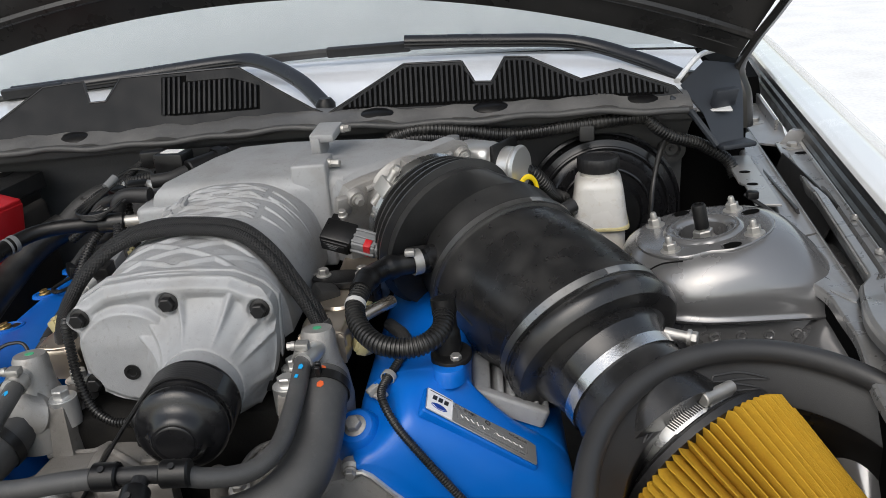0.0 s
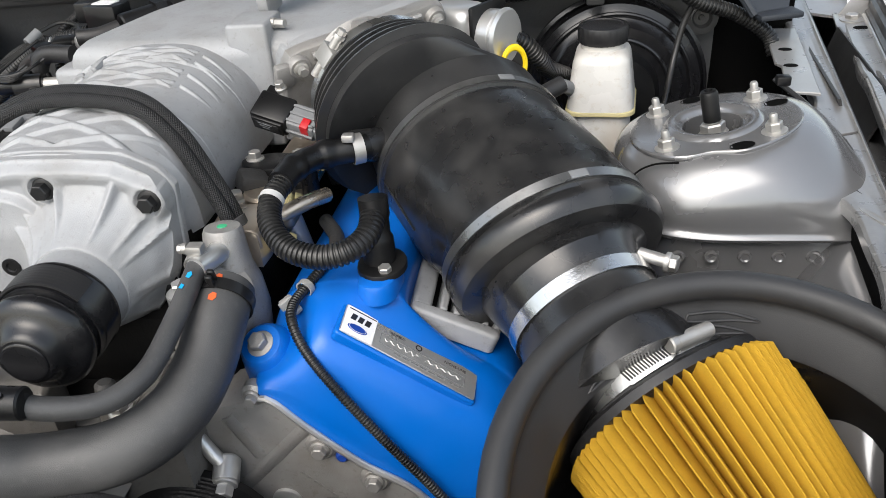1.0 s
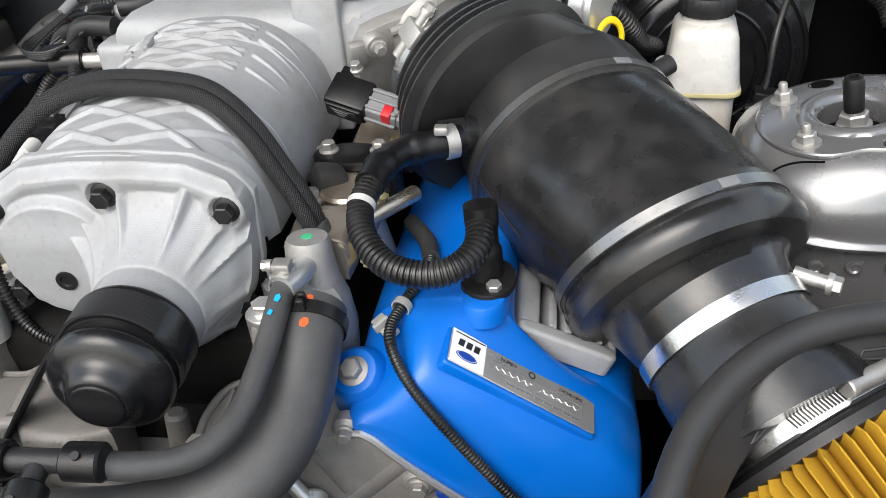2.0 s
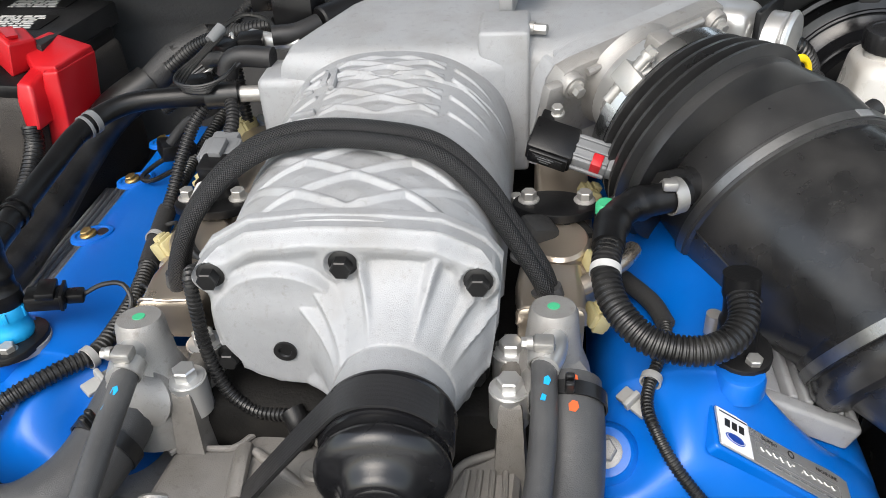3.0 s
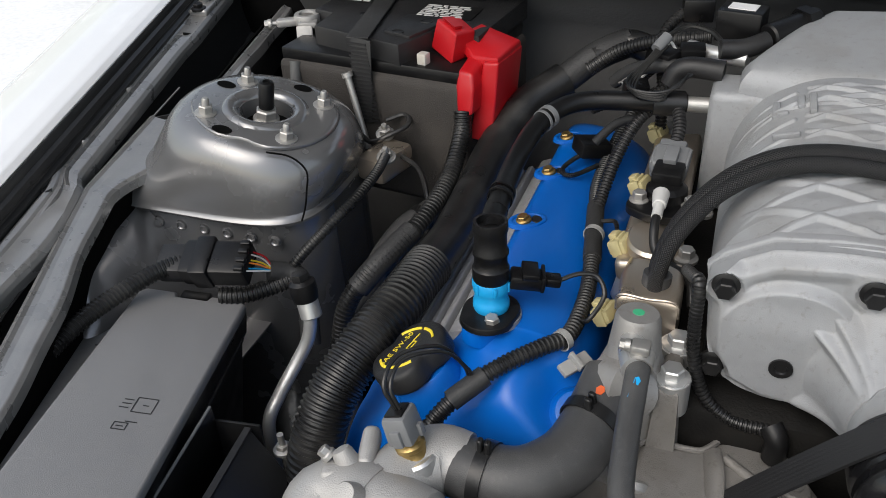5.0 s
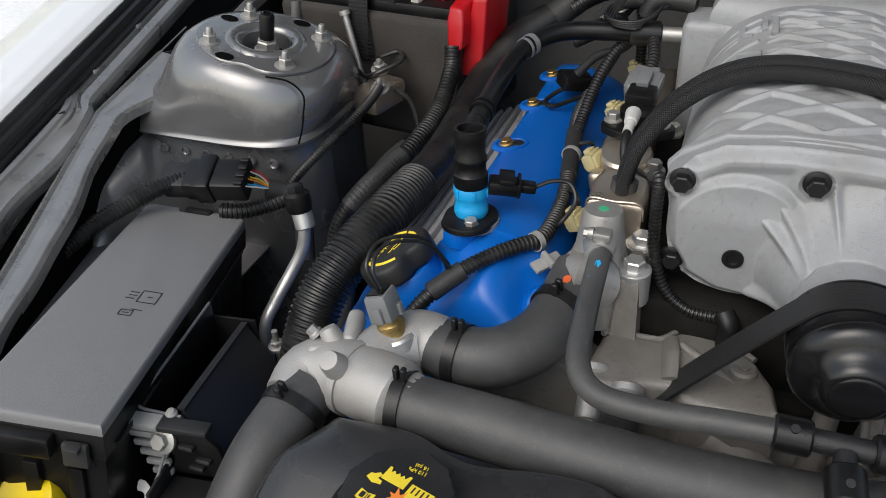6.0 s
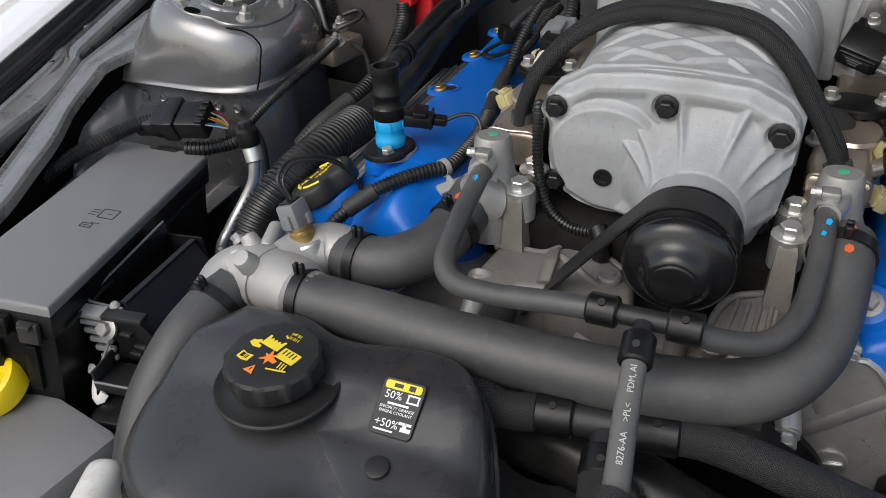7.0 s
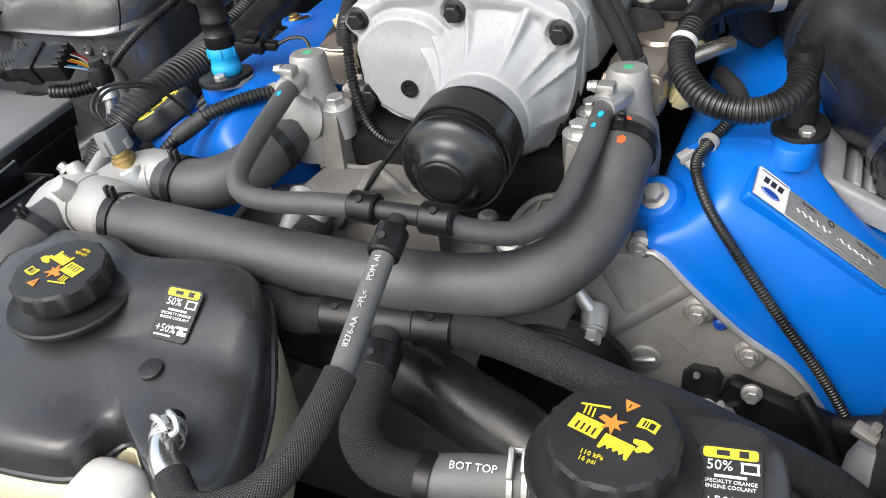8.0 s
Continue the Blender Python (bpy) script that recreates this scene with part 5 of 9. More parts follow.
st += [(TB + TD * 0.072, TD, 0.094), (R1 - A1 * 0.045, A1, 0.0965), (R1 - A1 * 0.009, A1, 0.0985), (R1 - A1 * 0.007, A1, 0.1018), (R1 + A1 * 0.007, A1, 0.1018), (R1 + A1 * 0.009, A1, 0.099),
       (R1.lerp(R2, 0.3), A1.lerp(A2, 0.3).normalized(), 0.1005), (R1.lerp(R2, 0.6), A1.lerp(A2, 0.6).normalized(), 0.1005), (R2 - A2 * 0.012, A2, 0.0952), (R2 - A2 * 0.009, A2, 0.0968), (R2 + A2 * 0.005, A2, 0.0968), (R2 + A2 * 0.006, A2, 0.0956),
       (FLC - AF * 0.003, AF, 0.0985), (FLC + AF * 0.003, AF, 0.1008), (FLC + AF * 0.011, AF, 0.0998), (FLC + AF * 0.018, AF, 0.0950), (FLC + AF * 0.021, AF, 0.0880), (FLC + AF * 0.022, AF, 0.0780),
       (NK - ND * 0.026, ND, 0.0685), (NK - ND * 0.012, ND, 0.0648), (NK + ND * 0.012, ND, 0.0638), (NK + ND * 0.02, ND, 0.0665), (NK + ND * 0.05, ND, 0.067), (NK + ND * 0.075, ND, 0.068)]
def duct_part(rows):
    return loft([[aim(c, d) @ Vector((r * math.cos(2 * math.pi * k / 64), r * math.sin(2 * math.pi * k / 64), 0)) for k in range(64)] for c, d, r in rows])


CUTS = 17 + 5
part("bellows_elbow", duct_part(st[:CUTS]), "duct_grey", duct, "dusty grey-black bellows elbow", angle=30)
part("resonator", duct_part(st[CUTS - 1:]), "duct", duct, "glossy black resonator and neck", angle=30)
part("mould_line", tube([aim(c, d) @ Vector((-(r + 0.0006) * 0.97, (r + 0.0006) * 0.24, 0)) for c, d, r in st[CUTS:CUTS + 3]], 0.0008, 6, 0.006), "duct", duct)
part("clamp_band", band(R1, A1, 0.1020, 0.0080, 0.0007, 72), "band_dull", duct, "worn steel band")
part("band_tag", box((0.016, 0.0075, 0.0012), aim(R1 + aim(R1, A1).to_3x3() @ Vector((0.10285 * math.cos(1.15), 0.10285 * math.sin(1.15), 0)), aim(R1, A1).to_3x3() @ Vector((math.cos(1.15), math.sin(1.15), 0)), A1.cross(Vector((0, 0, 1)))), 0.0003), "grey_plastic", duct, "stamped joint of the band")
part("clamp_band", band(R2, A2, 0.0970, 0.0088, 0.0008, 72), "band_dull", duct, "worn steel band")
part("band_tag", box((0.016, 0.0078, 0.0012), aim(R2 + aim(R2, A2).to_3x3() @ Vector((0.0980 * math.cos(1.25), 0.0980 * math.sin(1.25), 0)), aim(R2, A2).to_3x3() @ Vector((math.cos(1.25), math.sin(1.25), 0)), A2.cross(Vector((0, 0, 1)))), 0.0003), "grey_plastic", duct, "stamped joint of the band")
part("neck_clamp", band(NK, ND, 0.0645, 0.0130, 0.0015, 56), "band", duct, "wide polished steel hose clamp")
part("throttle_clamp", band(TB + TD * 0.004, TD, 0.0785, 0.013, 0.0015, 56), "band", duct, "slotted steel hose clamp")
part("clamp_screw", join(rod((0.500, 0.818, 0.932), (0.524, 0.806, 0.930), 0.0055, 12), hexbolt((0.522, 0.807, 0.930), (0.9, -0.4, 0), 0.007, 0.006, 1.2)), "steel", duct)
part("clamp_screw", join(rod((0.192, 1.012, 1.026), (0.224, 1.014, 1.066), 0.0048, 12), box((0.020, 0.026, 0.014), aim((0.209, 1.012, 1.045), (-0.6, -0.6, 0.5), (0.6, 0.0, 0.8)), 0.002), hexbolt((0.222, 1.014, 1.064), (0.6, 0.05, 0.8), 0.0052, 0.006, 1.2)), "steel", duct)
part("side_nipple", rod((0.275, 0.985, 0.962), (0.235, 0.955, 0.972), 0.018, 20, 0.016), "duct", duct)
part("rear_nipple", rod((0.40, 1.06, 0.97), (0.440, 1.088, 0.982), 0.0095, 16), "plastic_tex", duct)

# air box with its rounded rim and the cone filter
abx = thing("air_box", (0.558, 0.60, 0.65), "black plastic open air box with a rounded rubber rim", "air box")
AC, AN = Vector((0.5666, 0.606, 0.8655)), Vector((0.085, -0.393, 0.915)).normalized()
am = aim(AC, AN)


def rim_pt(t, f=1.0, h=0.0):
    return am @ Vector((0.1635 * f * math.cos(t), 0.1635 * f * math.sin(t), h))


N = 72
RIM = [(1.10, -0.30), (1.10, -0.02)] + [(1.072 + 0.066 * math.cos(radians(a)), 0.0112 * math.sin(radians(a))) for a in range(-30, 211, 12)] + [(1.006, -0.0085), (0.990, -0.0115), (0.868, -0.0315), (0.860, -0.0345)]
# the well takes a darker plastic than the rim, for the shade of its depth
WELL = [(0.860, -0.0345), (0.856, -0.038), (0.850, -0.052), (0.84, -0.20), (0.6, -0.26), (0.0001, -0.27)]
for nm, prof_, mt_, lb_ in (("rim", RIM, "tub_black", "rounded satin black rim with a sloped shelf"), ("well", WELL, "plastic", "deep well, darker than the rim for its shade")):
    part(nm, loft([[rim_pt(2 * math.pi * k / N, f, h) for k in range(N)] for f, h in prof_], caps=False), mt_, abx, lb_, angle=50)
FA = Vector((0.5097, -0.7591, -0.4051)).normalized()
FC = Vector((0.5149, 0.7666, 0.8322))
def shelf_pt(a, k):
    """A place on the sloped shelf inside the rim: k from 0 (outer) to 1 (inner)."""
    return rim_pt(radians(a), 0.986 - 0.112 * k, -0.0121 - 0.0184 * k)


def shelf_mark(quad, name):
    """A raised flat shape on the shelf: (angle, k) corners."""
    lo = [shelf_pt(a, k) for a, k in quad]
    nrm = (lo[1] - lo[0]).cross(lo[2] - lo[0]).normalized()
    nrm = nrm if nrm.z > 0 else -nrm
    part(name, loft([[p - nrm * 0.002 for p in lo], [p + nrm * 0.0014 for p in lo], [p + nrm * 0.0020 + (sum(lo, Vector()) / len(lo) - p) * 0.10 for p in lo]]), "tub_black", abx)


for a in (107, 111.5, 116.5):
    shelf_mark([(a - 1.6, 0.12), (a + 1.8, 0.10), (a + 1.2, 0.92), (a - 2.0, 0.94)], "raised_bar")
for pts in ([(121, 0.10), (130, 0.28), (141, 0.62), (133, 0.52), (121, 0.34)], [(121, 0.50), (129, 0.66), (139, 0.98), (130, 0.92), (121, 0.76)],
            [(102.5, 0.10), (93, 0.10), (83, 0.30), (91, 0.34), (102.5, 0.32)], [(102, 0.50), (95, 0.50), (86, 0.66), (93, 0.74), (102, 0.72)]):
    rim_ = [shelf_pt(a, k) + AN * 0.0006 for a, k in pts]
    part("raised_wing", tube(rim_ + [rim_[0]], 0.0011, 6, 0.003), "tub_black", abx)
filt = thing("air_filter", FC, "yellow pleated cone air filter with a hose clamp", "air filter")
fm = aim(FC, FA, (0, 0, 1))
part("collar", lathe([(0.06, -0.03), (0.076, -0.03), (0.0775, -0.012), (0.0785, -0.009), (0.0785, 0.009), (0.086, 0.011), (0.0925, 0.015), (0.0925, 0.022), (0.085, 0.024), (0.06, 0.024)], fm, 56), "plastic_tex", filt, "grey rubber collar")
part("hose_clamp", band(FC, FA, 0.0790, 0.014, 0.0014, 56), "band", filt, "slotted steel clamp")


def round_collar(deg, r, h=0.0):
    """A place on the clamp, by its angle round the collar, with x outwards and z along the filter."""
    a = radians(deg)
    return fm @ Matrix.Translation((r * math.cos(a), r * math.sin(a), h)) @ Matrix.Rotation(a, 4, "Z")


TONGUE = [44 - 3.0 * i for i in range(11)]
part("clamp_tongue", loft([[round_collar(a, r, h * (0.7 if i in (0, 10) else 1.0)).translation for r, h in ((0.0802, -0.0085), (0.0822, -0.0085), (0.0822, 0.0085), (0.0802, 0.0085))] for i, a in enumerate(TONGUE)]), "alu_smooth", filt, "overlapping end with worm slots")
for i in range(15):
    part("worm_slot", box((0.0012, 0.0016, 0.0105), round_collar(44 - 2 - 1.75 * i, 0.0820, 0) @ pose(0, 0, 0, 14, 0, 0), 0), "bolt_black", filt)
SC = round_collar(11 - 10, 0.0850)
part("clamp_screw", join(rod(SC @ Vector((0, 0.017, 0)), SC @ Vector((-0.001, -0.017, 0)), 0.0062, 16, bevel=0.001), box((0.008, 0.030, 0.013), SC @ pose(-0.004, 0, 0), 0.002), lathe([(0.0, 0.0), (0.0068, 0.0), (0.0072, 0.002), (0.0072, 0.005), (0.006, 0.006), (0, 0.006)], aim(SC @ Vector((0.0005, 0.017, 0)), (SC.to_3x3() @ Vector((0, 1, 0)))), 18)), "steel", filt, "screw in its housing")
PLE = 64
random.seed(4)
for k in range(PLE):
    t = 2 * math.pi * k / PLE
    dt = 2 * math.pi / PLE
    lean, bow = random.uniform(-0.16, 0.16), random.uniform(-0.14, 0.14)
    ringsf = []
    for z, ro, ri in [(0.018, 0.0850, 0.0820), (0.022, 0.0935, 0.0785)] + [(z, 0.0995 - 0.14 * (z - 0.028), (0.0995 - 0.14 * (z - 0.028)) * 0.79) for z in (0.028, 0.055, 0.085, 0.115, 0.145, 0.172)]:
        pts = []
        sh = dt * (lean + bow * math.sin(z * 22))
        for a, r in ((t - dt * 0.5, ri), (t - dt * 0.30 + sh * 0.5, ri + (ro - ri) * 0.45), (t - dt * 0.12 + sh, ro - 0.0022), (t - dt * 0.04 + sh, ro), (t + dt * 0.06 + sh, ro - 0.0003), (t + dt * 0.14 + sh, ro - 0.0028), (t + dt * 0.30 + sh * 0.5, ri + (ro - ri) * 0.42), (t + dt * 0.5, ri), (t + dt * 0.5, ri - 0.004), (t - dt * 0.5, ri - 0.004)):
            pts.append(fm @ Vector((r * math.cos(a), r * math.sin(a), z)))
        ringsf.append(pts)
    part("pleat", loft(ringsf), "filter", filt, angle=50)
part("end_cap", lathe([(0.0, 0.160), (0.076, 0.160), (0.0810, 0.166), (0.0810, 0.178), (0.076, 0.183), (0, 0.185)], fm, 48), "plastic_tex", filt)


# ---- valve covers ----
VC = [
    (0.735, [(.184, .842), (.188, .849), (.198, .850), (.222, .838), (.255, .808), (.280, .782), (.315, .748), (.350, .705), (.372, .670), (.365, .64)]),
    (0.741, [(.181, .840), (.184, .852), (.200, .858), (.230, .862), (.265, .840), (.292, .814), (.335, .777), (.375, .732), (.390, .700), (.380, .64)]),
    (0.754, [(.179, .838), (.183, .856), (.202, .863), (.236, .886), (.262, .876), (.295, .852), (.345, .814), (.385, .786), (.400, .750), (.385, .64)]),
    (0.785, [(.178, .838), (.184, .862), (.206, .876), (.235, .901), (.263, .894), (.300, .867), (.345, .832), (.392, .796), (.402, .760), (.385, .64)]),
    (0.812, [(.178, .840), (.187, .876), (.205, .895), (.240, .905), (.275, .901), (.305, .879), (.345, .840), (.392, .800), (.402, .760), (.385, .64)]),
    (0.832, [(.178, .840), (.187, .876), (.206, .896), (.245, .907), (.286, .905), (.300, .886), (.310, .846), (.384, .812), (.402, .760), (.385, .64)]),
    (0.95, [(.180, .840), (.190, .874), (.210, .892), (.248, .905), (.286, .904), (.300, .886), (.310, .846), (.384, .812), (.402, .760), (.385, .64)]),
    (1.10, [(.185, .840), (.195, .872), (.215, .890), (.252, .905), (.286, .904), (.300, .886), (.310, .846), (.384, .812), (.402, .760), (.385, .64)]),
    (1.215, [(.185, .840), (.195, .870), (.215, .888), (.252, .902), (.286, .902), (.300, .884), (.310, .844), (.384, .812), (.402, .760), (.385, .64)]),
    (1.22, [(.195, .800), (.205, .830), (.225, .850), (.252, .860), (.290, .860), (.305, .850), (.322, .830), (.382, .780), (.392, .740), (.385, .64)]),
]


def valve_cover(s):
    cv = thing("valve_cover", (s * 0.29, 0.98, 0.64), "bright blue painted valve cover", "valve cover", group="valve covers")
    ringsv = []
    for y, pts in VC:
        q = [Vector((s * x, y, z)) for x, z in pts]
        q += [Vector((s * x, y, z)) for x, z in ((.358, .668), (.314, .740), (.266, .774), (.200, .834))]
        ringsv.append(q)
    part("shell", smooth_loft(ringsv), "blue", cv, "blue painted casting", angle=60)
    # bolt lug at the inner front corner
    lug = Vector((s * 0.184, 0.766, 0.8745))
    ln = Vector((-s * 0.15, -0.50, 0.85))
    part("lug", lathe([(0.0, -0.045), (0.034, -0.045), (0.027, -0.022), (0.0225, -0.008), (0.0205, -0.003), (0.0175, 0.0), (0.014, 0.0004), (0, 0.0004)], aim(lug, ln), 36), "blue", cv)
    part("lug_bolt", hexbolt(lug, ln, 0.0082, 0.008, 1.45), "alu_raw", cv, "large zinc flange bolt")
    # silver finned panel on the outer slope
    ex = Vector((s * 0.0735, 0, -0.0325)).normalized()
    nn = Vector((s * 0.0325, 0, 0.0735)).normalized()
    pm = Matrix.Translation((s * 0.3445, 1.006, 0.8570)) @ Matrix((ex * s, Vector((0, 1, 0)), nn)).transposed().to_4x4()
    # near-black floor puts the shade between the fins into the colour
    part("fin_panel", prism(rounded(0.080, 0.342, 0.010), 0.012, pm @ pose(0, 0, -0.034), bevel=0.002), "oily_cast", cv, "floor of the finned panel, darkened for shade in its slots")
    part("fin_lip", prism(rounded(0.086, 0.015, 0.0072), 0.020, pm @ pose(0, -0.1745, -0.021), bevel=0.006, segs=5), "alu", cv, "rounded silver front lip")
    part("fin_edge", box((0.019, 0.345, 0.030), pm @ pose(-s * 0.0335, 0.0, -0.0160), 0.005, 4), "alu", cv, "broad silver inner edge")
    part("fin_edge", box((0.007, 0.345, 0.030), pm @ pose(s * 0.0395, 0.0, -0.0160), 0.003, 3), "alu", cv, "silver outer edge")
    for i in range(4):
        part("fin", box((0.0074, 0.330, 0.024), pm @ pose(s * (-0.0133 + 0.0135 * i), -0.002, -0.0130), 0.0022, 3), "alu", cv)
    part("gasket", tube([(s * .182, .736, .840), (s * .196, .734, .840), (s * .222, .733, .813), (s * .266, .732, .773), (s * .314, .732, .738), (s * .360, .732, .666)], 0.0032, 8, 0.01), "alu_smooth", cv, "bright gasket edge")
    # breather base
    bp = Vector((s * 0.279, 0.834, 0.908))
    part("breather_boss", prism([(0.020 * math.cos(a) * 1.0, 0.024 * math.sin(a) - (0.016 if -2.6 < a < -0.5 else 0)) for a in [radians(t - 180) for t in range(0, 360, 15)]], 0.018, pose(*(bp - Vector((0, 0, 0.014)))), bevel=0.004, top_scale=0.96), "blue", cv)
    return cv


for s in (-1, 1):
    valve_cover(s)
for x, y in ((-0.284, 1.083), (-0.284, 0.980), (-0.284, 1.17)):
    p = Vector((x, y, 0.9075))
    hole = thing("coil_bolt", p, "brass coil bolt in a blue recess", "bolt", group="coil bolts")
    part("recess", lathe([(0.0140, -0.004), (0.0132, 0.0002), (0.0118, 0.0009), (0.0105, 0.0004), (0.0098, -0.001), (0, -0.001)], pose(*p, 0, 0, 30), 24, sx=1.5), "blue", hole, "raised blue rim")
    part("head", hexbolt(p + Vector((-0.004, -0.001, -0.0005)), (-0.2, -0.1, 1), 0.0060, 0.0035, 1.35), "brass", hole)
    # flat black disc paints the recess's shade next to the bolt
    part("shadow_slot", lathe([(0.0055, 0.0), (0.005, 0.0006), (0, 0.0006)], pose(p.x + 0.0085, p.y + 0.004, p.z - 0.0008, 0, 0, 30), 16, sx=1.0, sy=1.3), "black_ink", hole, "black disc for the shaded side of the recess")

# rating plate on the right-hand cover
LT, LR, LB = Vector((.2560, .7890, .8955)), Vector((.359, .796, .8185)), Vector((.2560, .7590, .8915))
lx = (LR - LT).normalized()
lz = lx.cross((LT - LB)).normalized()
ly = lz.cross(lx)
plm = Matrix.Translation((LT + LR) / 2 + (LB - LT) / 2 + lz * 0.0045) @ Matrix((lx, ly, lz)).transposed().to_4x4()
plate_ob = thing("rating_plate", plm.translation, "engraved metal plate with a blue oval on the cover", "plate")
part("frame_ridge", prism(rounded(0.137, 0.037, 0.004), 0.009, plm @ pose(0, 0, -0.0098), bevel=0.002, segs=3), "blue", plate_ob, "raised blue surround")
part("metal_face", prism(rounded(0.132, 0.032, 0.002), 0.0012, plm, bevel=0.0004, segs=1), "alu_smooth", plate_ob, "brushed metal face")
part("white_end", box((0.029, 0.030, 0.0004), plm @ pose(-0.0505, 0, 0.0014), 0), "white_ink", plate_ob)
part("emblem_bars", join(*[prism([(-0.0026, -0.0033), (0.0022, -0.0033), (0.0034, 0.0033), (-0.0014, 0.0033)], 0.0003, plm @ pose(x, 0.0045, 0.0016), 0) for x in (-0.0575, -0.0508, -0.0441)]), "black_ink", plate_ob)
part("oval", lathe([(0, 0), (0.0092, 0), (0.0088, 0.0005), (0, 0.0005)], plm @ pose(-0.0515, -0.0065, 0.0016), 32, sy=0.45), "blue_ink", plate_ob)
part("oval_ring", lathe([(0.0078, 0.0006), (0.0082, 0.0006), (0.0082, 0.0008), (0.0078, 0.0008)], plm @ pose(-0.0515, -0.0065, 0.0016), 32, closed=True, sy=0.45), "white_ink", plate_ob)
part("small_print", bars([(-0.050, 0.0125, 0.026, 0.0011)], plm @ pose(0, 0, 0.0016), 0.0002), "black_ink", plate_ob)
part("print", words("ROMEO", 0.0042, plm @ pose(-0.0150, 0.0085, 0.0013), 0.0002), "black_ink", plate_ob)
part("print", words("NICHE-LINE", 0.0042, plm @ pose(0.0430, 0.0085, 0.0013), 0.0002), "black_ink", plate_ob)
part("engraved_box", bars([(0.012, 0.0035, 0.084, 0.0004), (0.012, -0.0075, 0.084, 0.0004), (-0.030, -0.002, 0.0004, 0.011), (0.054, -0.002, 0.0004, 0.011)], plm @ pose(0, 0, 0.0012), 0.0002), "grey_plastic", plate_ob)
part("script_print", join(*[tube([plm @ Vector((x0 + w * k / 14, -0.002 + 0.0016 * math.sin(k * 2.3 + x0 * 400) + 0.0004 * (k % 3), 0.0015)) for k in range(15)], 0.00045, 5, 0.0006, flat=0.5) for x0, w in ((-0.026, 0.033), (0.014, 0.036))]), "grey_ink", plate_ob, "pale engraved script")
part("script_print", bars([(-0.012 + 0.0085 * i, -0.0110, 0.0068, 0.0013) for i in range(8)], plm @ pose(0, 0, 0.0012), 0.0002), "grey_plastic", plate_ob)
part("seal", lathe([(0.0032, 0), (0.0032, 0.0004), (0.0022, 0.0004), (0.0022, 0)], plm @ pose(0.006, 0.008, 0.0013), 18, closed=True), "black_ink", plate_ob)


# ---- hoses and pipes ----
def hose(name, pts, r, material, label, category="hose", rings=None, ends=True, **kw):
    h = thing(name, pts[0], label, category)
    part("tube", tube(pts, r, **kw), material, h)
    return h


def spring_clamp(parent, c, d, r, w=0.010, material="bolt_black"):
    part("clamp", band(c, d, r, w, 0.0014, 30), material, parent, "spring clamp")
    z = Vector(d).normalized()
    u = (Vector((0, 0, 1)) - z * z.z).normalized()
    for k in (-1, 1):
        part("clamp_ear", box((0.004, 0.006, 0.014), aim(Vector(c) + u * (r + 0.005) + z * (k * w * 0.3), u, z), 0.001, 1), material, parent)


# braided hose across the supercharger
bh = thing("braided_hose", (-0.142, 0.864, 0.94), "black braided hose arched over the supercharger", "hose")
BH = [(-0.143, 0.862, 0.940), (-0.141, 0.866, 0.962), (-0.130, 0.878, 0.990), (-0.106, 0.898, 1.017), (-0.072, 0.909, 1.038), (-0.03, 0.912, 1.0475), (0.025, 0.906, 1.0475), (0.062, 0.899, 1.041), (0.092, 0.888, 1.019), (0.116, 0.875, 0.988), (0.138, 0.860, 0.958), (0.146, 0.855, 0.935)]
part("sleeve", tube([(x, y + 0.0045, z + 0.001) for x, y, z in BH], 0.0080, 20, 0.003), "braid", bh, "woven black sleeve")
part("sleeve", tube([(x, y - 0.0075, z - 0.0015) for x, y, z in BH], 0.0066, 20, 0.003), "braid", bh, "thinner woven sleeve beside it")
for p, q in ((BH[0], BH[1]), (BH[-1], BH[-2])):
    part("cuff", tube([p, Vector(p).lerp(Vector(q), 0.5)], 0.0118, 16, 0.004), "rubber", bh)

# large coolant hose across the front
ch = thing("coolant_hose", (0.0, 0.62, 0.845), "thick black rubber coolant hose across the engine", "hose")
CH = [(-0.258, 0.622, 0.871), (-0.20, 0.621, 0.870), (-0.10, 0.619, 0.868), (0.0, 0.622, 0.866), (0.07, 0.630, 0.866), (0.118, 0.648, 0.868), (0.145, 0.682, 0.875), (0.155, 0.72, 0.889), (0.157, 0.755, 0.908), (0.156, 0.785, 0.918)]
part("tube", tube(CH, 0.0245, 24, 0.006), "rubber", ch)
spring_clamp(ch, CH[0], (1, 0, 0), 0.0252)
for dy in (0.0, 0.018):
    part("paint_mark", prism([(-0.0030, -0.0034), (0.0010, -0.0042), (0.0034, -0.0010), (0.0026, 0.0030), (-0.0006, 0.0040), (-0.0034, 0.0012)], 0.0005, aim((0.1595, 0.770 - dy, 0.9390 - dy * 0.35), (0.08, -0.33, 0.94)), 0), "orange_paint", ch, "orange paint dab")
spring_clamp(ch, (0.157, 0.772, 0.9145), (0, 0.93, 0.33), 0.0252)
uh = thing("coolant_hose", (-0.25, 0.69, 0.85), "short black rubber coolant hose bending upward", "hose")
UH = [(-0.262, 0.690, 0.872), (-0.235, 0.684, 0.874), (-0.205, 0.688, 0.876), (-0.180, 0.712, 0.880), (-0.168, 0.745, 0.887), (-0.160, 0.785, 0.900)]
part("tube", tube(UH, 0.0245, 24, 0.006), "rubber", uh)
spring_clamp(uh, UH[1], (1, -0.1, 0), 0.0252)
spring_clamp(uh, UH[4], (0.3, 0.9, 0.2), 0.0252)
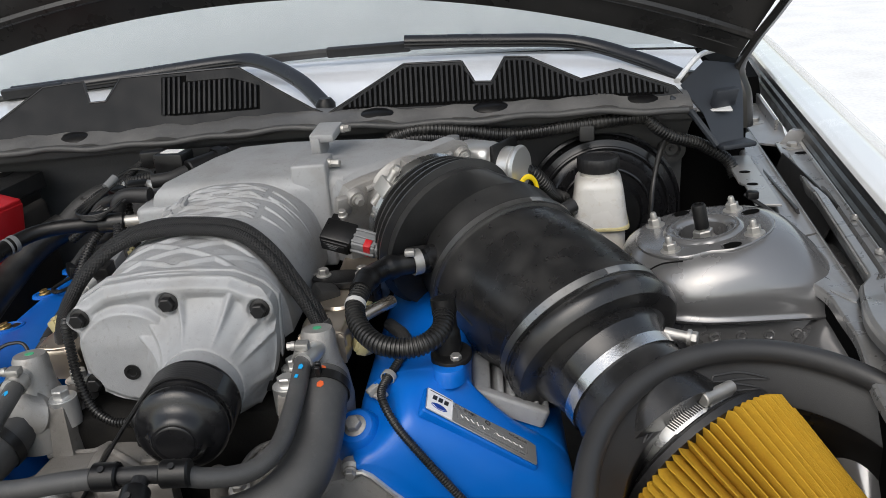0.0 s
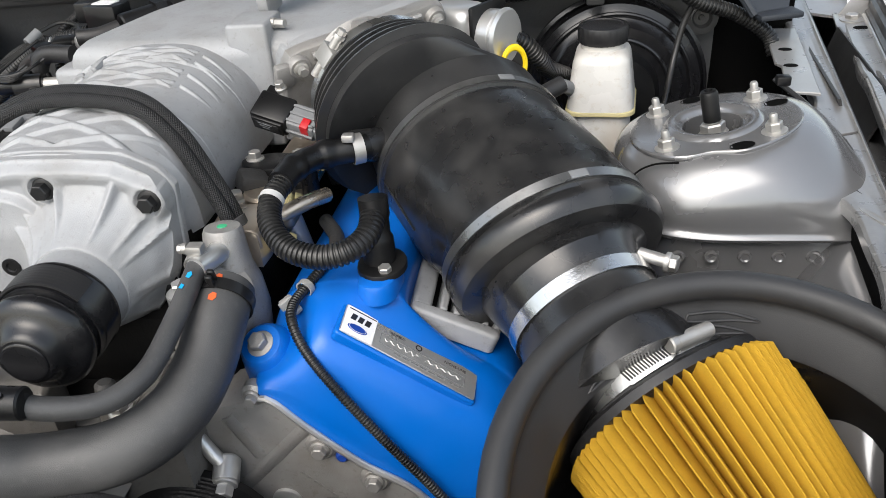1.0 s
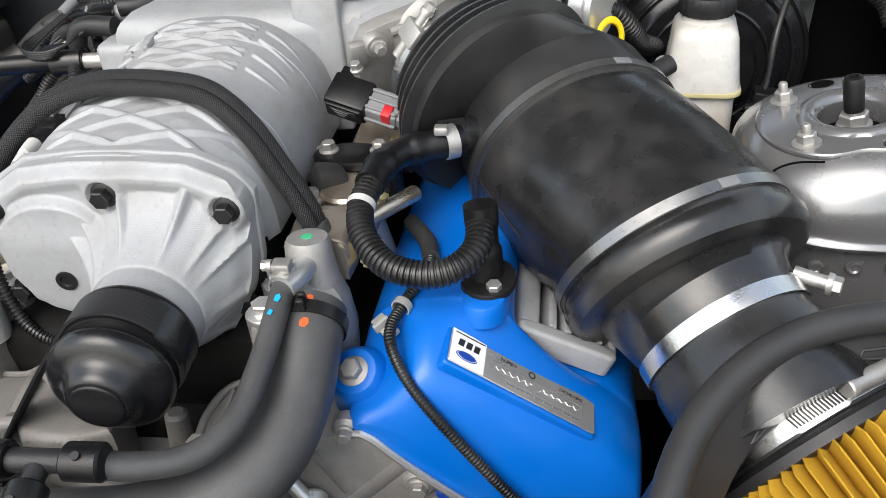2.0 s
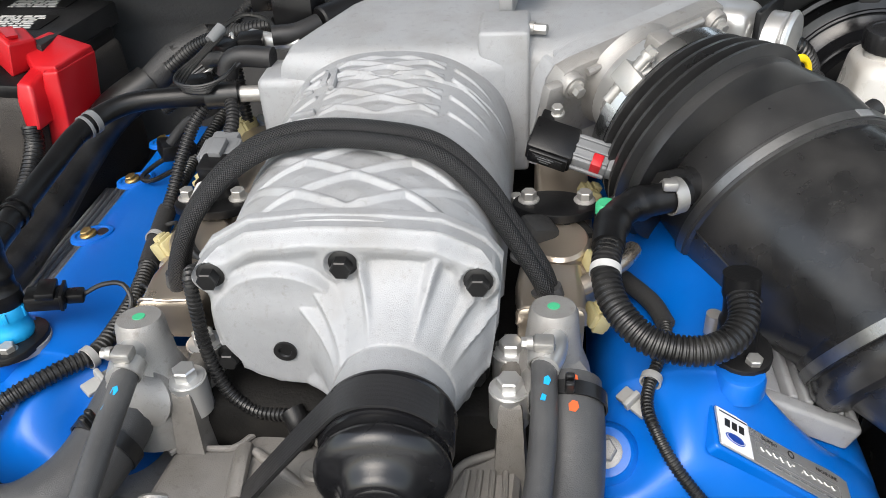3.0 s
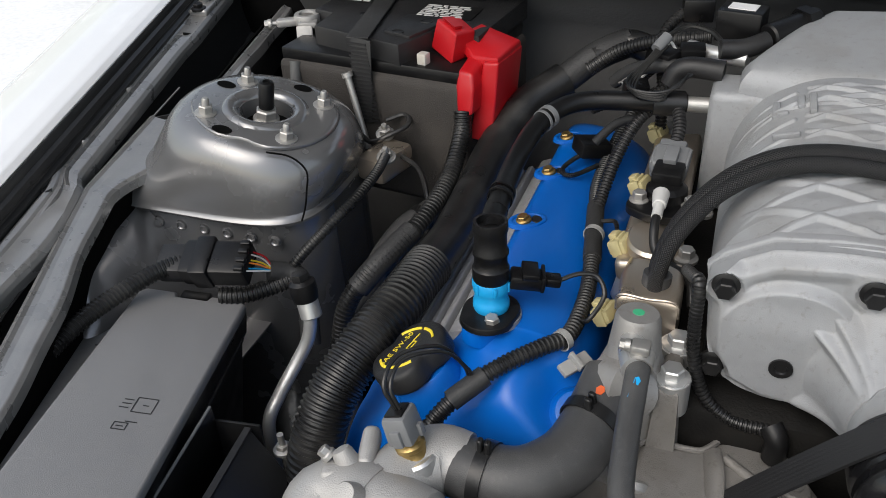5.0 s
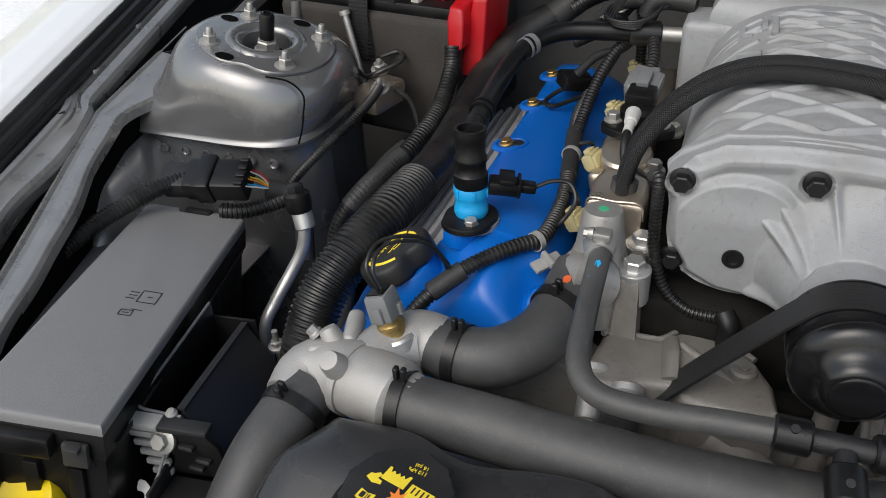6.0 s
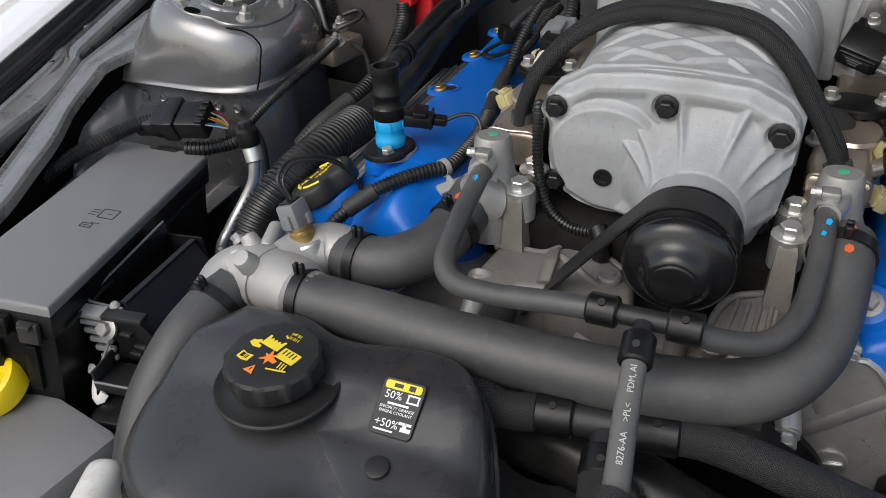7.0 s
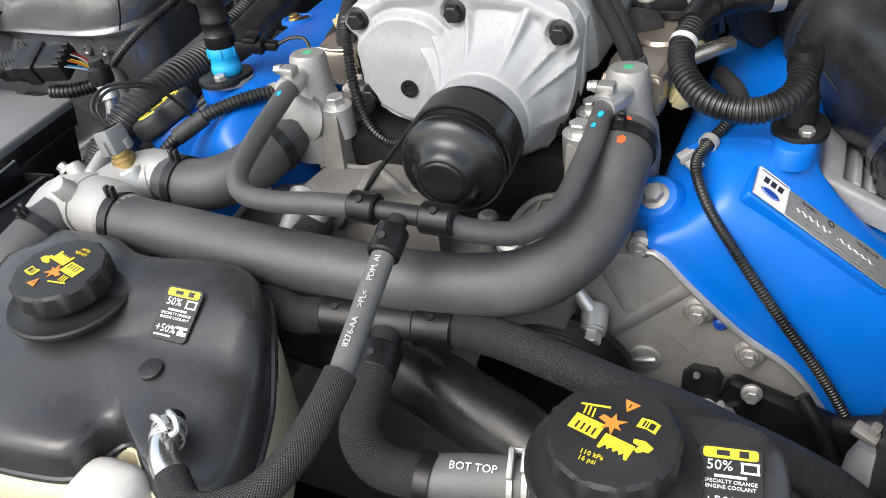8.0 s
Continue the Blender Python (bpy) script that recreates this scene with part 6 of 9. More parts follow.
for dy in (0.0, 0.018):
    part("paint_mark", prism([(-0.0030, -0.0034), (0.0010, -0.0042), (0.0034, -0.0010), (0.0026, 0.0030), (-0.0006, 0.0040), (-0.0034, 0.0012)], 0.0005, aim((-0.1655, 0.772 - dy, 0.9207 - dy * 0.3), (-0.08, -0.3, 0.94)), 0), "orange_paint", uh, "orange paint dab")
rh = thing("radiator_hose", (-0.35, 0.55, 0.80), "black rubber radiator hose dropping to the front", "hose")
part("tube", tube([(-0.340, 0.622, 0.862), (-0.346, 0.592, 0.855), (-0.352, 0.55, 0.840), (-0.356, 0.50, 0.80), (-0.35, 0.44, 0.72), (-0.33, 0.34, 0.62)], 0.0245, 22, 0.008), "rubber", rh)
spring_clamp(rh, (-0.344, 0.600, 0.857), (-0.1, -0.95, -0.25), 0.0252)

# heater tube with its tee
ht = thing("heater_hose", (0.037, 0.612, 0.92), "thin grey-black heater hose with a plastic tee", "hose")
part("left_tube", tube([(-0.140, 0.762, 0.950), (-0.139, 0.735, 0.944), (-0.137, 0.690, 0.934), (-0.132, 0.650, 0.924), (-0.115, 0.630, 0.920), (-0.08, 0.622, 0.923), (-0.03, 0.619, 0.931), (0.014, 0.617, 0.936)], 0.0088, 16, 0.005), "rubber", ht)
part("right_tube", tube([(0.140, 0.785, 0.948), (0.1405, 0.755, 0.940), (0.139, 0.715, 0.928), (0.133, 0.675, 0.916), (0.115, 0.645, 0.914), (0.085, 0.628, 0.922), (0.058, 0.620, 0.934)], 0.0088, 16, 0.005), "rubber", ht)
part("tee", join(rod((-0.004, 0.6175, 0.9355), (0.076, 0.6195, 0.934), 0.0075, 16), rod((0.037, 0.613, 0.934), (0.037, 0.590, 0.928), 0.0070, 16)), "plastic_tex", ht, "black plastic tee piece")
for a, b in (((-0.004, 0.6175, 0.9355), (0.018, 0.6175, 0.9355)), ((0.052, 0.619, 0.9345), (0.076, 0.620, 0.934)), ((0.037, 0.603, 0.9315), (0.039, 0.580, 0.926))):
    part("collar", rod(a, b, 0.0118, 20, bevel=0.0015), "plastic", ht, "black collar with a round peg")
    c = (Vector(a) + Vector(b)) / 2
    part("peg", rod(c, c + Vector((0, -0.006, 0.0122)), 0.0028, 10), "bolt_black", ht)
part("outlet_tube", tube([(0.038, 0.590, 0.928), (0.043, 0.545, 0.916), (0.050, 0.497, 0.905), (0.051, 0.488, 0.903)], 0.0085, 16, 0.005), "grey_hose", ht, "grey rubber tube with pale print")
part("braided_run", tube([(0.0505, 0.492, 0.904), (0.050, 0.470, 0.898), (0.046, 0.440, 0.889), (0.034, 0.414, 0.880), (0.012, 0.399, 0.874), (-0.008, 0.397, 0.868), (-0.024, 0.405, 0.866), (-0.034, 0.4125, 0.8675)], 0.0110, 18, 0.004), "braid_fine", ht, "woven black sleeve")
PA, PB = Vector((0.038, 0.590, 0.928)), Vector((0.050, 0.497, 0.905))
for word, f in (("8276-AA", 0.78), (">PL<", 0.52), ("PDM, AI", 0.26)):
    pt_ = PA.lerp(PB, f) + Vector((0.0005, -0.0022, 0.00845))
    part("print", words(word, 0.0062, aim(pt_, (0.0, -0.235, 0.972), PA - PB), 0.0002), "mesh_ink", ht, "pale printed letters")
for s, c in ((-1, (-0.140, 0.757, 0.949)), (1, (0.140, 0.781, 0.947))):
    part("screw_clamp", join(band(c, (0, 1, 0.25), 0.0094, 0.012, 0.0014, 24), box((0.014, 0.012, 0.008), pose(c[0], c[1], c[2] + 0.013), 0.002), hexbolt((c[0] - 0.009, c[1], c[2] + 0.013), (-1, 0, 0), 0.004, 0.004, 1.2)), "steel", ht, "steel worm clamp")
    part("paint_dab", join(prism([(-0.0022, -0.0026), (0.0012, -0.0038), (0.0026, 0.0002), (0.0008, 0.0034), (-0.0018, 0.0020)], 0.0005, aim((c[0] + 0.002, c[1] - 0.024, c[2] + 0.0030), (0, -0.25, 0.97)), 0), prism([(-0.0018, -0.0020), (0.0014, -0.0026), (0.0022, 0.0012), (-0.0006, 0.0026)], 0.0005, aim((c[0] - 0.0005, c[1] - 0.036, c[2] - 0.0002), (0, -0.25, 0.97)), 0)), "cyan", ht, "blue paint mark")

# lower braided hoses and their tee
lt = thing("lower_hose_tee", (0.02, 0.59, 0.82), "black plastic tee joining braided hoses", "hose")
part("tee", join(rod((-0.03, 0.593, 0.842), (0.068, 0.606, 0.841), 0.013, 20), rod((0.022, 0.589, 0.8385), (0.026, 0.558, 0.832), 0.0125, 20)), "plastic_tex", lt)
for a, b in (((-0.035, 0.592, 0.842), (-0.005, 0.596, 0.842)), ((0.040, 0.603, 0.841), (0.072, 0.607, 0.841)), ((0.0237, 0.577, 0.8363), (0.0265, 0.554, 0.8315))):
    part("collar", rod(a, b, 0.0165, 22, bevel=0.002), "plastic", lt)
    c = (Vector(a) + Vector(b)) / 2
    part("peg", rod(c, c + Vector((0, -0.006, 0.0165)), 0.003, 10), "bolt_black", lt)
part("left_hose", tube([(-0.030, 0.592, 0.842), (-0.062, 0.588, 0.840), (-0.088, 0.602, 0.842), (-0.10, 0.635, 0.846), (-0.105, 0.70, 0.84)], 0.015, 20, 0.004), "braid_fine", lt, "woven black sleeve")
part("right_hose", tube([(0.066, 0.607, 0.841), (0.085, 0.609, 0.841), (0.113, 0.609, 0.838), (0.158, 0.604, 0.832), (0.199, 0.600, 0.825), (0.238, 0.602, 0.815), (0.276, 0.603, 0.80), (0.314, 0.608, 0.78), (0.354, 0.615, 0.75), (0.40, 0.62, 0.70)], 0.0150, 20, 0.004), "braid_fine", lt, "woven black sleeve")
part("down_hose", tube([(0.0255, 0.560, 0.832), (0.032, 0.530, 0.828), (0.042, 0.505, 0.824), (0.065, 0.490, 0.822), (0.100, 0.489, 0.823)], 0.0155, 20, 0.004), "braid_fine", lt, "woven black sleeve")
part("plain_end", tube([(0.098, 0.489, 0.823), (0.13, 0.499, 0.824), (0.178, 0.510, 0.825)], 0.0165, 22, 0.006), "grey_hose", lt, "grey rubber end with white print")
part("band", band((0.101, 0.4893, 0.823), (1, 0.05, 0), 0.017, 0.010, 0.001, 30), "plastic", lt)
part("print", words("BOT TOP", 0.0075, aim((0.131, 0.4955, 0.8412), (0, -0.22, 0.97), (0.985, 0.17, 0.02)), 0.0003), "white_ink", lt, "white printed words")
part("spring_clip", join(band((0.1535, 0.5045, 0.8245), (1, 0.22, 0), 0.017, 0.0035, 0.0018, 30), band((0.1625, 0.5065, 0.8245), (1, 0.22, 0), 0.017, 0.0035, 0.0018, 30), box((0.004, 0.020, 0.006), pose(0.154, 0.503, 0.845, 20, 0, 12), 0.001), box((0.004, 0.016, 0.008), pose(0.162, 0.507, 0.846, 20, 0, 12), 0.001), rod((0.150, 0.513, 0.846), (0.167, 0.516, 0.846), 0.002, 8)), "steel", lt, "bright spring clip")
pipe = thing("lower_radiator_pipe", (0.05, 0.60, 0.74), "thick black pipe below the braided hoses", "pipe")
part("tube", tube([(-0.20, 0.66, 0.74), (-0.07, 0.635, 0.765), (0.0, 0.622, 0.768), (0.07, 0.602, 0.765), (0.14, 0.580, 0.755), (0.25, 0.54, 0.72)], 0.030, 22, 0.01), "conduit", pipe)

# breather hose on the right
bl = thing("breather_hose", (0.24, 0.85, 0.90), "corrugated black breather hose looped to the duct", "hose")
part("loop", tube([(0.277, 0.845, 0.962), (0.276, 0.820, 0.951), (0.262, 0.803, 0.944), (0.238, 0.798, 0.941), (0.210, 0.805, 0.945), (0.190, 0.826, 0.956), (0.184, 0.852, 0.966), (0.188, 0.878, 0.972)], 0.0108, 18, pitch=0.0042, depth=0.0015), "conduit", bl, "ribbed black tube", angle=50)
part("upper_pipe", tube([(0.187, 0.875, 0.972), (0.190, 0.895, 0.974), (0.197, 0.915, 0.974), (0.212, 0.932, 0.974), (0.238, 0.943, 0.974), (0.252, 0.952, 0.974)], 0.0125, 18, 0.004, radii=[(0, 1), (0.2, 1.0), (0.22, 1.12), (0.3, 1.12), (0.32, 1.0), (0.55, 1.0), (0.57, 1.15), (0.66, 1.15), (0.68, 1.0), (1, 1.0)]), "plastic", bl)
part("print_ring", band((0.184, 0.853, 0.9665), (0.1, 0.95, 0.3), 0.0110, 0.006, 0.0004, 26), "mesh_ink", bl, "white printed ring")
part("worm_clamp", join(band((0.243, 0.945, 0.974), (0.87, 0.45, 0), 0.0135, 0.011, 0.0014, 28), box((0.012, 0.010, 0.008), pose(0.238, 0.937, 0.989), 0.002)), "steel", bl)
part("elbow", tube([(0.277, 0.846, 0.972), (0.278, 0.843, 0.955), (0.279, 0.838, 0.930), (0.279, 0.836, 0.905)], 0.0125, 20, 0.004, radii=[(0, 1.05), (0.25, 1.05), (0.27, 0.95), (0.5, 0.95), (0.52, 1.12), (1, 1.2)]), "plastic", bl, "black elbow fitting")
part("foot", prism([(0.022 * math.cos(a), 0.026 * math.sin(a)) for a in [radians(t) for t in range(0, 360, 20)]], 0.006, pose(0.282, 0.832, 0.910), bevel=0.0015), "plastic", bl)
part("foot_bolt", hexbolt((0.2875, 0.8165, 0.913), (0, -0.1, 1), 0.006, 0.006, 1.3), "steel", bl)
part("clip", rod((0.265, 0.852, 0.912), (0.265, 0.852, 0.930), 0.006, 14), "steel", bl)

# breather valve on the left
bv = thing("breather_valve", (-0.277, 0.83, 0.905), "black breather valve with a cyan locking ring", "valve")
BVD = Vector((-0.02, 0.10, 1)).normalized()
bvm = aim((-0.274, 0.826, 0.908), BVD)
part("foot", prism([(0.025 * math.cos(a), 0.027 * math.sin(a) - (0.008 if math.sin(a) < -0.3 else 0)) for a in [radians(t) for t in range(0, 360, 15)]], 0.006, bvm, bevel=0.0015), "plastic", bv)
part("locking_ring", lathe([(0.0145, 0.006), (0.0158, 0.009), (0.0158, 0.014), (0.0148, 0.016), (0.0142, 0.022), (0.0150, 0.024), (0.0155, 0.026), (0.0155, 0.033), (0.014, 0.036)], bvm, 30), "cyan", bv, "cyan plastic ring")
part("body", lathe([(0.0145, 0.034), (0.0158, 0.037), (0.0158, 0.047), (0.0142, 0.049), (0.0140, 0.058), (0.0152, 0.060), (0.0152, 0.063), (0.0135, 0.066), (0.0138, 0.080), (0.0148, 0.082), (0.0145, 0.090), (0.0118, 0.090), (0.0112, 0.084), (0, 0.084)], bvm, 28), "plastic", bv, "black stepped stem")
part("elbow", tube([bvm @ Vector((0, 0.004, 0.076)), bvm @ Vector((-0.004, 0.020, 0.079)), bvm @ Vector((-0.008, 0.044, 0.080))], 0.0105, 16, 0.004), "plastic", bv)
for k in range(6):
    part("ring_tooth", box((0.0022, 0.0030, 0.009), bvm @ pose(0.0156 * math.cos(k * 1.047), 0.0156 * math.sin(k * 1.047), 0.0295, 0, 0, 60 * k), 0.0006), "cyan", bv)
part("ring_edge", lathe([(0.0265, -0.004), (0.0262, 0.0015), (0.024, 0.002)], bvm, 30), "alu", bv, "bare metal edge round the foot")
part("foot_bolt", hexbolt((-0.267, 0.806, 0.914), (0, -0.05, 1), 0.006, 0.006, 1.3), "steel", bv)
part("side_plug", join(box((0.030, 0.018, 0.013), pose(-0.246, 0.841, 0.940, 0, 8, 18), 0.002), box((0.014, 0.022, 0.006), pose(-0.244, 0.842, 0.948, 0, 8, 18), 0.001), box((0.014, 0.012, 0.009), pose(-0.226, 0.848, 0.938, 0, 8, 18), 0.002), box((0.003, 0.022, 0.015), pose(-0.234, 0.845, 0.940, 0, 8, 18), 0.0008)), "plastic", bv, "black wire connector")
part("plug_wire", tube([(-0.220, 0.850, 0.938), (-0.205, 0.855, 0.944), (-0.19, 0.858, 0.942), (-0.182, 0.848, 0.930), (-0.190, 0.830, 0.918), (-0.197, 0.838, 0.908)], 0.002, 8, 0.004), "conduit", bv)

# oil filler cap
oc = thing("oil_filler_cap", (-0.3295, 0.777, 0.88), "black oil filler cap with yellow markings", "cap")
om = aim((-0.3270, 0.7768, 0.882), (-0.46, -0.06, 0.886))


def cap_outline(f=1.0):
    """Bow-tie outline: a disc with two finger notches."""
    pts = []
    for a in range(0, 360, 6):
        d = min(abs((a + 28 + 180) % 360 - 180), abs((a + 28) % 360 - 180))
        r = 0.0365 * f - 0.0105 * f * math.exp(-(d / 24) ** 2)
        pts.append((r * math.cos(radians(a)), r * math.sin(radians(a))))
    return pts


part("cap", loft([[om @ Vector((x, y, z)) for x, y in cap_outline(f)] for f, z in ((0.90, -0.0065), (0.98, -0.005), (1.0, -0.002), (1.0, 0.009), (0.985, 0.0115), (0.95, 0.0138), (0.88, 0.0148), (0.5, 0.0155), (0.01, 0.0155))]), "plastic_tex", oc, "black bow-tie shaped cap", angle=50)
part("neck", lathe([(0.033, -0.050), (0.0315, -0.030), (0.0300, -0.010), (0.0285, -0.0075), (0.020, -0.007)], om, 32), "blue", oc, "blue cast filler neck")
for a0, a1 in ((20, 70), (75, 130), (205, 250), (256, 310)):
    part("printed_arc", tube([om @ Vector((0.0262 * math.cos(radians(a)), 0.0235 * math.sin(radians(a)), 0.0156)) for a in range(a0, a1, 8)], 0.0014, 6, 0.003, flat=0.4), "yellow_ink", oc)
part("print", words("SAE 5W-50", 0.0085, om @ pose(-0.0105, 0.001, 0.0158, 0, 0, 65), 0.0002), "yellow_ink", oc)
part("oil_can_sign", bars([(0, 0.0, 0.009, 0.0012), (0, 0.0045, 0.009, 0.0012), (-0.0045, 0.002, 0.0012, 0.005), (0.0045, 0.002, 0.0012, 0.005), (0.009, 0.005, 0.009, 0.0012), (-0.008, 0.003, 0.005, 0.0012)], om @ pose(0.007, 0.001, 0.0157, 0, 0, 65), 0.0004), "yellow_ink", oc)


# ---- cast outlets, brackets, rails ----
def cast_outlet(s, top, pipe_to):
    o = thing("coolant_outlet", (s * 0.147, 0.81, 0.86), "cast aluminium coolant outlet with a green dot", "outlet", group="coolant outlets")
    t = Vector(top)
    d = Vector((0, 0.12, 1)).normalized()
    body = lathe([(0.0, -0.10), (0.030, -0.10), (0.031, -0.075), (0.027, -0.050), (0.021, -0.034), (0.0185, -0.015), (0.0175, -0.004), (0.0155, 0.0), (0, 0.0005)], aim(t, d), 30)
    part("stem", body, "alu_raw", o)
    part("spout", tube([t + Vector((0, -0.01, -0.060)), t + Vector((0, -0.03, -0.052)), Vector(pipe_to)], 0.024, 20, 0.006), "alu_raw", o)
    part("small_spout", tube([t + Vector((0, -0.005, -0.018)), t + Vector((0, -0.030, -0.012)), t + Vector((-s * 0.006, -0.052, -0.010))], 0.0095, 16, 0.005), "alu_smooth", o)
    part("dot", lathe([(0.0045, 0.0), (0.0045, 0.0008), (0, 0.0009)], aim(t, d), 16), "green", o, "green paint dot")
    part("bracket", prism([(-0.014, -0.02), (0.014, -0.02), (0.016, 0.02), (0.012, 0.075), (-0.012, 0.075), (-0.016, 0.02)], 0.115, Matrix.Translation((s * 0.118, 0.77, 0.800)), bevel=0.010, segs=4, top_scale=0.55), "alu_dull", o, "dull cast foot")
    for y, z in ((0.784, 0.915), (0.824, 0.914)):
        part("bolt", join(hexbolt((s * 0.117, y, z), (0, 0, 1), 0.009, 0.008, 1.45), rod((s * 0.117, y, z - 0.03), (s * 0.117, y, z), 0.0145, 18)), "alu_smooth", o, "zinc flange bolt on its boss")
    part("web", box((0.06, 0.05, 0.06), pose(s * 0.135, 0.815, 0.875), 0.018, 4), "alu_raw", o)
    return o


cast_outlet(-1, (-0.148, 0.800, 0.958), (-0.160, 0.785, 0.900))
cast_outlet(1, (0.147, 0.823, 0.957), (0.156, 0.785, 0.918))
for s in (-1, 1):
    fr = thing("fuel_rail", (s * 0.156, 0.98, 0.90), "bronze-toned steel fuel rail beside the blower", "rail", group="fuel rails")
    part("block", prism([(-0.024, -0.030), (0.024, -0.030), (0.026, -0.010), (0.024, 0.030), (-0.024, 0.030), (-0.027, 0.004)], 0.036, pose(s * 0.146, 0.868, 0.9065), bevel=0.007, segs=4), "nickel", fr, "folded steel end block")
    part("block_fold", tube([(s * 0.171, 0.842, 0.925), (s * 0.168, 0.8385, 0.9425), (s * 0.146, 0.8375, 0.9430), (s * 0.124, 0.8385, 0.9425), (s * 0.121, 0.842, 0.925)], 0.0014, 8, 0.004), "nickel", fr, "bright folded edge")
    part("plate", box((0.050, 0.26, 0.022), pose(s * 0.158, 1.03, 0.922, 0, s * 8, 0), 0.006, 3), "nickel", fr)
    part("neck_saddle", lathe([(0.024, 0.0), (0.025, 0.010), (0.023, 0.013), (0, 0.013)], pose(s * 0.153, 0.930, 0.930), 28, sy=1.25), "nickel", fr, "bright folded saddle")
    part("flange", prism([(0.034 * math.cos(a) * (1 if abs(math.cos(a)) < 0.8 else 1.06), 0.021 * math.sin(a)) for a in [2 * math.pi * k / 28 for k in range(28)]], 0.008, pose(s * 0.150, 0.968, 0.945, 0, 0, s * -4), bevel=0.002), "plastic", fr, "black oval flange")
    for x, y in ((0.175, 0.972), (0.128, 0.972)):
        part("flange_bolt", hexbolt((s * x, y, 0.953), (0, 0, 1), 0.0066, 0.007, 1.4), "steel", fr)
    part("rail_bolt", hexbolt((s * 0.124, 0.915, 0.935), (0, 0, 1), 0.007, 0.008, 1.5), "steel", fr)
    part("rail_bolt", hexbolt((s * 0.117, 0.985, 0.940), (0, 0, 1), 0.006, 0.008, 1.5), "steel", fr)
    for y in (0.93, 1.09, 1.18):
        part("injector_seat", rod((s * 0.178, y, 0.87), (s * 0.165, y, 0.93), 0.011, 16), "alu_smooth", fr)
for s, y, z in ((-1, 0.925, 0.933), (-1, 0.858, 0.906), (-1, 1.03, 0.935), (-1, 1.16, 0.93), (1, 0.905, 0.935), (1, 0.868, 0.912), (1, 1.02, 0.93)):
    ic = thing("injector_plug", (s * 0.182, y, z - 0.01), "beige plastic injector connector", "connector", group="injector connectors")
    icm = pose(s * 0.182, y, z, 0, s * 25, s * 15)
    part("housing", join(box((0.017, 0.021, 0.013), icm, 0.002), box((0.003, 0.024, 0.015), icm @ pose(s * 0.004, 0, 0), 0.0008), box((0.010, 0.004, 0.016), icm @ pose(0, -0.010, 0), 0.0008)), "beige", ic)
    part("latch", join(box((0.008, 0.010, 0.005), icm @ pose(s * 0.005, 0.003, 0.008), 0.001), box((0.003, 0.014, 0.004), icm @ pose(-s * 0.003, 0.0, 0.0075), 0.0008)), "beige", ic)
    part("socket", box((0.002, 0.012, 0.007), icm @ pose(s * 0.0085, 0, 0), 0.0004), "plastic", ic, "dark wire socket")
fp = thing("pressure_sensor", (-0.152, 0.98, 0.945), "black fuel sensor with grey connector and wire", "sensor")
part("base", lathe([(0.020, 0), (0.019, 0.012), (0.014, 0.016), (0, 0.016)], pose(-0.152, 0.985, 0.950), 24), "plastic", fp)
part("socket", box((0.028, 0.024, 0.022), pose(-0.153, 0.995, 0.968, 10, 0, -4), 0.003), "plastic", fp, "black socket")
part("connector", join(box((0.034, 0.032, 0.020), pose(-0.154, 1.016, 0.972, 12, 0, -4), 0.004, 3), box((0.026, 0.020, 0.010), pose(-0.155, 1.032, 0.978, 12, 0, -4), 0.003)), "grey_plastic", fp, "grey ribbed connector")
part("connector_latch", join(box((0.012, 0.022, 0.006), pose(-0.153, 1.008, 0.984, 12, 0, -4), 0.001), box((0.003, 0.026, 0.010), pose(-0.170, 1.014, 0.976, 12, 0, -4), 0.001), box((0.003, 0.026, 0.010), pose(-0.138, 1.014, 0.976, 12, 0, -4), 0.001)), "grey_plastic", fp)
part("nipple", join(rod((-0.155, 0.966, 0.966), (-0.154, 0.944, 0.966), 0.0078, 14, 0.0062, 0.001), rod((-0.154, 0.946, 0.966), (-0.154, 0.930, 0.963), 0.0048, 14)), "grey_ink", fp, "pale grey vacuum nipple")
part("nipple_hose", tube([(-0.154, 0.934, 0.964), (-0.154, 0.920, 0.957), (-0.150, 0.905, 0.946), (-0.136, 0.893, 0.940), (-0.118, 0.880, 0.938), (-0.112, 0.860, 0.925)], 0.0042, 10, 0.004), "conduit", fp, "thin black vacuum hose")
part("conduit", tube([(-0.154, 1.036, 0.976), (-0.152, 1.052, 0.990), (-0.158, 1.070, 1.002), (-0.176, 1.082, 1.000), (-0.196, 1.072, 0.982), (-0.210, 1.050, 0.952), (-0.217, 1.025, 0.925), (-0.219, 1.01, 0.915)], 0.0064, 14, pitch=0.0036, depth=0.0014), "plastic_tex", fp, "ribbed wire sleeve", angle=50)
# tensioner bracket below the pulley
tb = thing("tensioner_bracket", (-0.08, 0.75, 0.80), "brown-grey cast tensioner bracket with two steel posts", "bracket")
BRK = [(-0.140, 0.712), (-0.134, 0.762), (-0.126, 0.768), (-0.092, 0.769), (-0.084, 0.773), (-0.072, 0.788), (-0.062, 0.790), (-0.031, 0.781), (-0.012, 0.767), (0.004, 0.742), (0.010, 0.712), (-0.020, 0.700), (-0.058, 0.703), (-0.070, 0.716), (-0.092, 0.712), (-0.105, 0.702), (-0.130, 0.700)]
part("casting", prism(BRK, 0.060, pose(0, 0, 0.800), bevel=0.008, segs=4), "alu_dull", tb)
part("raised_edge", tube([(x, y - 0.002, 0.8600) for x, y in BRK[1:9]], 0.0026, 8, 0.004), "alu_dull", tb, "raised cast edge")
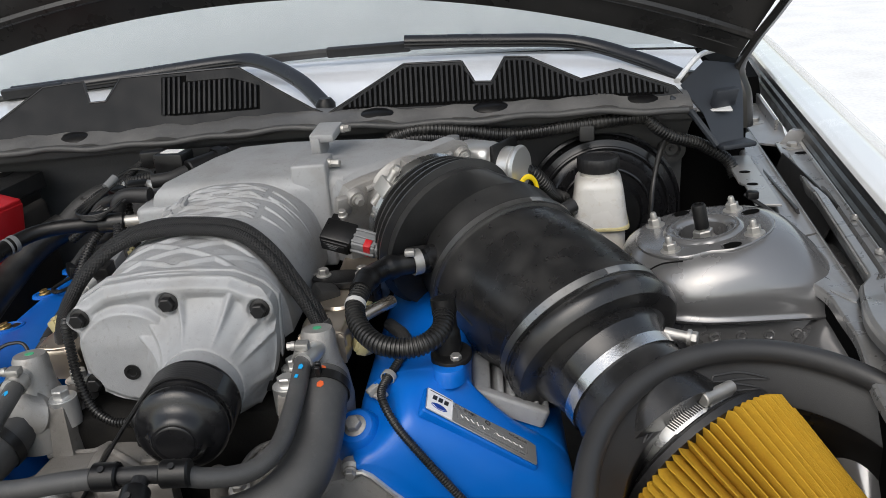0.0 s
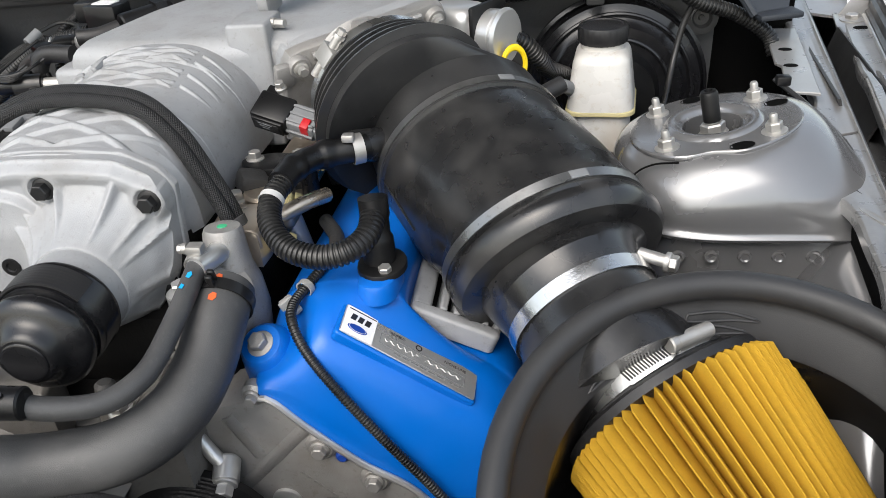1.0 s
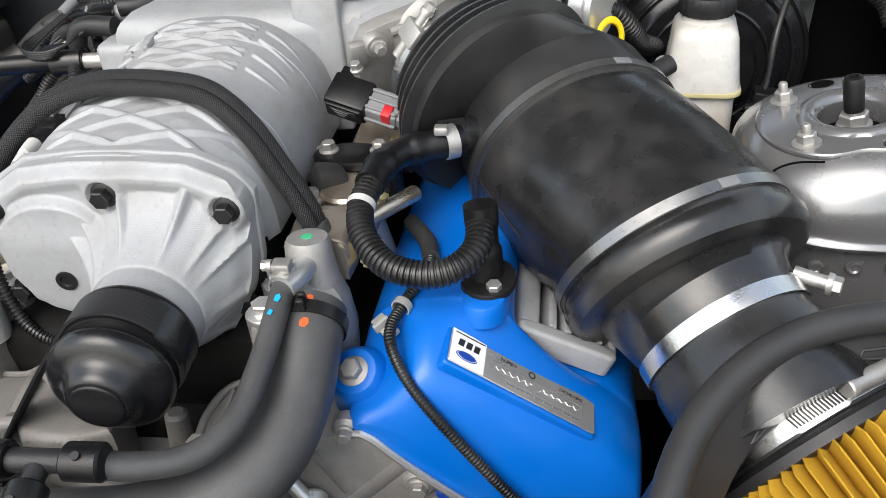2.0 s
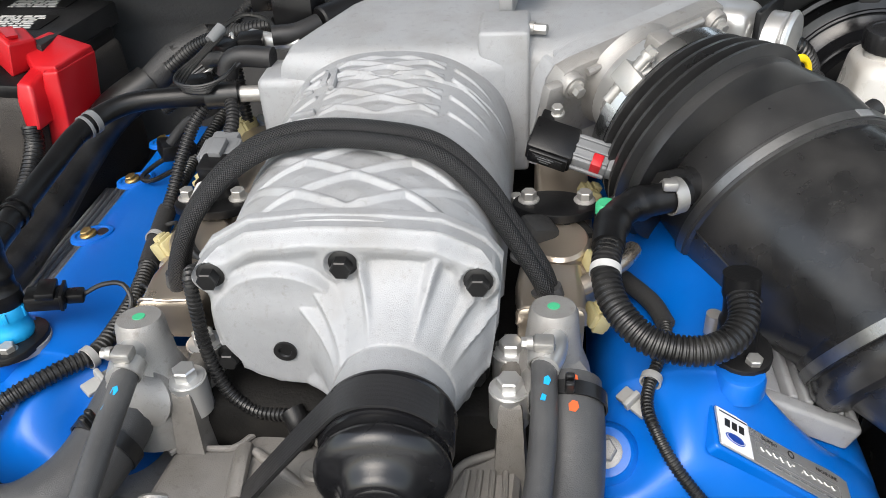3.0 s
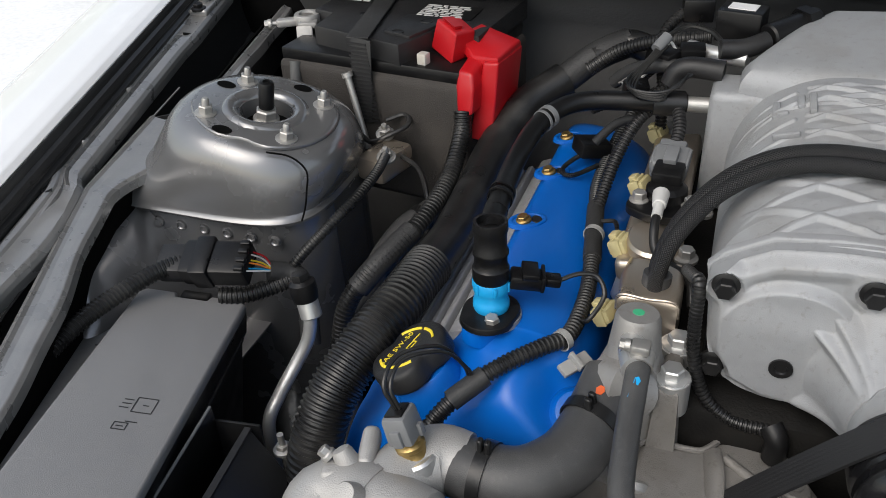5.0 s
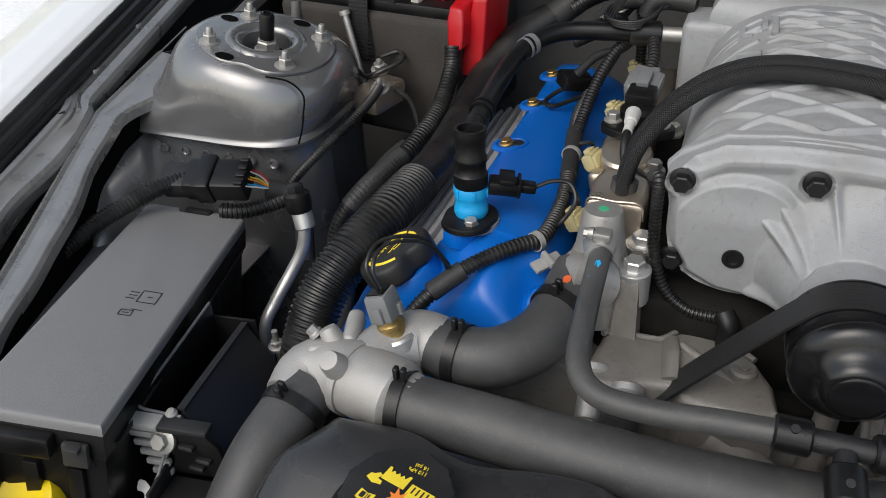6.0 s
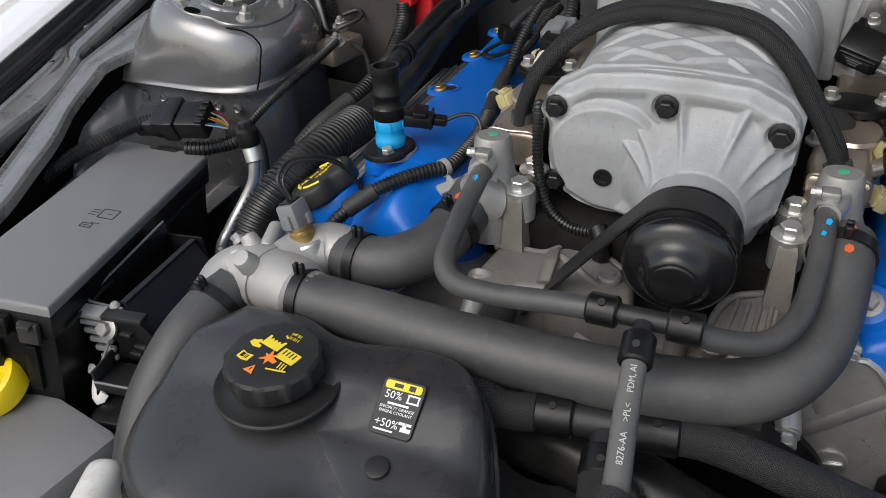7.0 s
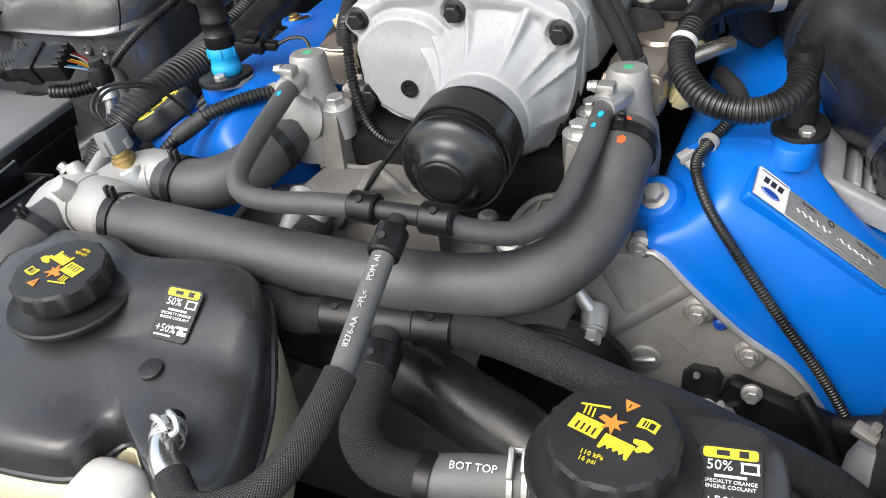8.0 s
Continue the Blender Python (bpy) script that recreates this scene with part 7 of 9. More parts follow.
part("saddle", tube([(-0.080, 0.768, 0.858), (-0.076, 0.745, 0.862), (-0.074, 0.722, 0.858)], 0.009, 14, 0.005, flat=0.6), "alu_dull", tb)
part("web", tube([(-0.070, 0.765, 0.860), (-0.040, 0.745, 0.858), (-0.005, 0.722, 0.852)], 0.0045, 10, 0.005), "alu_dull", tb)
part("boss", join(rod((-0.020, 0.748, 0.850), (-0.020, 0.748, 0.866), 0.011, 20, bevel=0.002), rod((-0.020, 0.748, 0.866), (-0.020, 0.748, 0.868), 0.005, 12)), "alu_dull", tb, "small round boss")
for x, y in ((-0.132, 0.722), (-0.104, 0.708)):
    part("post", join(rod((x, y, 0.852), (x + 0.004, y - 0.040, 0.836), 0.0110, 22), rod((x, y + 0.004, 0.853), (x + 0.001, y - 0.005, 0.849), 0.0142, 22, bevel=0.002), hexbolt((x + 0.004, y - 0.040, 0.836), (0.1, -0.9, -0.35), 0.008, 0.006, 1.3)), "steel", tb, "zinc steel post")
part("lower_arm", tube([(-0.04, 0.71, 0.82), (0.02, 0.70, 0.79), (0.06, 0.70, 0.76)], 0.016, 14, 0.008), "alu_dull", tb)
rb = thing("alternator_bracket", (0.10, 0.74, 0.80), "grey ribbed cast bracket beside the snout", "bracket")
part("casting", loft([[Vector(q) for q in ((0.062, 0.700, z), (0.126, 0.700, z), (0.130, 0.772, z), (0.112, 0.784, z), (0.078, 0.770, z), (0.064, 0.742, z))] for z in (0.74, 0.80)] + [[Vector(q) for q in ((0.068, 0.704, 0.836), (0.122, 0.704, 0.838), (0.126, 0.770, 0.852), (0.110, 0.780, 0.852), (0.081, 0.766, 0.850), (0.069, 0.741, 0.846))], [Vector(q) for q in ((0.074, 0.711, 0.841), (0.118, 0.711, 0.843), (0.121, 0.764, 0.856), (0.108, 0.773, 0.856), (0.085, 0.760, 0.854), (0.075, 0.739, 0.850))]]), "alu_dull", rb)
for i in range(4):
    part("rib", tube([(0.082 + 0.011 * i, 0.712, 0.842), (0.088 + 0.009 * i, 0.760, 0.856)], 0.0024, 8, 0.02), "alu_dull", rb)
part("rim_rib", tube([(0.070, 0.708, 0.838), (0.072, 0.740, 0.849), (0.083, 0.765, 0.854), (0.108, 0.778, 0.855)], 0.0035, 10, 0.006), "alu_dull", rb)
part("boss", rod((0.079, 0.716, 0.82), (0.078, 0.708, 0.850), 0.0115, 20, bevel=0.002), "alu_dull", rb)
part("bolt", hexbolt((0.078, 0.708, 0.850), (0, -0.3, 1), 0.0075, 0.007, 1.35), "steel", rb)
part("column", rod((0.042, 0.735, 0.76), (0.046, 0.742, 0.850), 0.012, 18, 0.009, 0.003), "alu_dull", rb, "slim cast column behind the pulley")
vh = thing("vacuum_elbow", (-0.05, 0.775, 0.865), "small black elbow on a thin conduit", "elbow")
part("elbow", tube([(-0.036, 0.775, 0.862), (-0.036, 0.775, 0.880), (-0.042, 0.782, 0.888)], 0.009, 14, 0.004), "plastic", vh)
part("conduit", tube([(-0.040, 0.780, 0.884), (-0.070, 0.785, 0.882), (-0.092, 0.792, 0.895), (-0.104, 0.800, 0.925), (-0.107, 0.806, 0.955), (-0.108, 0.812, 0.985), (-0.114, 0.835, 0.975), (-0.12, 0.87, 0.955)], 0.0052, 12, pitch=0.0036, depth=0.0011), "conduit", vh, "ribbed wire sleeve")

# pressure sensor by the throttle
ms = thing("map_sensor", (0.16, 0.99, 0.98), "black pressure sensor with grey and red connector", "sensor")
msm = aim((0.148, 1.000, 0.992), (0.1, -0.55, 0.85), (0.93, -0.36, 0))
part("body", join(box((0.040, 0.032, 0.024), msm @ pose(0.0, 0, 0), 0.003), box((0.034, 0.004, 0.018), msm @ pose(0.0, -0.0165, 0), 0.001), box((0.012, 0.040, 0.008), msm @ pose(-0.012, 0.006, 0.004), 0.002)), "plastic", ms)
part("print_plate", box((0.026, 0.0006, 0.012), msm @ pose(0.0, -0.0187, 0), 0.0002), "plastic_tex", ms)
for i in range(3):
    part("print_bar", box((0.016 - 0.004 * i, 0.0004, 0.0012), msm @ pose(-0.002, -0.0191, 0.004 - 0.0035 * i), 0), "grey_plastic", ms)
part("connector", join(box((0.032, 0.027, 0.020), msm @ pose(0.034, 0, 0), 0.003), *[box((0.030, 0.003, 0.003), msm @ pose(0.034, y, 0.0105), 0.001) for y in (-0.009, 0.0, 0.009)], box((0.030, 0.003, 0.004), msm @ pose(0.034, -0.0145, -0.002), 0.001)), "grey_plastic", ms, "grey ribbed connector shell")
part("lock", box((0.009, 0.012, 0.021), msm @ pose(0.040, -0.008, 0.002), 0.001), "red", ms, "red locking tab")
part("latch", join(box((0.014, 0.024, 0.016), msm @ pose(0.054, 0, 0), 0.002), box((0.012, 0.006, 0.006), msm @ pose(0.060, -0.008, 0.007), 0.001), box((0.012, 0.006, 0.006), msm @ pose(0.060, 0.008, 0.007), 0.001)), "grey_plastic", ms)
part("screw", hexbolt(msm @ Vector((-0.006, 0.026, 0.006)), (0, -0.3, 1), 0.005, 0.006, 1.3), "steel", ms)
part("wire", tube([msm @ Vector((0.070, 0, -0.006)), (0.205, 0.965, 0.965), (0.185, 0.965, 0.950), (0.165, 0.97, 0.935), (0.160, 0.95, 0.92)], 0.003, 8, 0.005), "conduit", ms)
gc = thing("green_cap", (0.196, 0.912, 0.955), "small green plastic cap on a black fitting", "cap")
part("cap", lathe([(0.0085, 0), (0.0085, 0.008), (0.007, 0.010), (0, 0.010)], pose(0.1905, 0.945, 0.958), 20), "green", gc)
part("stem", rod((0.1905, 0.945, 0.920), (0.1905, 0.945, 0.958), 0.009, 16), "plastic", gc)
mpipe = thing("metal_pipe", (0.175, 0.89, 0.93), "bright bent metal pipe under the breather hose", "pipe")
part("tube", tube([(0.158, 0.872, 0.930), (0.175, 0.880, 0.935), (0.200, 0.900, 0.940), (0.212, 0.925, 0.935)], 0.0075, 14, 0.005), "nickel", mpipe)
for p in ((0.135, 0.935, 0.945), (0.165, 0.955, 0.93), (0.15, 0.99, 0.93)):
    wj = thing("wire_joint", p, "taped black wire joint beside the fuel rail", "wire")
    part("tape", box((0.03, 0.026, 0.022), pose(*p, 10, 20, 35), 0.006), "tape", wj)


# ---- left-hand side ----
# battery in its padded sleeve
BR = pose(0, 0, 0, 0, 0, -7.0)
bat = thing("battery", (-0.515, 1.205, 0.80), "black car battery with strap in a padded sleeve", "battery")
bm_ = Matrix.Translation((-0.510, 1.215, 0.0)) @ BR


def bpt(x, y, z):
    return bm_ @ Vector((x, y, z))


part("sleeve", box((0.262, 0.190, 0.165), bm_ @ pose(0, 0, 0.905), 0.012, 3), "bag", bat, "padded dark brown-black cloth sleeve")
part("case_rim", box((0.250, 0.178, 0.016), bm_ @ pose(0, 0, 0.992), 0.003), "plastic", bat)
part("lid", prism([(-0.086, -0.066), (0.046, -0.090), (0.053, -0.074), (0.064, -0.030), (0.122, -0.036), (0.122, 0.110), (-0.122, 0.120), (-0.122, -0.012), (-0.092, -0.018)], 0.026, bm_ @ pose(0, 0, 0.998), bevel=0.003), "plastic_tex", bat, "raised black lid")
part("lid_panel", prism([(0.012, -0.062), (0.050, -0.070), (0.070, 0.0), (0.010, 0.0)], 0.004, bm_ @ pose(0, 0, 1.0235), bevel=0.0015), "plastic_tex", bat)
for x, y in ((0.030, -0.062), (0.046, -0.020), (-0.040, -0.020)):
    part("lid_hole", lathe([(0.006, 0), (0.0055, 0.0012), (0.0042, 0.0002), (0, 0.0002)], bm_ @ pose(x, y, 1.0272), 16, sx=1.4), "plastic", bat)
for x, y, w, h, a in ((-0.092, 0.048, 0.078, 0.046, 4), (0.052, 0.026, 0.076, 0.046, 4), (-0.085, 0.100, 0.075, 0.026, 4), (0.036, 0.090, 0.080, 0.030, 4)):
    lm_ = bm_ @ pose(x, y, 1.0246, 0, 0, a)
    part("label", prism(rounded(w, h, 0.004), 0.0008, lm_, 0), "plastic", bat, "black printed label")
    rows = max(4, int(h / 0.0058))
    for j in range(rows):
        px_ = -w * 0.46
        for q in ((0.10, 0.16, 0.05, 0.22, 0.12), (0.24, 0.08, 0.14, 0.18), (0.05, 0.20, 0.09, 0.10, 0.16), (0.30, 0.12, 0.20), (0.12, 0.07, 0.18, 0.05, 0.14))[j % 5]:
            part("print_bar", box((w * q, 0.0030 if j % 3 else 0.0040, 0.0004), lm_ @ pose(px_ + w * q / 2, -h * 0.40 + h * 0.8 * j / (rows - 1), 0.0010), 0), "grey_ink", bat)
            px_ += w * (q + 0.035)
sa, sb = bpt(-0.005, -0.096, 1.0275), bpt(-0.068, 0.115, 1.0275)
part("strap", join(box((0.027, (sb - sa).length, 0.0022), aim((sa + sb) / 2, (0, 0, 1), (sb - sa).cross(Vector((0, 0, 1)))), 0.0006), box((0.027, 0.0022, 0.105), bm_ @ pose(-0.003, -0.098, 0.976, 0, 5, 0), 0.0006)), "tape", bat, "black woven strap")
for i in range(20):
    part("strap_rib", box((0.026, 0.0012, 0.0024), bm_ @ pose(-0.0045 + 0.00042 * i, -0.0995, 1.022 - 0.0050 * i), 0), "plastic_tex", bat)
part("post_clamp", join(lathe([(0.0095, 0.0), (0.0165, 0.0), (0.0172, 0.003), (0.0172, 0.010), (0.0160, 0.0125), (0.0105, 0.0125), (0.0095, 0.011)], pose(-0.643, 1.213, 1.006), 32, closed=True),
                        box((0.034, 0.013, 0.010), pose(-0.662, 1.200, 1.010, 0, 0, 32), 0.003, 3), box((0.024, 0.016, 0.008), pose(-0.634, 1.198, 1.010, 0, 0, 20), 0.002, 2),
                        box((0.021, 0.004, 0.036), pose(-0.634, 1.185, 0.993, -18, 0, 18), 0.0015)), "alu_pale", bat, "bare metal terminal clamp")
part("battery_post", rod((-0.643, 1.213, 0.995), (-0.643, 1.213, 1.0165), 0.0088, 20, bevel=0.001), "alu_dull", bat, "lead post in the clamp")
part("clamp_bolt", join(rod((-0.690, 1.184, 1.010), (-0.655, 1.2045, 1.010), 0.0032, 12), hexbolt((-0.684, 1.187, 1.010), (-0.86, -0.5, 0), 0.0055, 0.005, 1.2)), "steel", bat)
part("negative_cable", tube([bpt(-0.103, -0.092, 0.985), bpt(-0.100, -0.100, 0.960), bpt(-0.090, -0.102, 0.93), bpt(-0.085, -0.10, 0.88)], 0.007, 12, 0.006), "grey_hose", bat)
rc = thing("terminal_cover", (-0.39, 1.14, 0.93), "red plastic battery terminal cover", "cover")


def soft(bm, w, segs=3):
    """Rounds the long edges of a shell."""
    bmesh.ops.recalc_face_normals(bm, faces=bm.faces)
    bmesh.ops.bevel(bm, geom=list(bm.edges), offset=w, segments=segs, profile=0.6, affect="EDGES", clamp_overlap=True)
    return bm


part("hood", soft(loft([[Vector(q) for q in ((-0.4456, 1.170, 1.040), (-0.410, 1.136, 1.035), (-0.4175, 1.135, 0.9990), (-0.4556, 1.169, 1.004))], [Vector(q) for q in ((-0.424, 1.194, 1.034), (-0.398, 1.168, 1.030), (-0.400, 1.166, 1.000), (-0.430, 1.192, 1.002))]]), 0.0035), "red", rc, "tilted hood over the post")
part("hood_recess", loft([[Vector(q) for q in ((-0.438, 1.168, 1.0425), (-0.416, 1.147, 1.0395), (-0.410, 1.158, 1.0375), (-0.428, 1.180, 1.0395))], [Vector(q) for q in ((-0.436, 1.169, 1.0385), (-0.416, 1.149, 1.0360), (-0.411, 1.159, 1.0340), (-0.427, 1.179, 1.0360))]]), "red", rc, "raised flap on the hood")
part("roof", soft(loft([[Vector(q) for q in ((-0.418, 1.162, 1.010), (-0.394, 1.138, 1.000), (-0.356, 1.122, 1.006), (-0.349, 1.190, 1.002), (-0.404, 1.204, 1.012))], [Vector(q) for q in ((-0.416, 1.163, 1.026), (-0.393, 1.140, 1.008), (-0.3575, 1.121, 1.017), (-0.350, 1.190, 1.014), (-0.402, 1.202, 1.026))]]), 0.003), "red", rc, "sagging pale-scuffed lid")
part("box", soft(loft([[Vector(q) for q in ((-0.394, 1.120, 0.915), (-0.366, 1.117, 0.915), (-0.352, 1.170, 0.920), (-0.388, 1.176, 0.920))], [Vector(q) for q in ((-0.384, 1.121, 0.965), (-0.360, 1.118, 0.965), (-0.350, 1.180, 0.965), (-0.388, 1.184, 0.965))], [Vector(q) for q in ((-0.374, 1.122, 1.010), (-0.356, 1.120, 1.012), (-0.348, 1.190, 1.008), (-0.388, 1.194, 1.010))]]), 0.003), "red", rc, "deep side box")
part("drop_shell", soft(loft([[Vector(q) for q in ((-0.4010, 1.1025, 0.9540), (-0.3816, 1.0966, 0.9555), (-0.3770, 1.128, 0.9560), (-0.398, 1.132, 0.9545))], [Vector(q) for q in ((-0.4035, 1.108, 0.985), (-0.3800, 1.101, 0.985), (-0.374, 1.136, 0.988), (-0.402, 1.142, 0.988))], [Vector(q) for q in ((-0.4010, 1.113, 1.0025), (-0.3830, 1.108, 1.0020), (-0.378, 1.138, 1.008), (-0.400, 1.146, 1.008))]]), 0.0045), "red", rc, "rounded drop over the cable")
part("white_tab", box((0.012, 0.012, 0.014), pose(-0.449, 1.130, 1.006, 0, 0, -12), 0.002), "white_plastic", rc)
pc = thing("positive_cable", (-0.396, 1.095, 0.95), "thick black ribbed battery cable", "cable")
part("sleeve", tube([(-0.394, 1.103, 0.958), (-0.392, 1.090, 0.935), (-0.392, 1.045, 0.905), (-0.398, 0.985, 0.89), (-0.412, 0.940, 0.878), (-0.432, 0.905, 0.862), (-0.452, 0.885, 0.83), (-0.46, 0.87, 0.78), (-0.47, 0.85, 0.70)], 0.0105, 14, pitch=0.0046, depth=0.0011), "conduit", pc, "ribbed black sleeve")
part("tape_wrap", tube([(-0.405, 0.962, 0.884), (-0.425, 0.918, 0.868), (-0.442, 0.895, 0.848)], 0.0125, 14, 0.005), "tape", pc)
hd = thing("hold_down_rod", (-0.52, 1.11, 0.90), "steel hold-down rod in front of the battery", "rod")
part("shaft", rod((-0.541, 1.113, 0.985), (-0.515, 1.095, 0.90), 0.0042, 12), "steel", hd)
part("head", rod((-0.5415, 1.1134, 0.987), (-0.540, 1.1125, 0.982), 0.0068, 14), "steel", hd)
gs = thing("ground_stud", (-0.478, 1.06, 0.91), "nickel ground bracket with two studs", "bracket")
part("bracket", box((0.040, 0.060, 0.030), pose(-0.478, 1.062, 0.905, 0, 0, -15), 0.006), "nickel", gs)
for p in ((-0.488, 1.090, 0.925), (-0.466, 1.042, 0.922)):
    part("stud", hexbolt(p, (0.1, -0.3, 1), 0.0075, 0.007, 1.5, 0.008), "steel", gs)
part("loop_wire", tube([(-0.520, 1.085, 0.925), (-0.50, 1.075, 0.920), (-0.48, 1.08, 0.928), (-0.462, 1.10, 0.935), (-0.472, 1.115, 0.94), (-0.492, 1.105, 0.935)], 0.003, 8, 0.005), "conduit", gs)
gw = thing("ground_wire", (-0.50, 0.93, 0.88), "ribbed black ground wire along the tower", "wire")
part("sleeve", tube([(-0.465, 1.040, 0.926), (-0.458, 1.00, 0.927), (-0.462, 0.955, 0.920), (-0.478, 0.915, 0.905), (-0.497, 0.890, 0.885), (-0.510, 0.878, 0.868)], 0.0058, 12, pitch=0.0036, depth=0.001), "conduit", gw)
part("thin_wire", tube([(-0.455, 1.06, 0.915), (-0.43, 1.05, 0.905), (-0.41, 1.02, 0.88), (-0.41, 1.0, 0.82)], 0.003, 8, 0.006), "conduit", gw)

# wide hose along the valve cover, ribbed at the front
wh = thing("wide_hose", (-0.37, 0.95, 0.83), "wide black hose, ribbed towards the front", "hose")
part("smooth_run", tube([(-0.30, 1.20, 0.965), (-0.335, 1.165, 0.945), (-0.357, 1.11, 0.915), (-0.362, 1.04, 0.893), (-0.363, 0.97, 0.882), (-0.366, 0.905, 0.882)], 0.0215, 20, 0.008), "conduit", wh)
part("ribbed_run", tube([(-0.366, 0.912, 0.882), (-0.368, 0.870, 0.885), (-0.372, 0.830, 0.884), (-0.384, 0.785, 0.872), (-0.398, 0.745, 0.846), (-0.406, 0.715, 0.80), (-0.405, 0.70, 0.74)], 0.0240, 24, pitch=0.0056, depth=0.0021), "conduit", wh, "ribbed black hose", angle=50)
part("taped_end", tube([(-0.232, 1.235, 1.004), (-0.265, 1.215, 0.992), (-0.30, 1.20, 0.965)], 0.017, 16, 0.006), "tape", wh)
part("bend", tube([(-0.205, 1.225, 1.000), (-0.236, 1.232, 1.003), (-0.268, 1.21, 0.99)], 0.016, 16, 0.006), "conduit", wh, "moulded rubber bend")
# black tube from the plenum to the breather valve
gt = thing("breather_tube", (-0.24, 1.08, 0.97), "glossy black breather tube from plenum to valve", "tube")
part("tube", tube([(-0.150, 1.080, 1.004), (-0.200, 1.070, 1.006), (-0.245, 1.060, 1.006), (-0.270, 1.040, 1.003), (-0.283, 1.005, 0.998), (-0.289, 0.960, 0.988), (-0.287, 0.915, 0.985), (-0.283, 0.880, 0.985), (-0.281, 0.868, 0.985)], 0.0098, 16, 0.005), "plastic", gt)
part("sleeve", rod((-0.152, 1.080, 1.004), (-0.182, 1.073, 1.005), 0.0125, 18), "conduit", gt)
part("spigot", rod((-0.122, 1.082, 1.004), (-0.156, 1.079, 1.004), 0.0078, 16), "steel", gt, "bright metal spigot")
part("cable_tie", join(band((-0.276, 1.026, 1.001), (-0.4, -0.9, -0.1), 0.0105, 0.006, 0.001, 20), band((-0.279, 1.017, 1.0), (-0.4, -0.9, -0.1), 0.0105, 0.003, 0.001, 20)), "grey_plastic", gt)
part("end_ring", join(band((-0.2845, 0.890, 0.985), (0, 1, 0), 0.0105, 0.004, 0.0015, 20), band((-0.2855, 0.900, 0.985), (0, 1, 0), 0.0105, 0.004, 0.0015, 20)), "plastic", gt)
pp = thing("plenum_port_elbow", (-0.145, 1.11, 1.02), "dark grey moulded elbow at the plenum", "elbow")
part("elbow", tube([(-0.120, 1.105, 1.030), (-0.150, 1.108, 1.031), (-0.164, 1.108, 1.026), (-0.170, 1.106, 1.012)], 0.0105, 16, 0.004), "plastic_tex", pp)
vl = thing("vacuum_loop", (-0.20, 1.065, 1.01), "bundle of thin black vacuum lines", "line")
for i in range(4):
    d = 0.0026 * i
    part("line", tube([(-0.187 + d, 1.136, 1.040), (-0.198 + d * 0.5, 1.108, 1.031 - d * 0.3), (-0.209 + d, 1.082, 1.025 - d * 0.6), (-0.205 + d, 1.066 - d * 0.7, 1.021 - d * 0.5), (-0.180 + d, 1.062 - d, 1.020 - d * 0.4), (-0.160 - d, 1.072, 1.024 - d * 0.5), (-0.152 + d * 0.4, 1.092, 1.030)], 0.0017, 8, 0.005), "conduit", vl)
part("blue_sleeve", rod((-0.190, 1.130, 1.038), (-0.181, 1.145, 1.047), 0.006, 12), "grey_plastic", vl, "blue-grey sleeve")
part("line_back", tube([(-0.181, 1.146, 1.047), (-0.165, 1.165, 1.052), (-0.14, 1.16, 1.05), (-0.125, 1.14, 1.045)], 0.0026, 8, 0.005), "conduit", vl)
sv = thing("vacuum_solenoid", (-0.11, 1.17, 1.04), "black solenoid valve with label and hoses", "valve")
part("body", box((0.046, 0.034, 0.034), pose(-0.112, 1.190, 1.050, 0, 0, -12), 0.003), "plastic", sv)
part("label", box((0.028, 0.018, 0.001), pose(-0.112, 1.190, 1.0676, 0, 0, -12), 0), "white_ink", sv, "white paper label")
part("cylinder", join(rod((-0.085, 1.165, 1.045), (-0.040, 1.215, 1.050), 0.014, 18, bevel=0.002), rod((-0.055, 1.198, 1.048), (-0.046, 1.208, 1.049), 0.019, 6)), "plastic", sv)
part("elbow", tube([(-0.085, 1.160, 1.044), (-0.105, 1.145, 1.040), (-0.128, 1.138, 1.040)], 0.010, 14, 0.004), "plastic_tex", sv)
part("foil_wrap", tube([(-0.10, 1.14, 1.030), (-0.13, 1.150, 1.030), (-0.16, 1.17, 1.028)], 0.008, 10, 0.005), "alu_smooth", sv)
part("plug", box((0.034, 0.024, 0.026), pose(-0.160, 1.235, 1.048, 0, 0, 10), 0.003), "plastic", sv)
part("conduit", tube([(-0.175, 1.228, 1.045), (-0.190, 1.205, 1.030), (-0.188, 1.18, 1.005), (-0.182, 1.165, 0.975), (-0.18, 1.16, 0.93)], 0.0065, 12, pitch=0.004, depth=0.0012), "conduit", sv)
cn = thing("coil_connector", (-0.25, 1.10, 0.93), "black coil connector with looped wires", "connector")
part("housing", box((0.036, 0.030, 0.018), pose(-0.248, 1.118, 0.925, 0, 10, 35), 0.003), "plastic", cn)
part("wire", tube([(-0.235, 1.128, 0.925), (-0.262, 1.10, 0.918), (-0.272, 1.075, 0.914), (-0.258, 1.068, 0.914), (-0.235, 1.09, 0.918)], 0.0026, 8, 0.005), "conduit", cn)

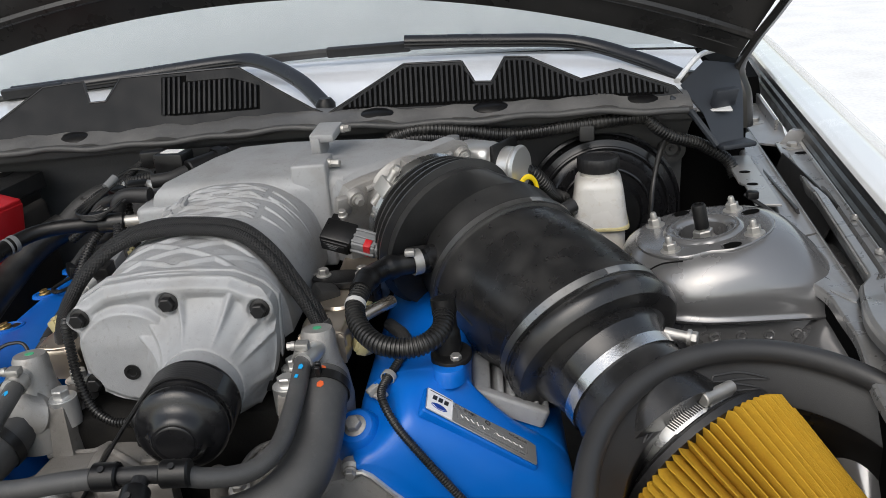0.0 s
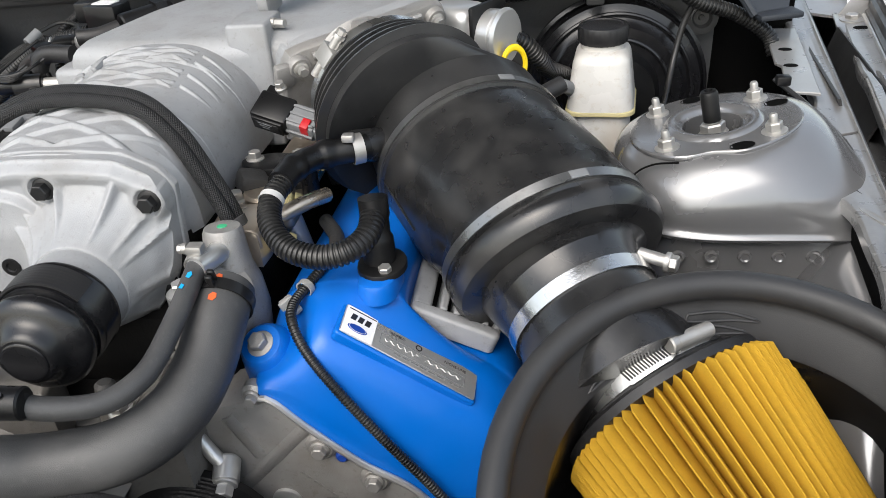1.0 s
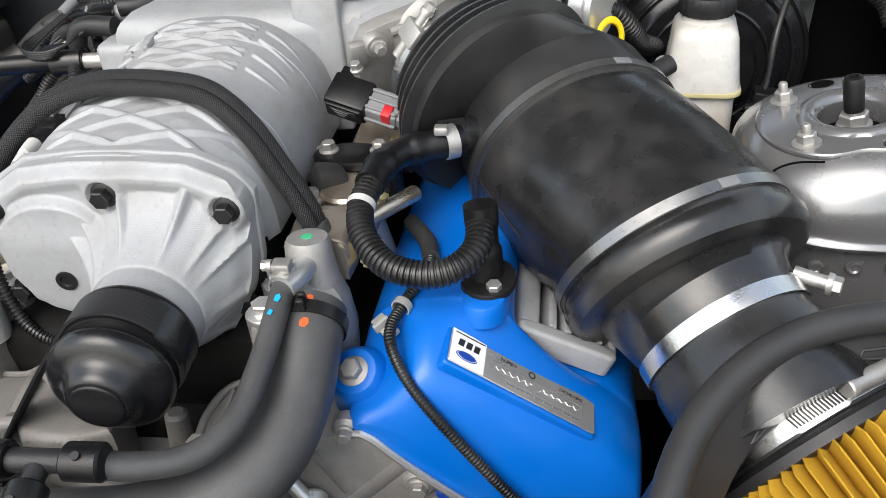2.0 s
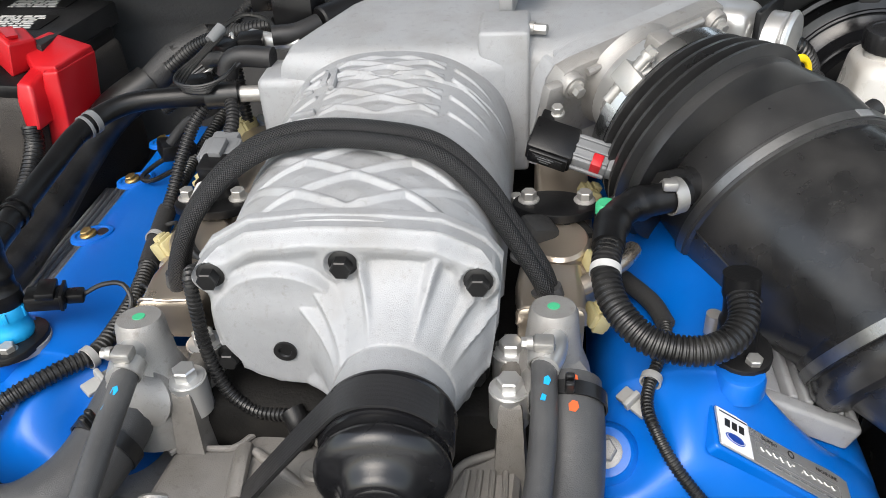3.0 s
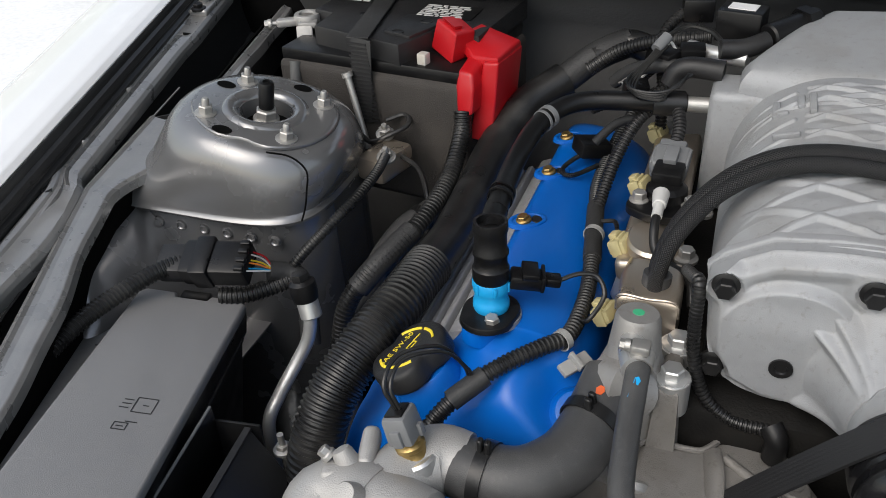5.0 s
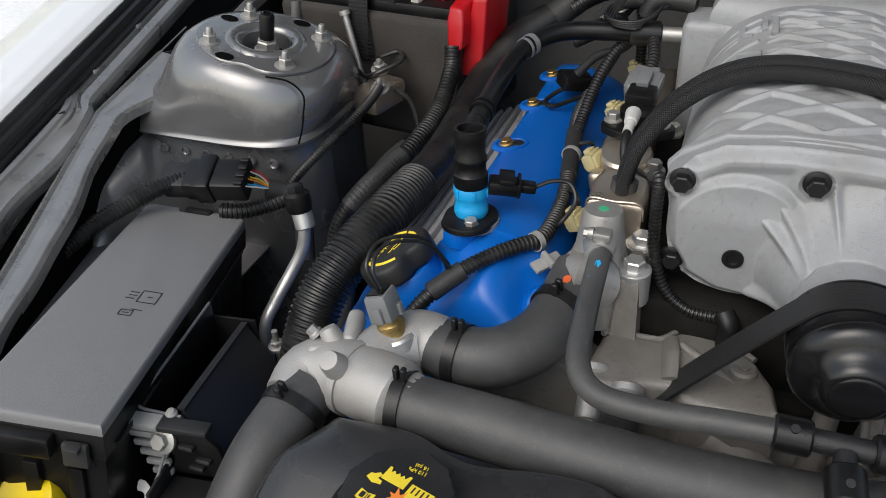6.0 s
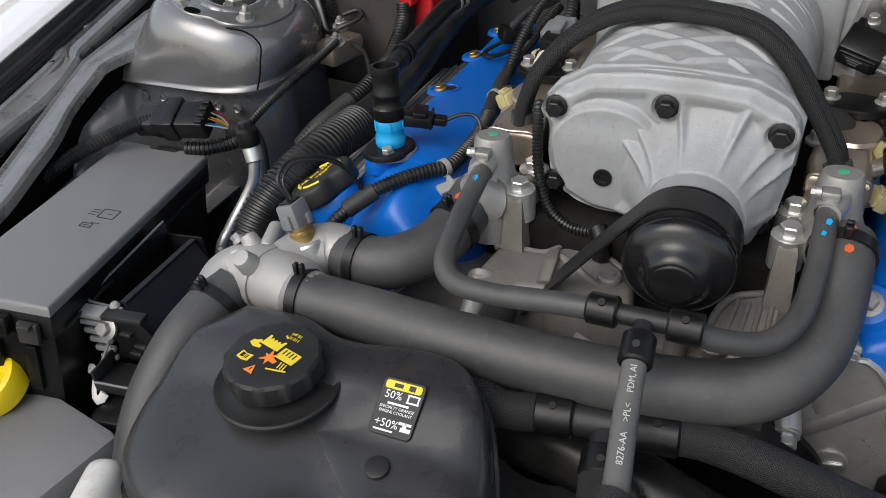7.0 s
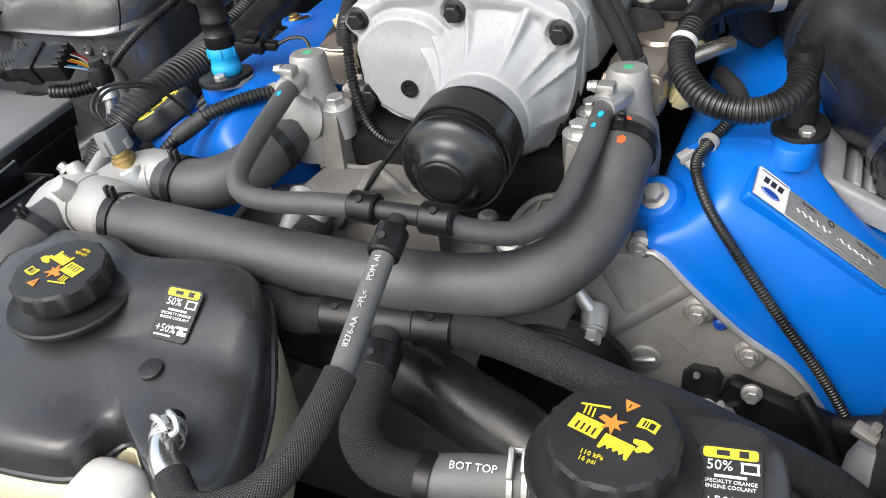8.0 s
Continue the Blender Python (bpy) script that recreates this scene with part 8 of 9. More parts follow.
# wire loom along the left valve cover
lm = thing("wire_loom", (-0.22, 0.95, 0.90), "taped and ribbed black wire loom with clips", "loom")
part("rear_run", tube([(-0.215, 1.20, 0.935), (-0.228, 1.13, 0.915), (-0.229, 1.06, 0.910), (-0.219, 1.00, 0.911), (-0.212, 0.955, 0.909)], 0.0075, 14, pitch=0.0042, depth=0.0009), "conduit", lm)
part("taped_run", tube([(-0.222, 1.015, 0.912), (-0.213, 0.96, 0.909), (-0.208, 0.93, 0.907)], 0.0088, 14, 0.005), "tape", lm)
part("mid_run", tube([(-0.209, 0.935, 0.907), (-0.203, 0.89, 0.905), (-0.202, 0.85, 0.905), (-0.206, 0.818, 0.905), (-0.222, 0.797, 0.907), (-0.245, 0.772, 0.905), (-0.268, 0.748, 0.896), (-0.290, 0.722, 0.876), (-0.300, 0.705, 0.85)], 0.0075, 14, pitch=0.0042, depth=0.0011), "conduit", lm, "ribbed sleeve")
part("tape_joint", tube([(-0.258, 0.758, 0.901), (-0.280, 0.735, 0.888)], 0.009, 12, 0.005), "tape", lm)
part("loom_clip", join(band((-0.208, 0.813, 0.905), (0.4, 0.8, 0), 0.0082, 0.006, 0.0012, 20), box((0.012, 0.030, 0.005), pose(-0.194, 0.798, 0.895, 0, 20, -35), 0.0012), box((0.016, 0.004, 0.008), pose(-0.193, 0.797, 0.899, 0, 20, -35), 0.0008)), "clip_grey", lm, "pale grey plastic clip")
part("loom_clip", join(band((-0.214, 0.967, 0.910), (0.15, 1, 0), 0.0092, 0.005, 0.0012, 20)), "clip_grey", lm, "pale grey plastic clip")
part("lead", tube([(-0.205, 0.90, 0.908), (-0.193, 0.893, 0.912), (-0.187, 0.885, 0.905), (-0.186, 0.868, 0.905)], 0.0022, 8, 0.004), "conduit", lm)
part("lead", tube([(-0.213, 0.985, 0.914), (-0.197, 0.98, 0.92), (-0.190, 0.955, 0.925), (-0.184, 0.935, 0.930)], 0.0022, 8, 0.004), "conduit", lm)
# matching loom on the right
rl = thing("wire_loom", (0.22, 0.80, 0.88), "thin ribbed black loom over the blue cover", "loom")
part("run", tube([(0.205, 0.93, 0.905), (0.226, 0.89, 0.909), (0.233, 0.86, 0.911), (0.226, 0.830, 0.909), (0.217, 0.808, 0.904), (0.212, 0.785, 0.902), (0.216, 0.765, 0.898), (0.229, 0.748, 0.882), (0.252, 0.735, 0.856), (0.288, 0.728, 0.808), (0.330, 0.724, 0.752), (0.362, 0.722, 0.700)], 0.0046, 12, pitch=0.0030, depth=0.0007), "conduit", rl)
part("loom_clip", join(band((0.217, 0.808, 0.904), (0.3, 0.9, 0.1), 0.0066, 0.006, 0.0012, 20), box((0.012, 0.026, 0.005), pose(0.205, 0.796, 0.893, 0, -20, 40), 0.0012), box((0.014, 0.004, 0.008), pose(0.203, 0.794, 0.897, 0, -20, 40), 0.0008)), "clip_grey", rl, "pale grey plastic clip")
part("tape_run", tube([(0.207, 0.925, 0.906), (0.226, 0.89, 0.909), (0.233, 0.862, 0.911)], 0.0075, 12, 0.005), "tape", rl)

# crossover casting and temperature sensor
xo = thing("coolant_crossover", (-0.30, 0.65, 0.83), "pale cast aluminium coolant crossover housing", "housing")
part("main_body", tube([(-0.248, 0.622, 0.871), (-0.285, 0.632, 0.871), (-0.320, 0.640, 0.868), (-0.345, 0.635, 0.864), (-0.348, 0.610, 0.858)], 0.027, 26, 0.005, radii=[(0, 0.9), (0.08, 0.9), (0.1, 1.08), (0.5, 1.12), (1, 0.92)]), "alu_pale", xo, "curved cast pipe")
part("branch", tube([(-0.300, 0.640, 0.869), (-0.290, 0.670, 0.872), (-0.272, 0.688, 0.873), (-0.250, 0.690, 0.873)], 0.0265, 24, 0.005, radii=[(0, 1.05), (0.7, 1.05), (1, 0.92)]), "alu_pale", xo)
part("ridge", band((-0.306, 0.637, 0.8695), (-0.96, 0.26, 0), 0.0298, 0.007, 0.0016, 40), "alu_pale", xo, "flanged joint")
part("boss", lathe([(0.0, 0.012), (0.0075, 0.011), (0.009, 0.008), (0.010, 0.0), (0.012, -0.010)], aim((-0.312, 0.620, 0.897), (-0.1, -0.5, 0.86)), 20), "alu_pale", xo)
part("boss", lathe([(0.0, 0.010), (0.0065, 0.009), (0.008, 0.006), (0.009, 0.0), (0.011, -0.010)], aim((-0.331, 0.652, 0.893), (-0.5, 0.2, 0.84)), 20), "alu_pale", xo)
part("lug", box((0.014, 0.036, 0.018), pose(-0.320, 0.668, 0.890, 10, 0, 12), 0.006, 4), "alu_pale", xo)
part("lug", box((0.020, 0.014, 0.012), pose(-0.336, 0.640, 0.889, 0, 0, 20), 0.005, 4), "alu_pale", xo)
part("bolt", hexbolt((-0.346, 0.652, 0.893), (-0.7, 0, 0.7), 0.005, 0.005, 1.3), "steel", xo)
ect = thing("temperature_sensor", (-0.285, 0.672, 0.885), "grey connector on a brass temperature sensor", "sensor")
ed = Vector((-0.30, 0.10, 0.95)).normalized()
e0 = Vector((-0.284, 0.671, 0.890))
part("boss", rod(e0 - ed * 0.02, e0 + ed * 0.003, 0.017, 24, bevel=0.002), "alu_smooth", ect)
part("brass_body", lathe([(0.0105, 0.003), (0.0105, 0.010), (0.0115, 0.011), (0.0115, 0.014), (0.0095, 0.016), (0.0095, 0.021)], aim(e0, ed), 20), "brass", ect, "brass threaded body")
em = aim(e0, ed)
part("connector", join(box((0.021, 0.025, 0.024), em @ pose(0, 0, 0.031), 0.003, 2, (0.92, 0.92)), box((0.008, 0.030, 0.014), em @ pose(0, 0, 0.027), 0.0015), box((0.026, 0.006, 0.010), em @ pose(0, 0.004, 0.024), 0.001)), "grey_plastic", ect, "grey moulded connector")
part("socket", box((0.014, 0.016, 0.002), em @ pose(0, 0, 0.0435), 0.0005), "plastic", ect, "dark wire socket")
part("wire", tube([e0 + ed * 0.045, e0 + Vector((-0.022, 0.006, 0.062)), e0 + Vector((-0.020, 0.030, 0.070)), e0 + Vector((0.0, 0.060, 0.058)), e0 + Vector((0.012, 0.075, 0.030)), e0 + Vector((0.014, 0.082, 0.012))], 0.0017, 8, 0.004), "conduit", ect)
part("wire", tube([e0 + ed * 0.045 + Vector((0.003, 0, 0)), e0 + Vector((-0.018, 0.008, 0.060)), e0 + Vector((-0.016, 0.030, 0.067)), e0 + Vector((0.004, 0.058, 0.055)), e0 + Vector((0.016, 0.074, 0.028)), e0 + Vector((0.016, 0.082, 0.012))], 0.0015, 8, 0.004), "conduit", ect)

# air-conditioning service pipe
sp = thing("service_pipe", (-0.45, 0.80, 0.78), "bent aluminium service pipe with black cap", "pipe")
part("pipe", tube([(-0.456, 0.823, 0.885), (-0.453, 0.818, 0.868), (-0.456, 0.812, 0.845), (-0.466, 0.800, 0.822), (-0.478, 0.778, 0.795), (-0.484, 0.760, 0.77), (-0.484, 0.755, 0.70)], 0.0065, 14, 0.005), "alu_smooth", sp)
part("collar", rod((-0.458, 0.824, 0.889), (-0.451, 0.818, 0.868), 0.0105, 18, bevel=0.0015), "alu_smooth", sp)
part("cap", lathe([(0.0125, 0.0), (0.0135, 0.008), (0.0128, 0.018), (0.009, 0.021), (0, 0.021)], aim((-0.4575, 0.823, 0.886), (-0.15, 0.1, 0.98)), 24), "plastic", sp, "black screw cap")
part("cap_hex", prism([(0.0085 * math.cos(k * math.pi / 3), 0.0085 * math.sin(k * math.pi / 3)) for k in range(6)], 0.007, aim((-0.4605, 0.825, 0.9065), (-0.15, 0.1, 0.98)), bevel=0.001), "plastic", sp)
for pts, r in (([(-0.417, 1.05, 0.855), (-0.44, 1.01, 0.845), (-0.452, 0.95, 0.82), (-0.44, 0.86, 0.78), (-0.43, 0.80, 0.70)], 0.015), ([(-0.45, 1.02, 0.80), (-0.47, 0.95, 0.77), (-0.49, 0.85, 0.72)], 0.010)):
    bp_ = thing("heater_pipe", pts[0], "black hose deep beside the tower", "hose")
    part("tube", tube(pts, r, 14, 0.008), "rubber", bp_)
    part("clamp", band(Vector(pts[0]).lerp(Vector(pts[1]), 0.4), Vector(pts[1]) - Vector(pts[0]), r + 0.0005, 0.010, 0.001, 24), "bolt_black", bp_)

# main connector and harness by the tower
mc = thing("bulkhead_connector", (-0.56, 0.845, 0.87), "large black multi-wire connector with coloured wires", "connector")
mm = aim((-0.566, 0.842, 0.893), (0.05, -0.35, 0.93), (1.0, 0.30, -0.2))
part("housing", box((0.070, 0.040, 0.026), mm, 0.004), "plastic", mc)
part("collar", box((0.020, 0.046, 0.030), mm @ pose(-0.012, 0, 0.001), 0.003), "plastic", mc)
part("shell", box((0.034, 0.034, 0.022), mm @ pose(-0.045, 0, -0.002), 0.003), "plastic_tex", mc)
for i in range(4):
    part("rib", box((0.010, 0.005, 0.006), mm @ pose(0.030, -0.015 + 0.010 * i, 0.013), 0.001), "plastic", mc)
for i, (colr) in enumerate(("white_ink", "cyan", "orange", "yellow_ink", "grey_ink", "red")):
    a = mm @ Vector((0.034, -0.013 + 0.005 * i, 0.006 - 0.003 * (i % 2)))
    b = Vector((-0.520, 0.868, 0.874))
    part("wire", tube([a, a.lerp(b, 0.5) + Vector((0, -0.003 + 0.0015 * i, 0.002)), b], 0.0009, 6, 0.004), colr, mc)
hn = thing("front_harness", (-0.63, 0.72, 0.86), "thick ribbed black harness along the apron", "harness")
part("front_run", tube([(-0.600, 0.838, 0.893), (-0.625, 0.805, 0.890), (-0.647, 0.745, 0.885), (-0.652, 0.69, 0.880), (-0.648, 0.635, 0.872), (-0.645, 0.58, 0.86), (-0.64, 0.48, 0.83)], 0.0092, 16, pitch=0.0044, depth=0.0014), "conduit", hn, "ribbed black sleeve", angle=50)
part("tower_run", tube([(-0.525, 0.866, 0.875), (-0.512, 0.877, 0.868), (-0.500, 0.880, 0.862), (-0.49, 0.872, 0.84), (-0.48, 0.85, 0.80)], 0.0105, 14, 0.005), "tape", hn)
part("fuse_run", tube([(-0.505, 0.876, 0.862), (-0.525, 0.858, 0.858), (-0.545, 0.840, 0.858), (-0.565, 0.830, 0.86)], 0.0095, 14, pitch=0.0048, depth=0.0014), "conduit", hn)
part("clip", box((0.022, 0.024, 0.016), pose(-0.650, 0.655, 0.882, 0, 0, 10), 0.003), "plastic", hn)

# fuse box with its lid and open side tray
BL, BR_, FR, FL = Vector((-0.645, 0.815, 0.868)), Vector((-0.540, 0.836, 0.852)), Vector((-0.449, 0.509, 0.889)), Vector((-0.553, 0.494, 0.904))
fy = ((BL - FL) + (BR_ - FR)).normalized()
fx = (BR_ - BL) + (FR - FL)
fx = (fx - fy * fx.dot(fy)).normalized()
fz = fx.cross(fy)
FB = Matrix.Translation((BL + BR_ + FR + FL) / 4) @ Matrix((fx, fy, fz)).transposed().to_4x4()
FB = FB @ Matrix.Translation((0, 0, -0.880))
fb = thing("fuse_box", (-0.542, 0.68, 0.74), "black fuse box with plain grey lid", "fuse box")
part("base", box((0.106, 0.330, 0.13), FB @ pose(0, 0, 0.790), 0.006), "plastic", fb)
LID = [(-0.054, -0.168), (0.054, -0.168), (0.056, 0.163), (0.050, 0.171), (0.018, 0.171), (0.015, 0.163), (-0.015, 0.163), (-0.018, 0.171), (-0.048, 0.171), (-0.055, 0.163)]
part("lid", prism(LID, 0.010, FB @ pose(0, 0, 0.870), bevel=0.0045, segs=4), "lid_grey", fb, "grained dark grey lid")
part("lid_skirt", prism([(x * 1.005, y * 1.002) for x, y in LID], 0.026, FB @ pose(0, 0, 0.846), bevel=0.003, segs=2), "plastic", fb, "black skirt of the lid")
for x in (-0.034, 0.034):
    part("front_clip", join(box((0.020, 0.006, 0.022), FB @ pose(x, -0.172, 0.852), 0.002), box((0.012, 0.010, 0.005), FB @ pose(x, -0.175, 0.861), 0.001)), "tub_black", fb)
part("side_line", box((0.003, 0.30, 0.003), FB @ pose(0.0565, 0.0, 0.848), 0.001), "plastic_tex", fb)
part("apron_shelf", box((0.050, 0.32, 0.004), FB @ pose(-0.083, -0.02, 0.850, 0, -6, 0), 0.001), "apron", car, "pale grey apron panel beside the fuse box")
part("rear_latch", box((0.030, 0.018, 0.020), FB @ pose(0.0, 0.174, 0.866), 0.003), "plastic", fb)
part("front_latch", box((0.045, 0.012, 0.020), FB @ pose(-0.005, -0.173, 0.858), 0.003), "plastic", fb)
for x in (-0.04, -0.005, 0.03):
    part("front_rib", box((0.012, 0.006, 0.05), FB @ pose(x, -0.168, 0.81), 0.001), "plastic", fb)
for (x, y, w, h) in ((0.020, 0.006, 0.017, 0.0007), (0.020, -0.012, 0.017, 0.0007), (0.0115, -0.003, 0.0007, 0.018), (0.0285, -0.003, 0.0007, 0.018), (0.005, 0.002, 0.008, 0.0007), (0.005, -0.003, 0.008, 0.0007), (0.004, -0.008, 0.008, 0.0007), (0.021, -0.003, 0.005, 0.0007),
                     (0.010, -0.026, 0.011, 0.0007), (0.010, -0.034, 0.011, 0.0007), (0.0045, -0.030, 0.0007, 0.008), (0.0155, -0.030, 0.0007, 0.008), (0.010, -0.030, 0.006, 0.0007), (0.017, -0.024, 0.010, 0.0007)):
    part("lid_mark", box((w, h, 0.0006), FB @ pose(x, y, 0.8802), 0), "black_ink", fb)
tray = thing("fuse_tray", (-0.455, 0.63, 0.79), "open black side tray with a grained divider", "tray")
TR = Matrix.Translation((-0.472, 0.566, 0)) @ pose(0, 0, 0, 0, 0, 8)


def slab(quad, thick, lift=(0, 0, 1)):
    """A thin plate from four local corners of the tray."""
    lo = [TR @ Vector(q) for q in quad]
    nrm = (lo[1] - lo[0]).cross(lo[3] - lo[0]).normalized()
    return loft([lo, [p + nrm * thick for p in lo]])


part("outer_wall", box((0.003, 0.135, 0.075), TR @ pose(0.0, 0.067, 0.815), 0.001), "plastic", tray)
part("floor", box((0.050, 0.135, 0.004), TR @ pose(0.024, 0.067, 0.782), 0.001), "dark", tray)
part("back_wall", box((0.046, 0.003, 0.060), TR @ pose(0.021, 0.134, 0.808), 0.001), "plastic", tray)
part("front_wall", box((0.046, 0.003, 0.070), TR @ pose(0.022, -0.001, 0.815), 0.001), "plastic", tray)
part("rim_edge", tube([TR @ Vector(q) for q in ((0.0, 0.134, 0.853), (0.0, 0.012, 0.853), (0.0015, 0.004, 0.853), (0.006, 0.0, 0.8525), (0.022, -0.001, 0.8515), (0.042, -0.001, 0.850))], 0.0014, 8, 0.004), "grey_plastic", tray, "thin rim paler than the tray")
part("divider", slab(((0.0415, 0.004, 0.850), (0.036, 0.130, 0.834), (0.066, 0.128, 0.778), (0.082, 0.0, 0.775)), 0.003), "tub_black", tray, "sloped outer wall")
part("divider_top", slab(((0.036, 0.004, 0.8505), (0.031, 0.130, 0.8345), (0.037, 0.130, 0.8345), (0.0425, 0.004, 0.8505)), -0.003), "plastic_tex", tray, "grained top edge")
for i in range(9):
    f = 0.06 + 0.105 * i
    p = TR @ Vector((0.040, 0.004, 0.8512)).lerp(Vector((0.0345, 0.130, 0.8352)), f)
    part("edge_nick", box((0.0030, 0.006, 0.0016), aim(p, (0, 0.12, 0.99), (1, 0.14, 0)), 0.0005), "grey_plastic", tray)
part("white_knob", lathe([(0.0045, 0), (0.005, 0.003), (0.003, 0.006), (0, 0.007)], TR @ pose(0.034, -0.001, 0.850), 14), "clip_grey", tray)
part("bracket_bar", box((0.076, 0.014, 0.006), TR @ pose(0.033, -0.010, 0.8490), 0.002), "plastic_tex", tray, "flat front bar")
part("bracket_cap", box((0.032, 0.015, 0.007), TR @ pose(0.013, -0.0105, 0.8496), 0.002), "clip_grey", tray, "pale metal end of the bar")
part("bracket_plate", prism([(0.024, 0.846), (0.070, 0.846), (0.078, 0.836), (0.084, 0.800), (0.030, 0.800), (0.036, 0.818)], 0.004, TR @ pose(0, -0.012, 0, 90, 0, 0), bevel=0.001), "plastic", tray, "black bracket plate")
for i in range(5):
    part("bracket_rib", box((0.031 - 0.0032 * i, 0.006, 0.0060), TR @ pose(0.015 + 0.0022 * i, -0.014 - 0.0012 * i, 0.840 - 0.0092 * i, -10, 0, 0), 0.0018), "clip_grey", tray, "pale ribbed metal")
part("bracket_bolt", hexbolt(TR @ Vector((0.032, -0.018, 0.839)), (0.05, -0.85, 0.5), 0.0070, 0.006, 1.6), "steel", tray)
for x, z in ((0.052, 0.835), (0.064, 0.822), (0.056, 0.812)):
    part("plate_tab", box((0.013, 0.006, 0.004), TR @ pose(x, -0.018, z, -15, 0, -6), 0.001), "plastic_tex", tray)
part("front_shelf", join(box((0.052, 0.034, 0.004), TR @ pose(0.054, -0.034, 0.796, -6, 0, 0), 0.001), box((0.003, 0.036, 0.020), TR @ pose(0.030, -0.034, 0.804), 0.001), box((0.052, 0.003, 0.012), TR @ pose(0.054, -0.051, 0.796), 0.001)), "plastic_tex", tray, "small grained shelf")
part("shelf_edge", tube([TR @ Vector(q) for q in ((0.030, -0.016, 0.826), (0.029, -0.030, 0.815), (0.028, -0.050, 0.803), (0.040, -0.052, 0.8025), (0.080, -0.052, 0.802))], 0.0013, 8, 0.005), "grey_plastic", tray)
part("lower_bracket", join(box((0.044, 0.045, 0.018), TR @ pose(0.058, -0.058, 0.775), 0.003), box((0.030, 0.060, 0.014), TR @ pose(0.040, -0.075, 0.768), 0.003)), "plastic", tray)
part("white_clip", tube([(-0.462, 0.536, 0.795), (-0.451, 0.533, 0.797), (-0.441, 0.518, 0.789), (-0.434, 0.512, 0.786), (-0.427, 0.514, 0.789), (-0.4255, 0.517, 0.793)], 0.0046, 6, 0.006, flat=0.35), "grey_ink", tray, "white plastic clip")
part("stud", join(rod((-0.437, 0.715, 0.780), (-0.437, 0.715, 0.819), 0.003, 12), hexbolt((-0.437, 0.715, 0.800), (0, 0, 1), 0.006, 0.005, 1.5)), "steel", tray)
wb = thing("washer_bottle", (-0.50, 0.44, 0.72), "dark washer bottle with bright yellow cap", "bottle")
part("neck", box((0.16, 0.16, 0.07), pose(-0.475, 0.425, 0.752, 0, 0, -10), 0.012), "lid_grey", wb)
part("cap", lathe([(0.026, 0), (0.031, 0.004), (0.032, 0.020), (0.029, 0.027), (0.024, 0.0285), (0.021, 0.0265), (0, 0.0270)], pose(-0.522, 0.486, 0.794, 24, 0, 0), 40), "yellow", wb, "bright yellow cap")
part("cap_grip", box((0.036, 0.007, 0.004), pose(-0.522, 0.475, 0.8195, 24, 0, 25), 0.0015), "yellow", wb)


# ---- coolant bottles ----
dg = thing("coolant_bottle", (-0.17, 0.50, 0.70), "black shrouded coolant bottle with milky lower half", "bottle", group="coolant bottles")


def dg_z(x, y):
    """Height of the shroud: a flat rear shelf with the filler, falling to the front."""
    z = 0.884 - 0.50 * max(0, 0.545 - max(y, 0.505)) - 0.13 * max(0, 0.505 - y)
    z -= 0.02 * max(0, (x + 0.06) / 0.06) if x > -0.06 else 0
    z += 0.008 * math.exp(-((x + 0.215) / 0.06) ** 2 - ((y - 0.515) / 0.06) ** 2)
    z -= 0.007 * math.exp(-((x + 0.140) / 0.030) ** 2 - ((y - 0.450) / 0.030) ** 2) + 0.005 * math.exp(-((x + 0.062) / 0.020) ** 2 - ((y - 0.455) / 0.022) ** 2)
    z += 0.004 * math.exp(-((x + 0.260) / 0.035) ** 2 - ((y - 0.440) / 0.030) ** 2)
    return z


OUT = [(-0.30, 0.592), (-0.24, 0.595), (-0.19, 0.580), (-0.13, 0.592), (-0.09, 0.590), (-0.062, 0.562), (-0.040, 0.52), (-0.024, 0.475), (-0.018, 0.440), (-0.030, 0.418), (-0.062, 0.417), (-0.092, 0.434), (-0.112, 0.448), (-0.127, 0.440), (-0.132, 0.415), (-0.16, 0.404), (-0.22, 0.398), (-0.275, 0.407), (-0.318, 0.445), (-0.330, 0.525)]
po, _ = curve_points(OUT + [OUT[0]], 0.010)
cxo, cyo = -0.17, 0.495
ringsd = []
for f, dz in ((1.0, -0.05), (1.0, -0.026), (0.996, -0.019), (0.985, -0.0125), (0.965, -0.0070), (0.935, -0.0030), (0.89, -0.0006), (0.82, 0.0008), (0.70, 0.001), (0.55, 0.001), (0.4, 0.001), (0.2, 0.001), (0.02, 0.001)):
    ringsd.append([Vector((cxo + (p.x - cxo) * f, cyo + (p.y - cyo) * f, dg_z(cxo + (p.x - cxo) * f, cyo + (p.y - cyo) * f) + dz)) for p in [Vector((q[0], q[1], 0)) for q in po[:-1]]])
part("shroud", loft(ringsd), "shroud_black", dg, "smooth black upper shroud", angle=60)
part("edge_lip", tube([Vector((cxo + (q[0] - cxo) * 1.005, cyo + (q[1] - cyo) * 1.005, dg_z(q[0], q[1]) - 0.030)) for q in po], 0.0032, 8, 0.008), "shroud_black", dg, "rolled lower lip")
low = [[Vector((cxo + (q[0] - cxo) * f, cyo + (q[1] - cyo) * f - 0.006, z + (dg_z(q[0], q[1]) - 0.86) * k)) for q in po[:-1]] for f, z, k in ((0.9, 0.70, 0), (1.0, 0.74, 0), (1.02, 0.80, 0.5), (1.02, 0.822, 1), (0.98, 0.828, 1))]
part("lower_half", loft(low), "cream_plastic", dg, "milky cream lower half")
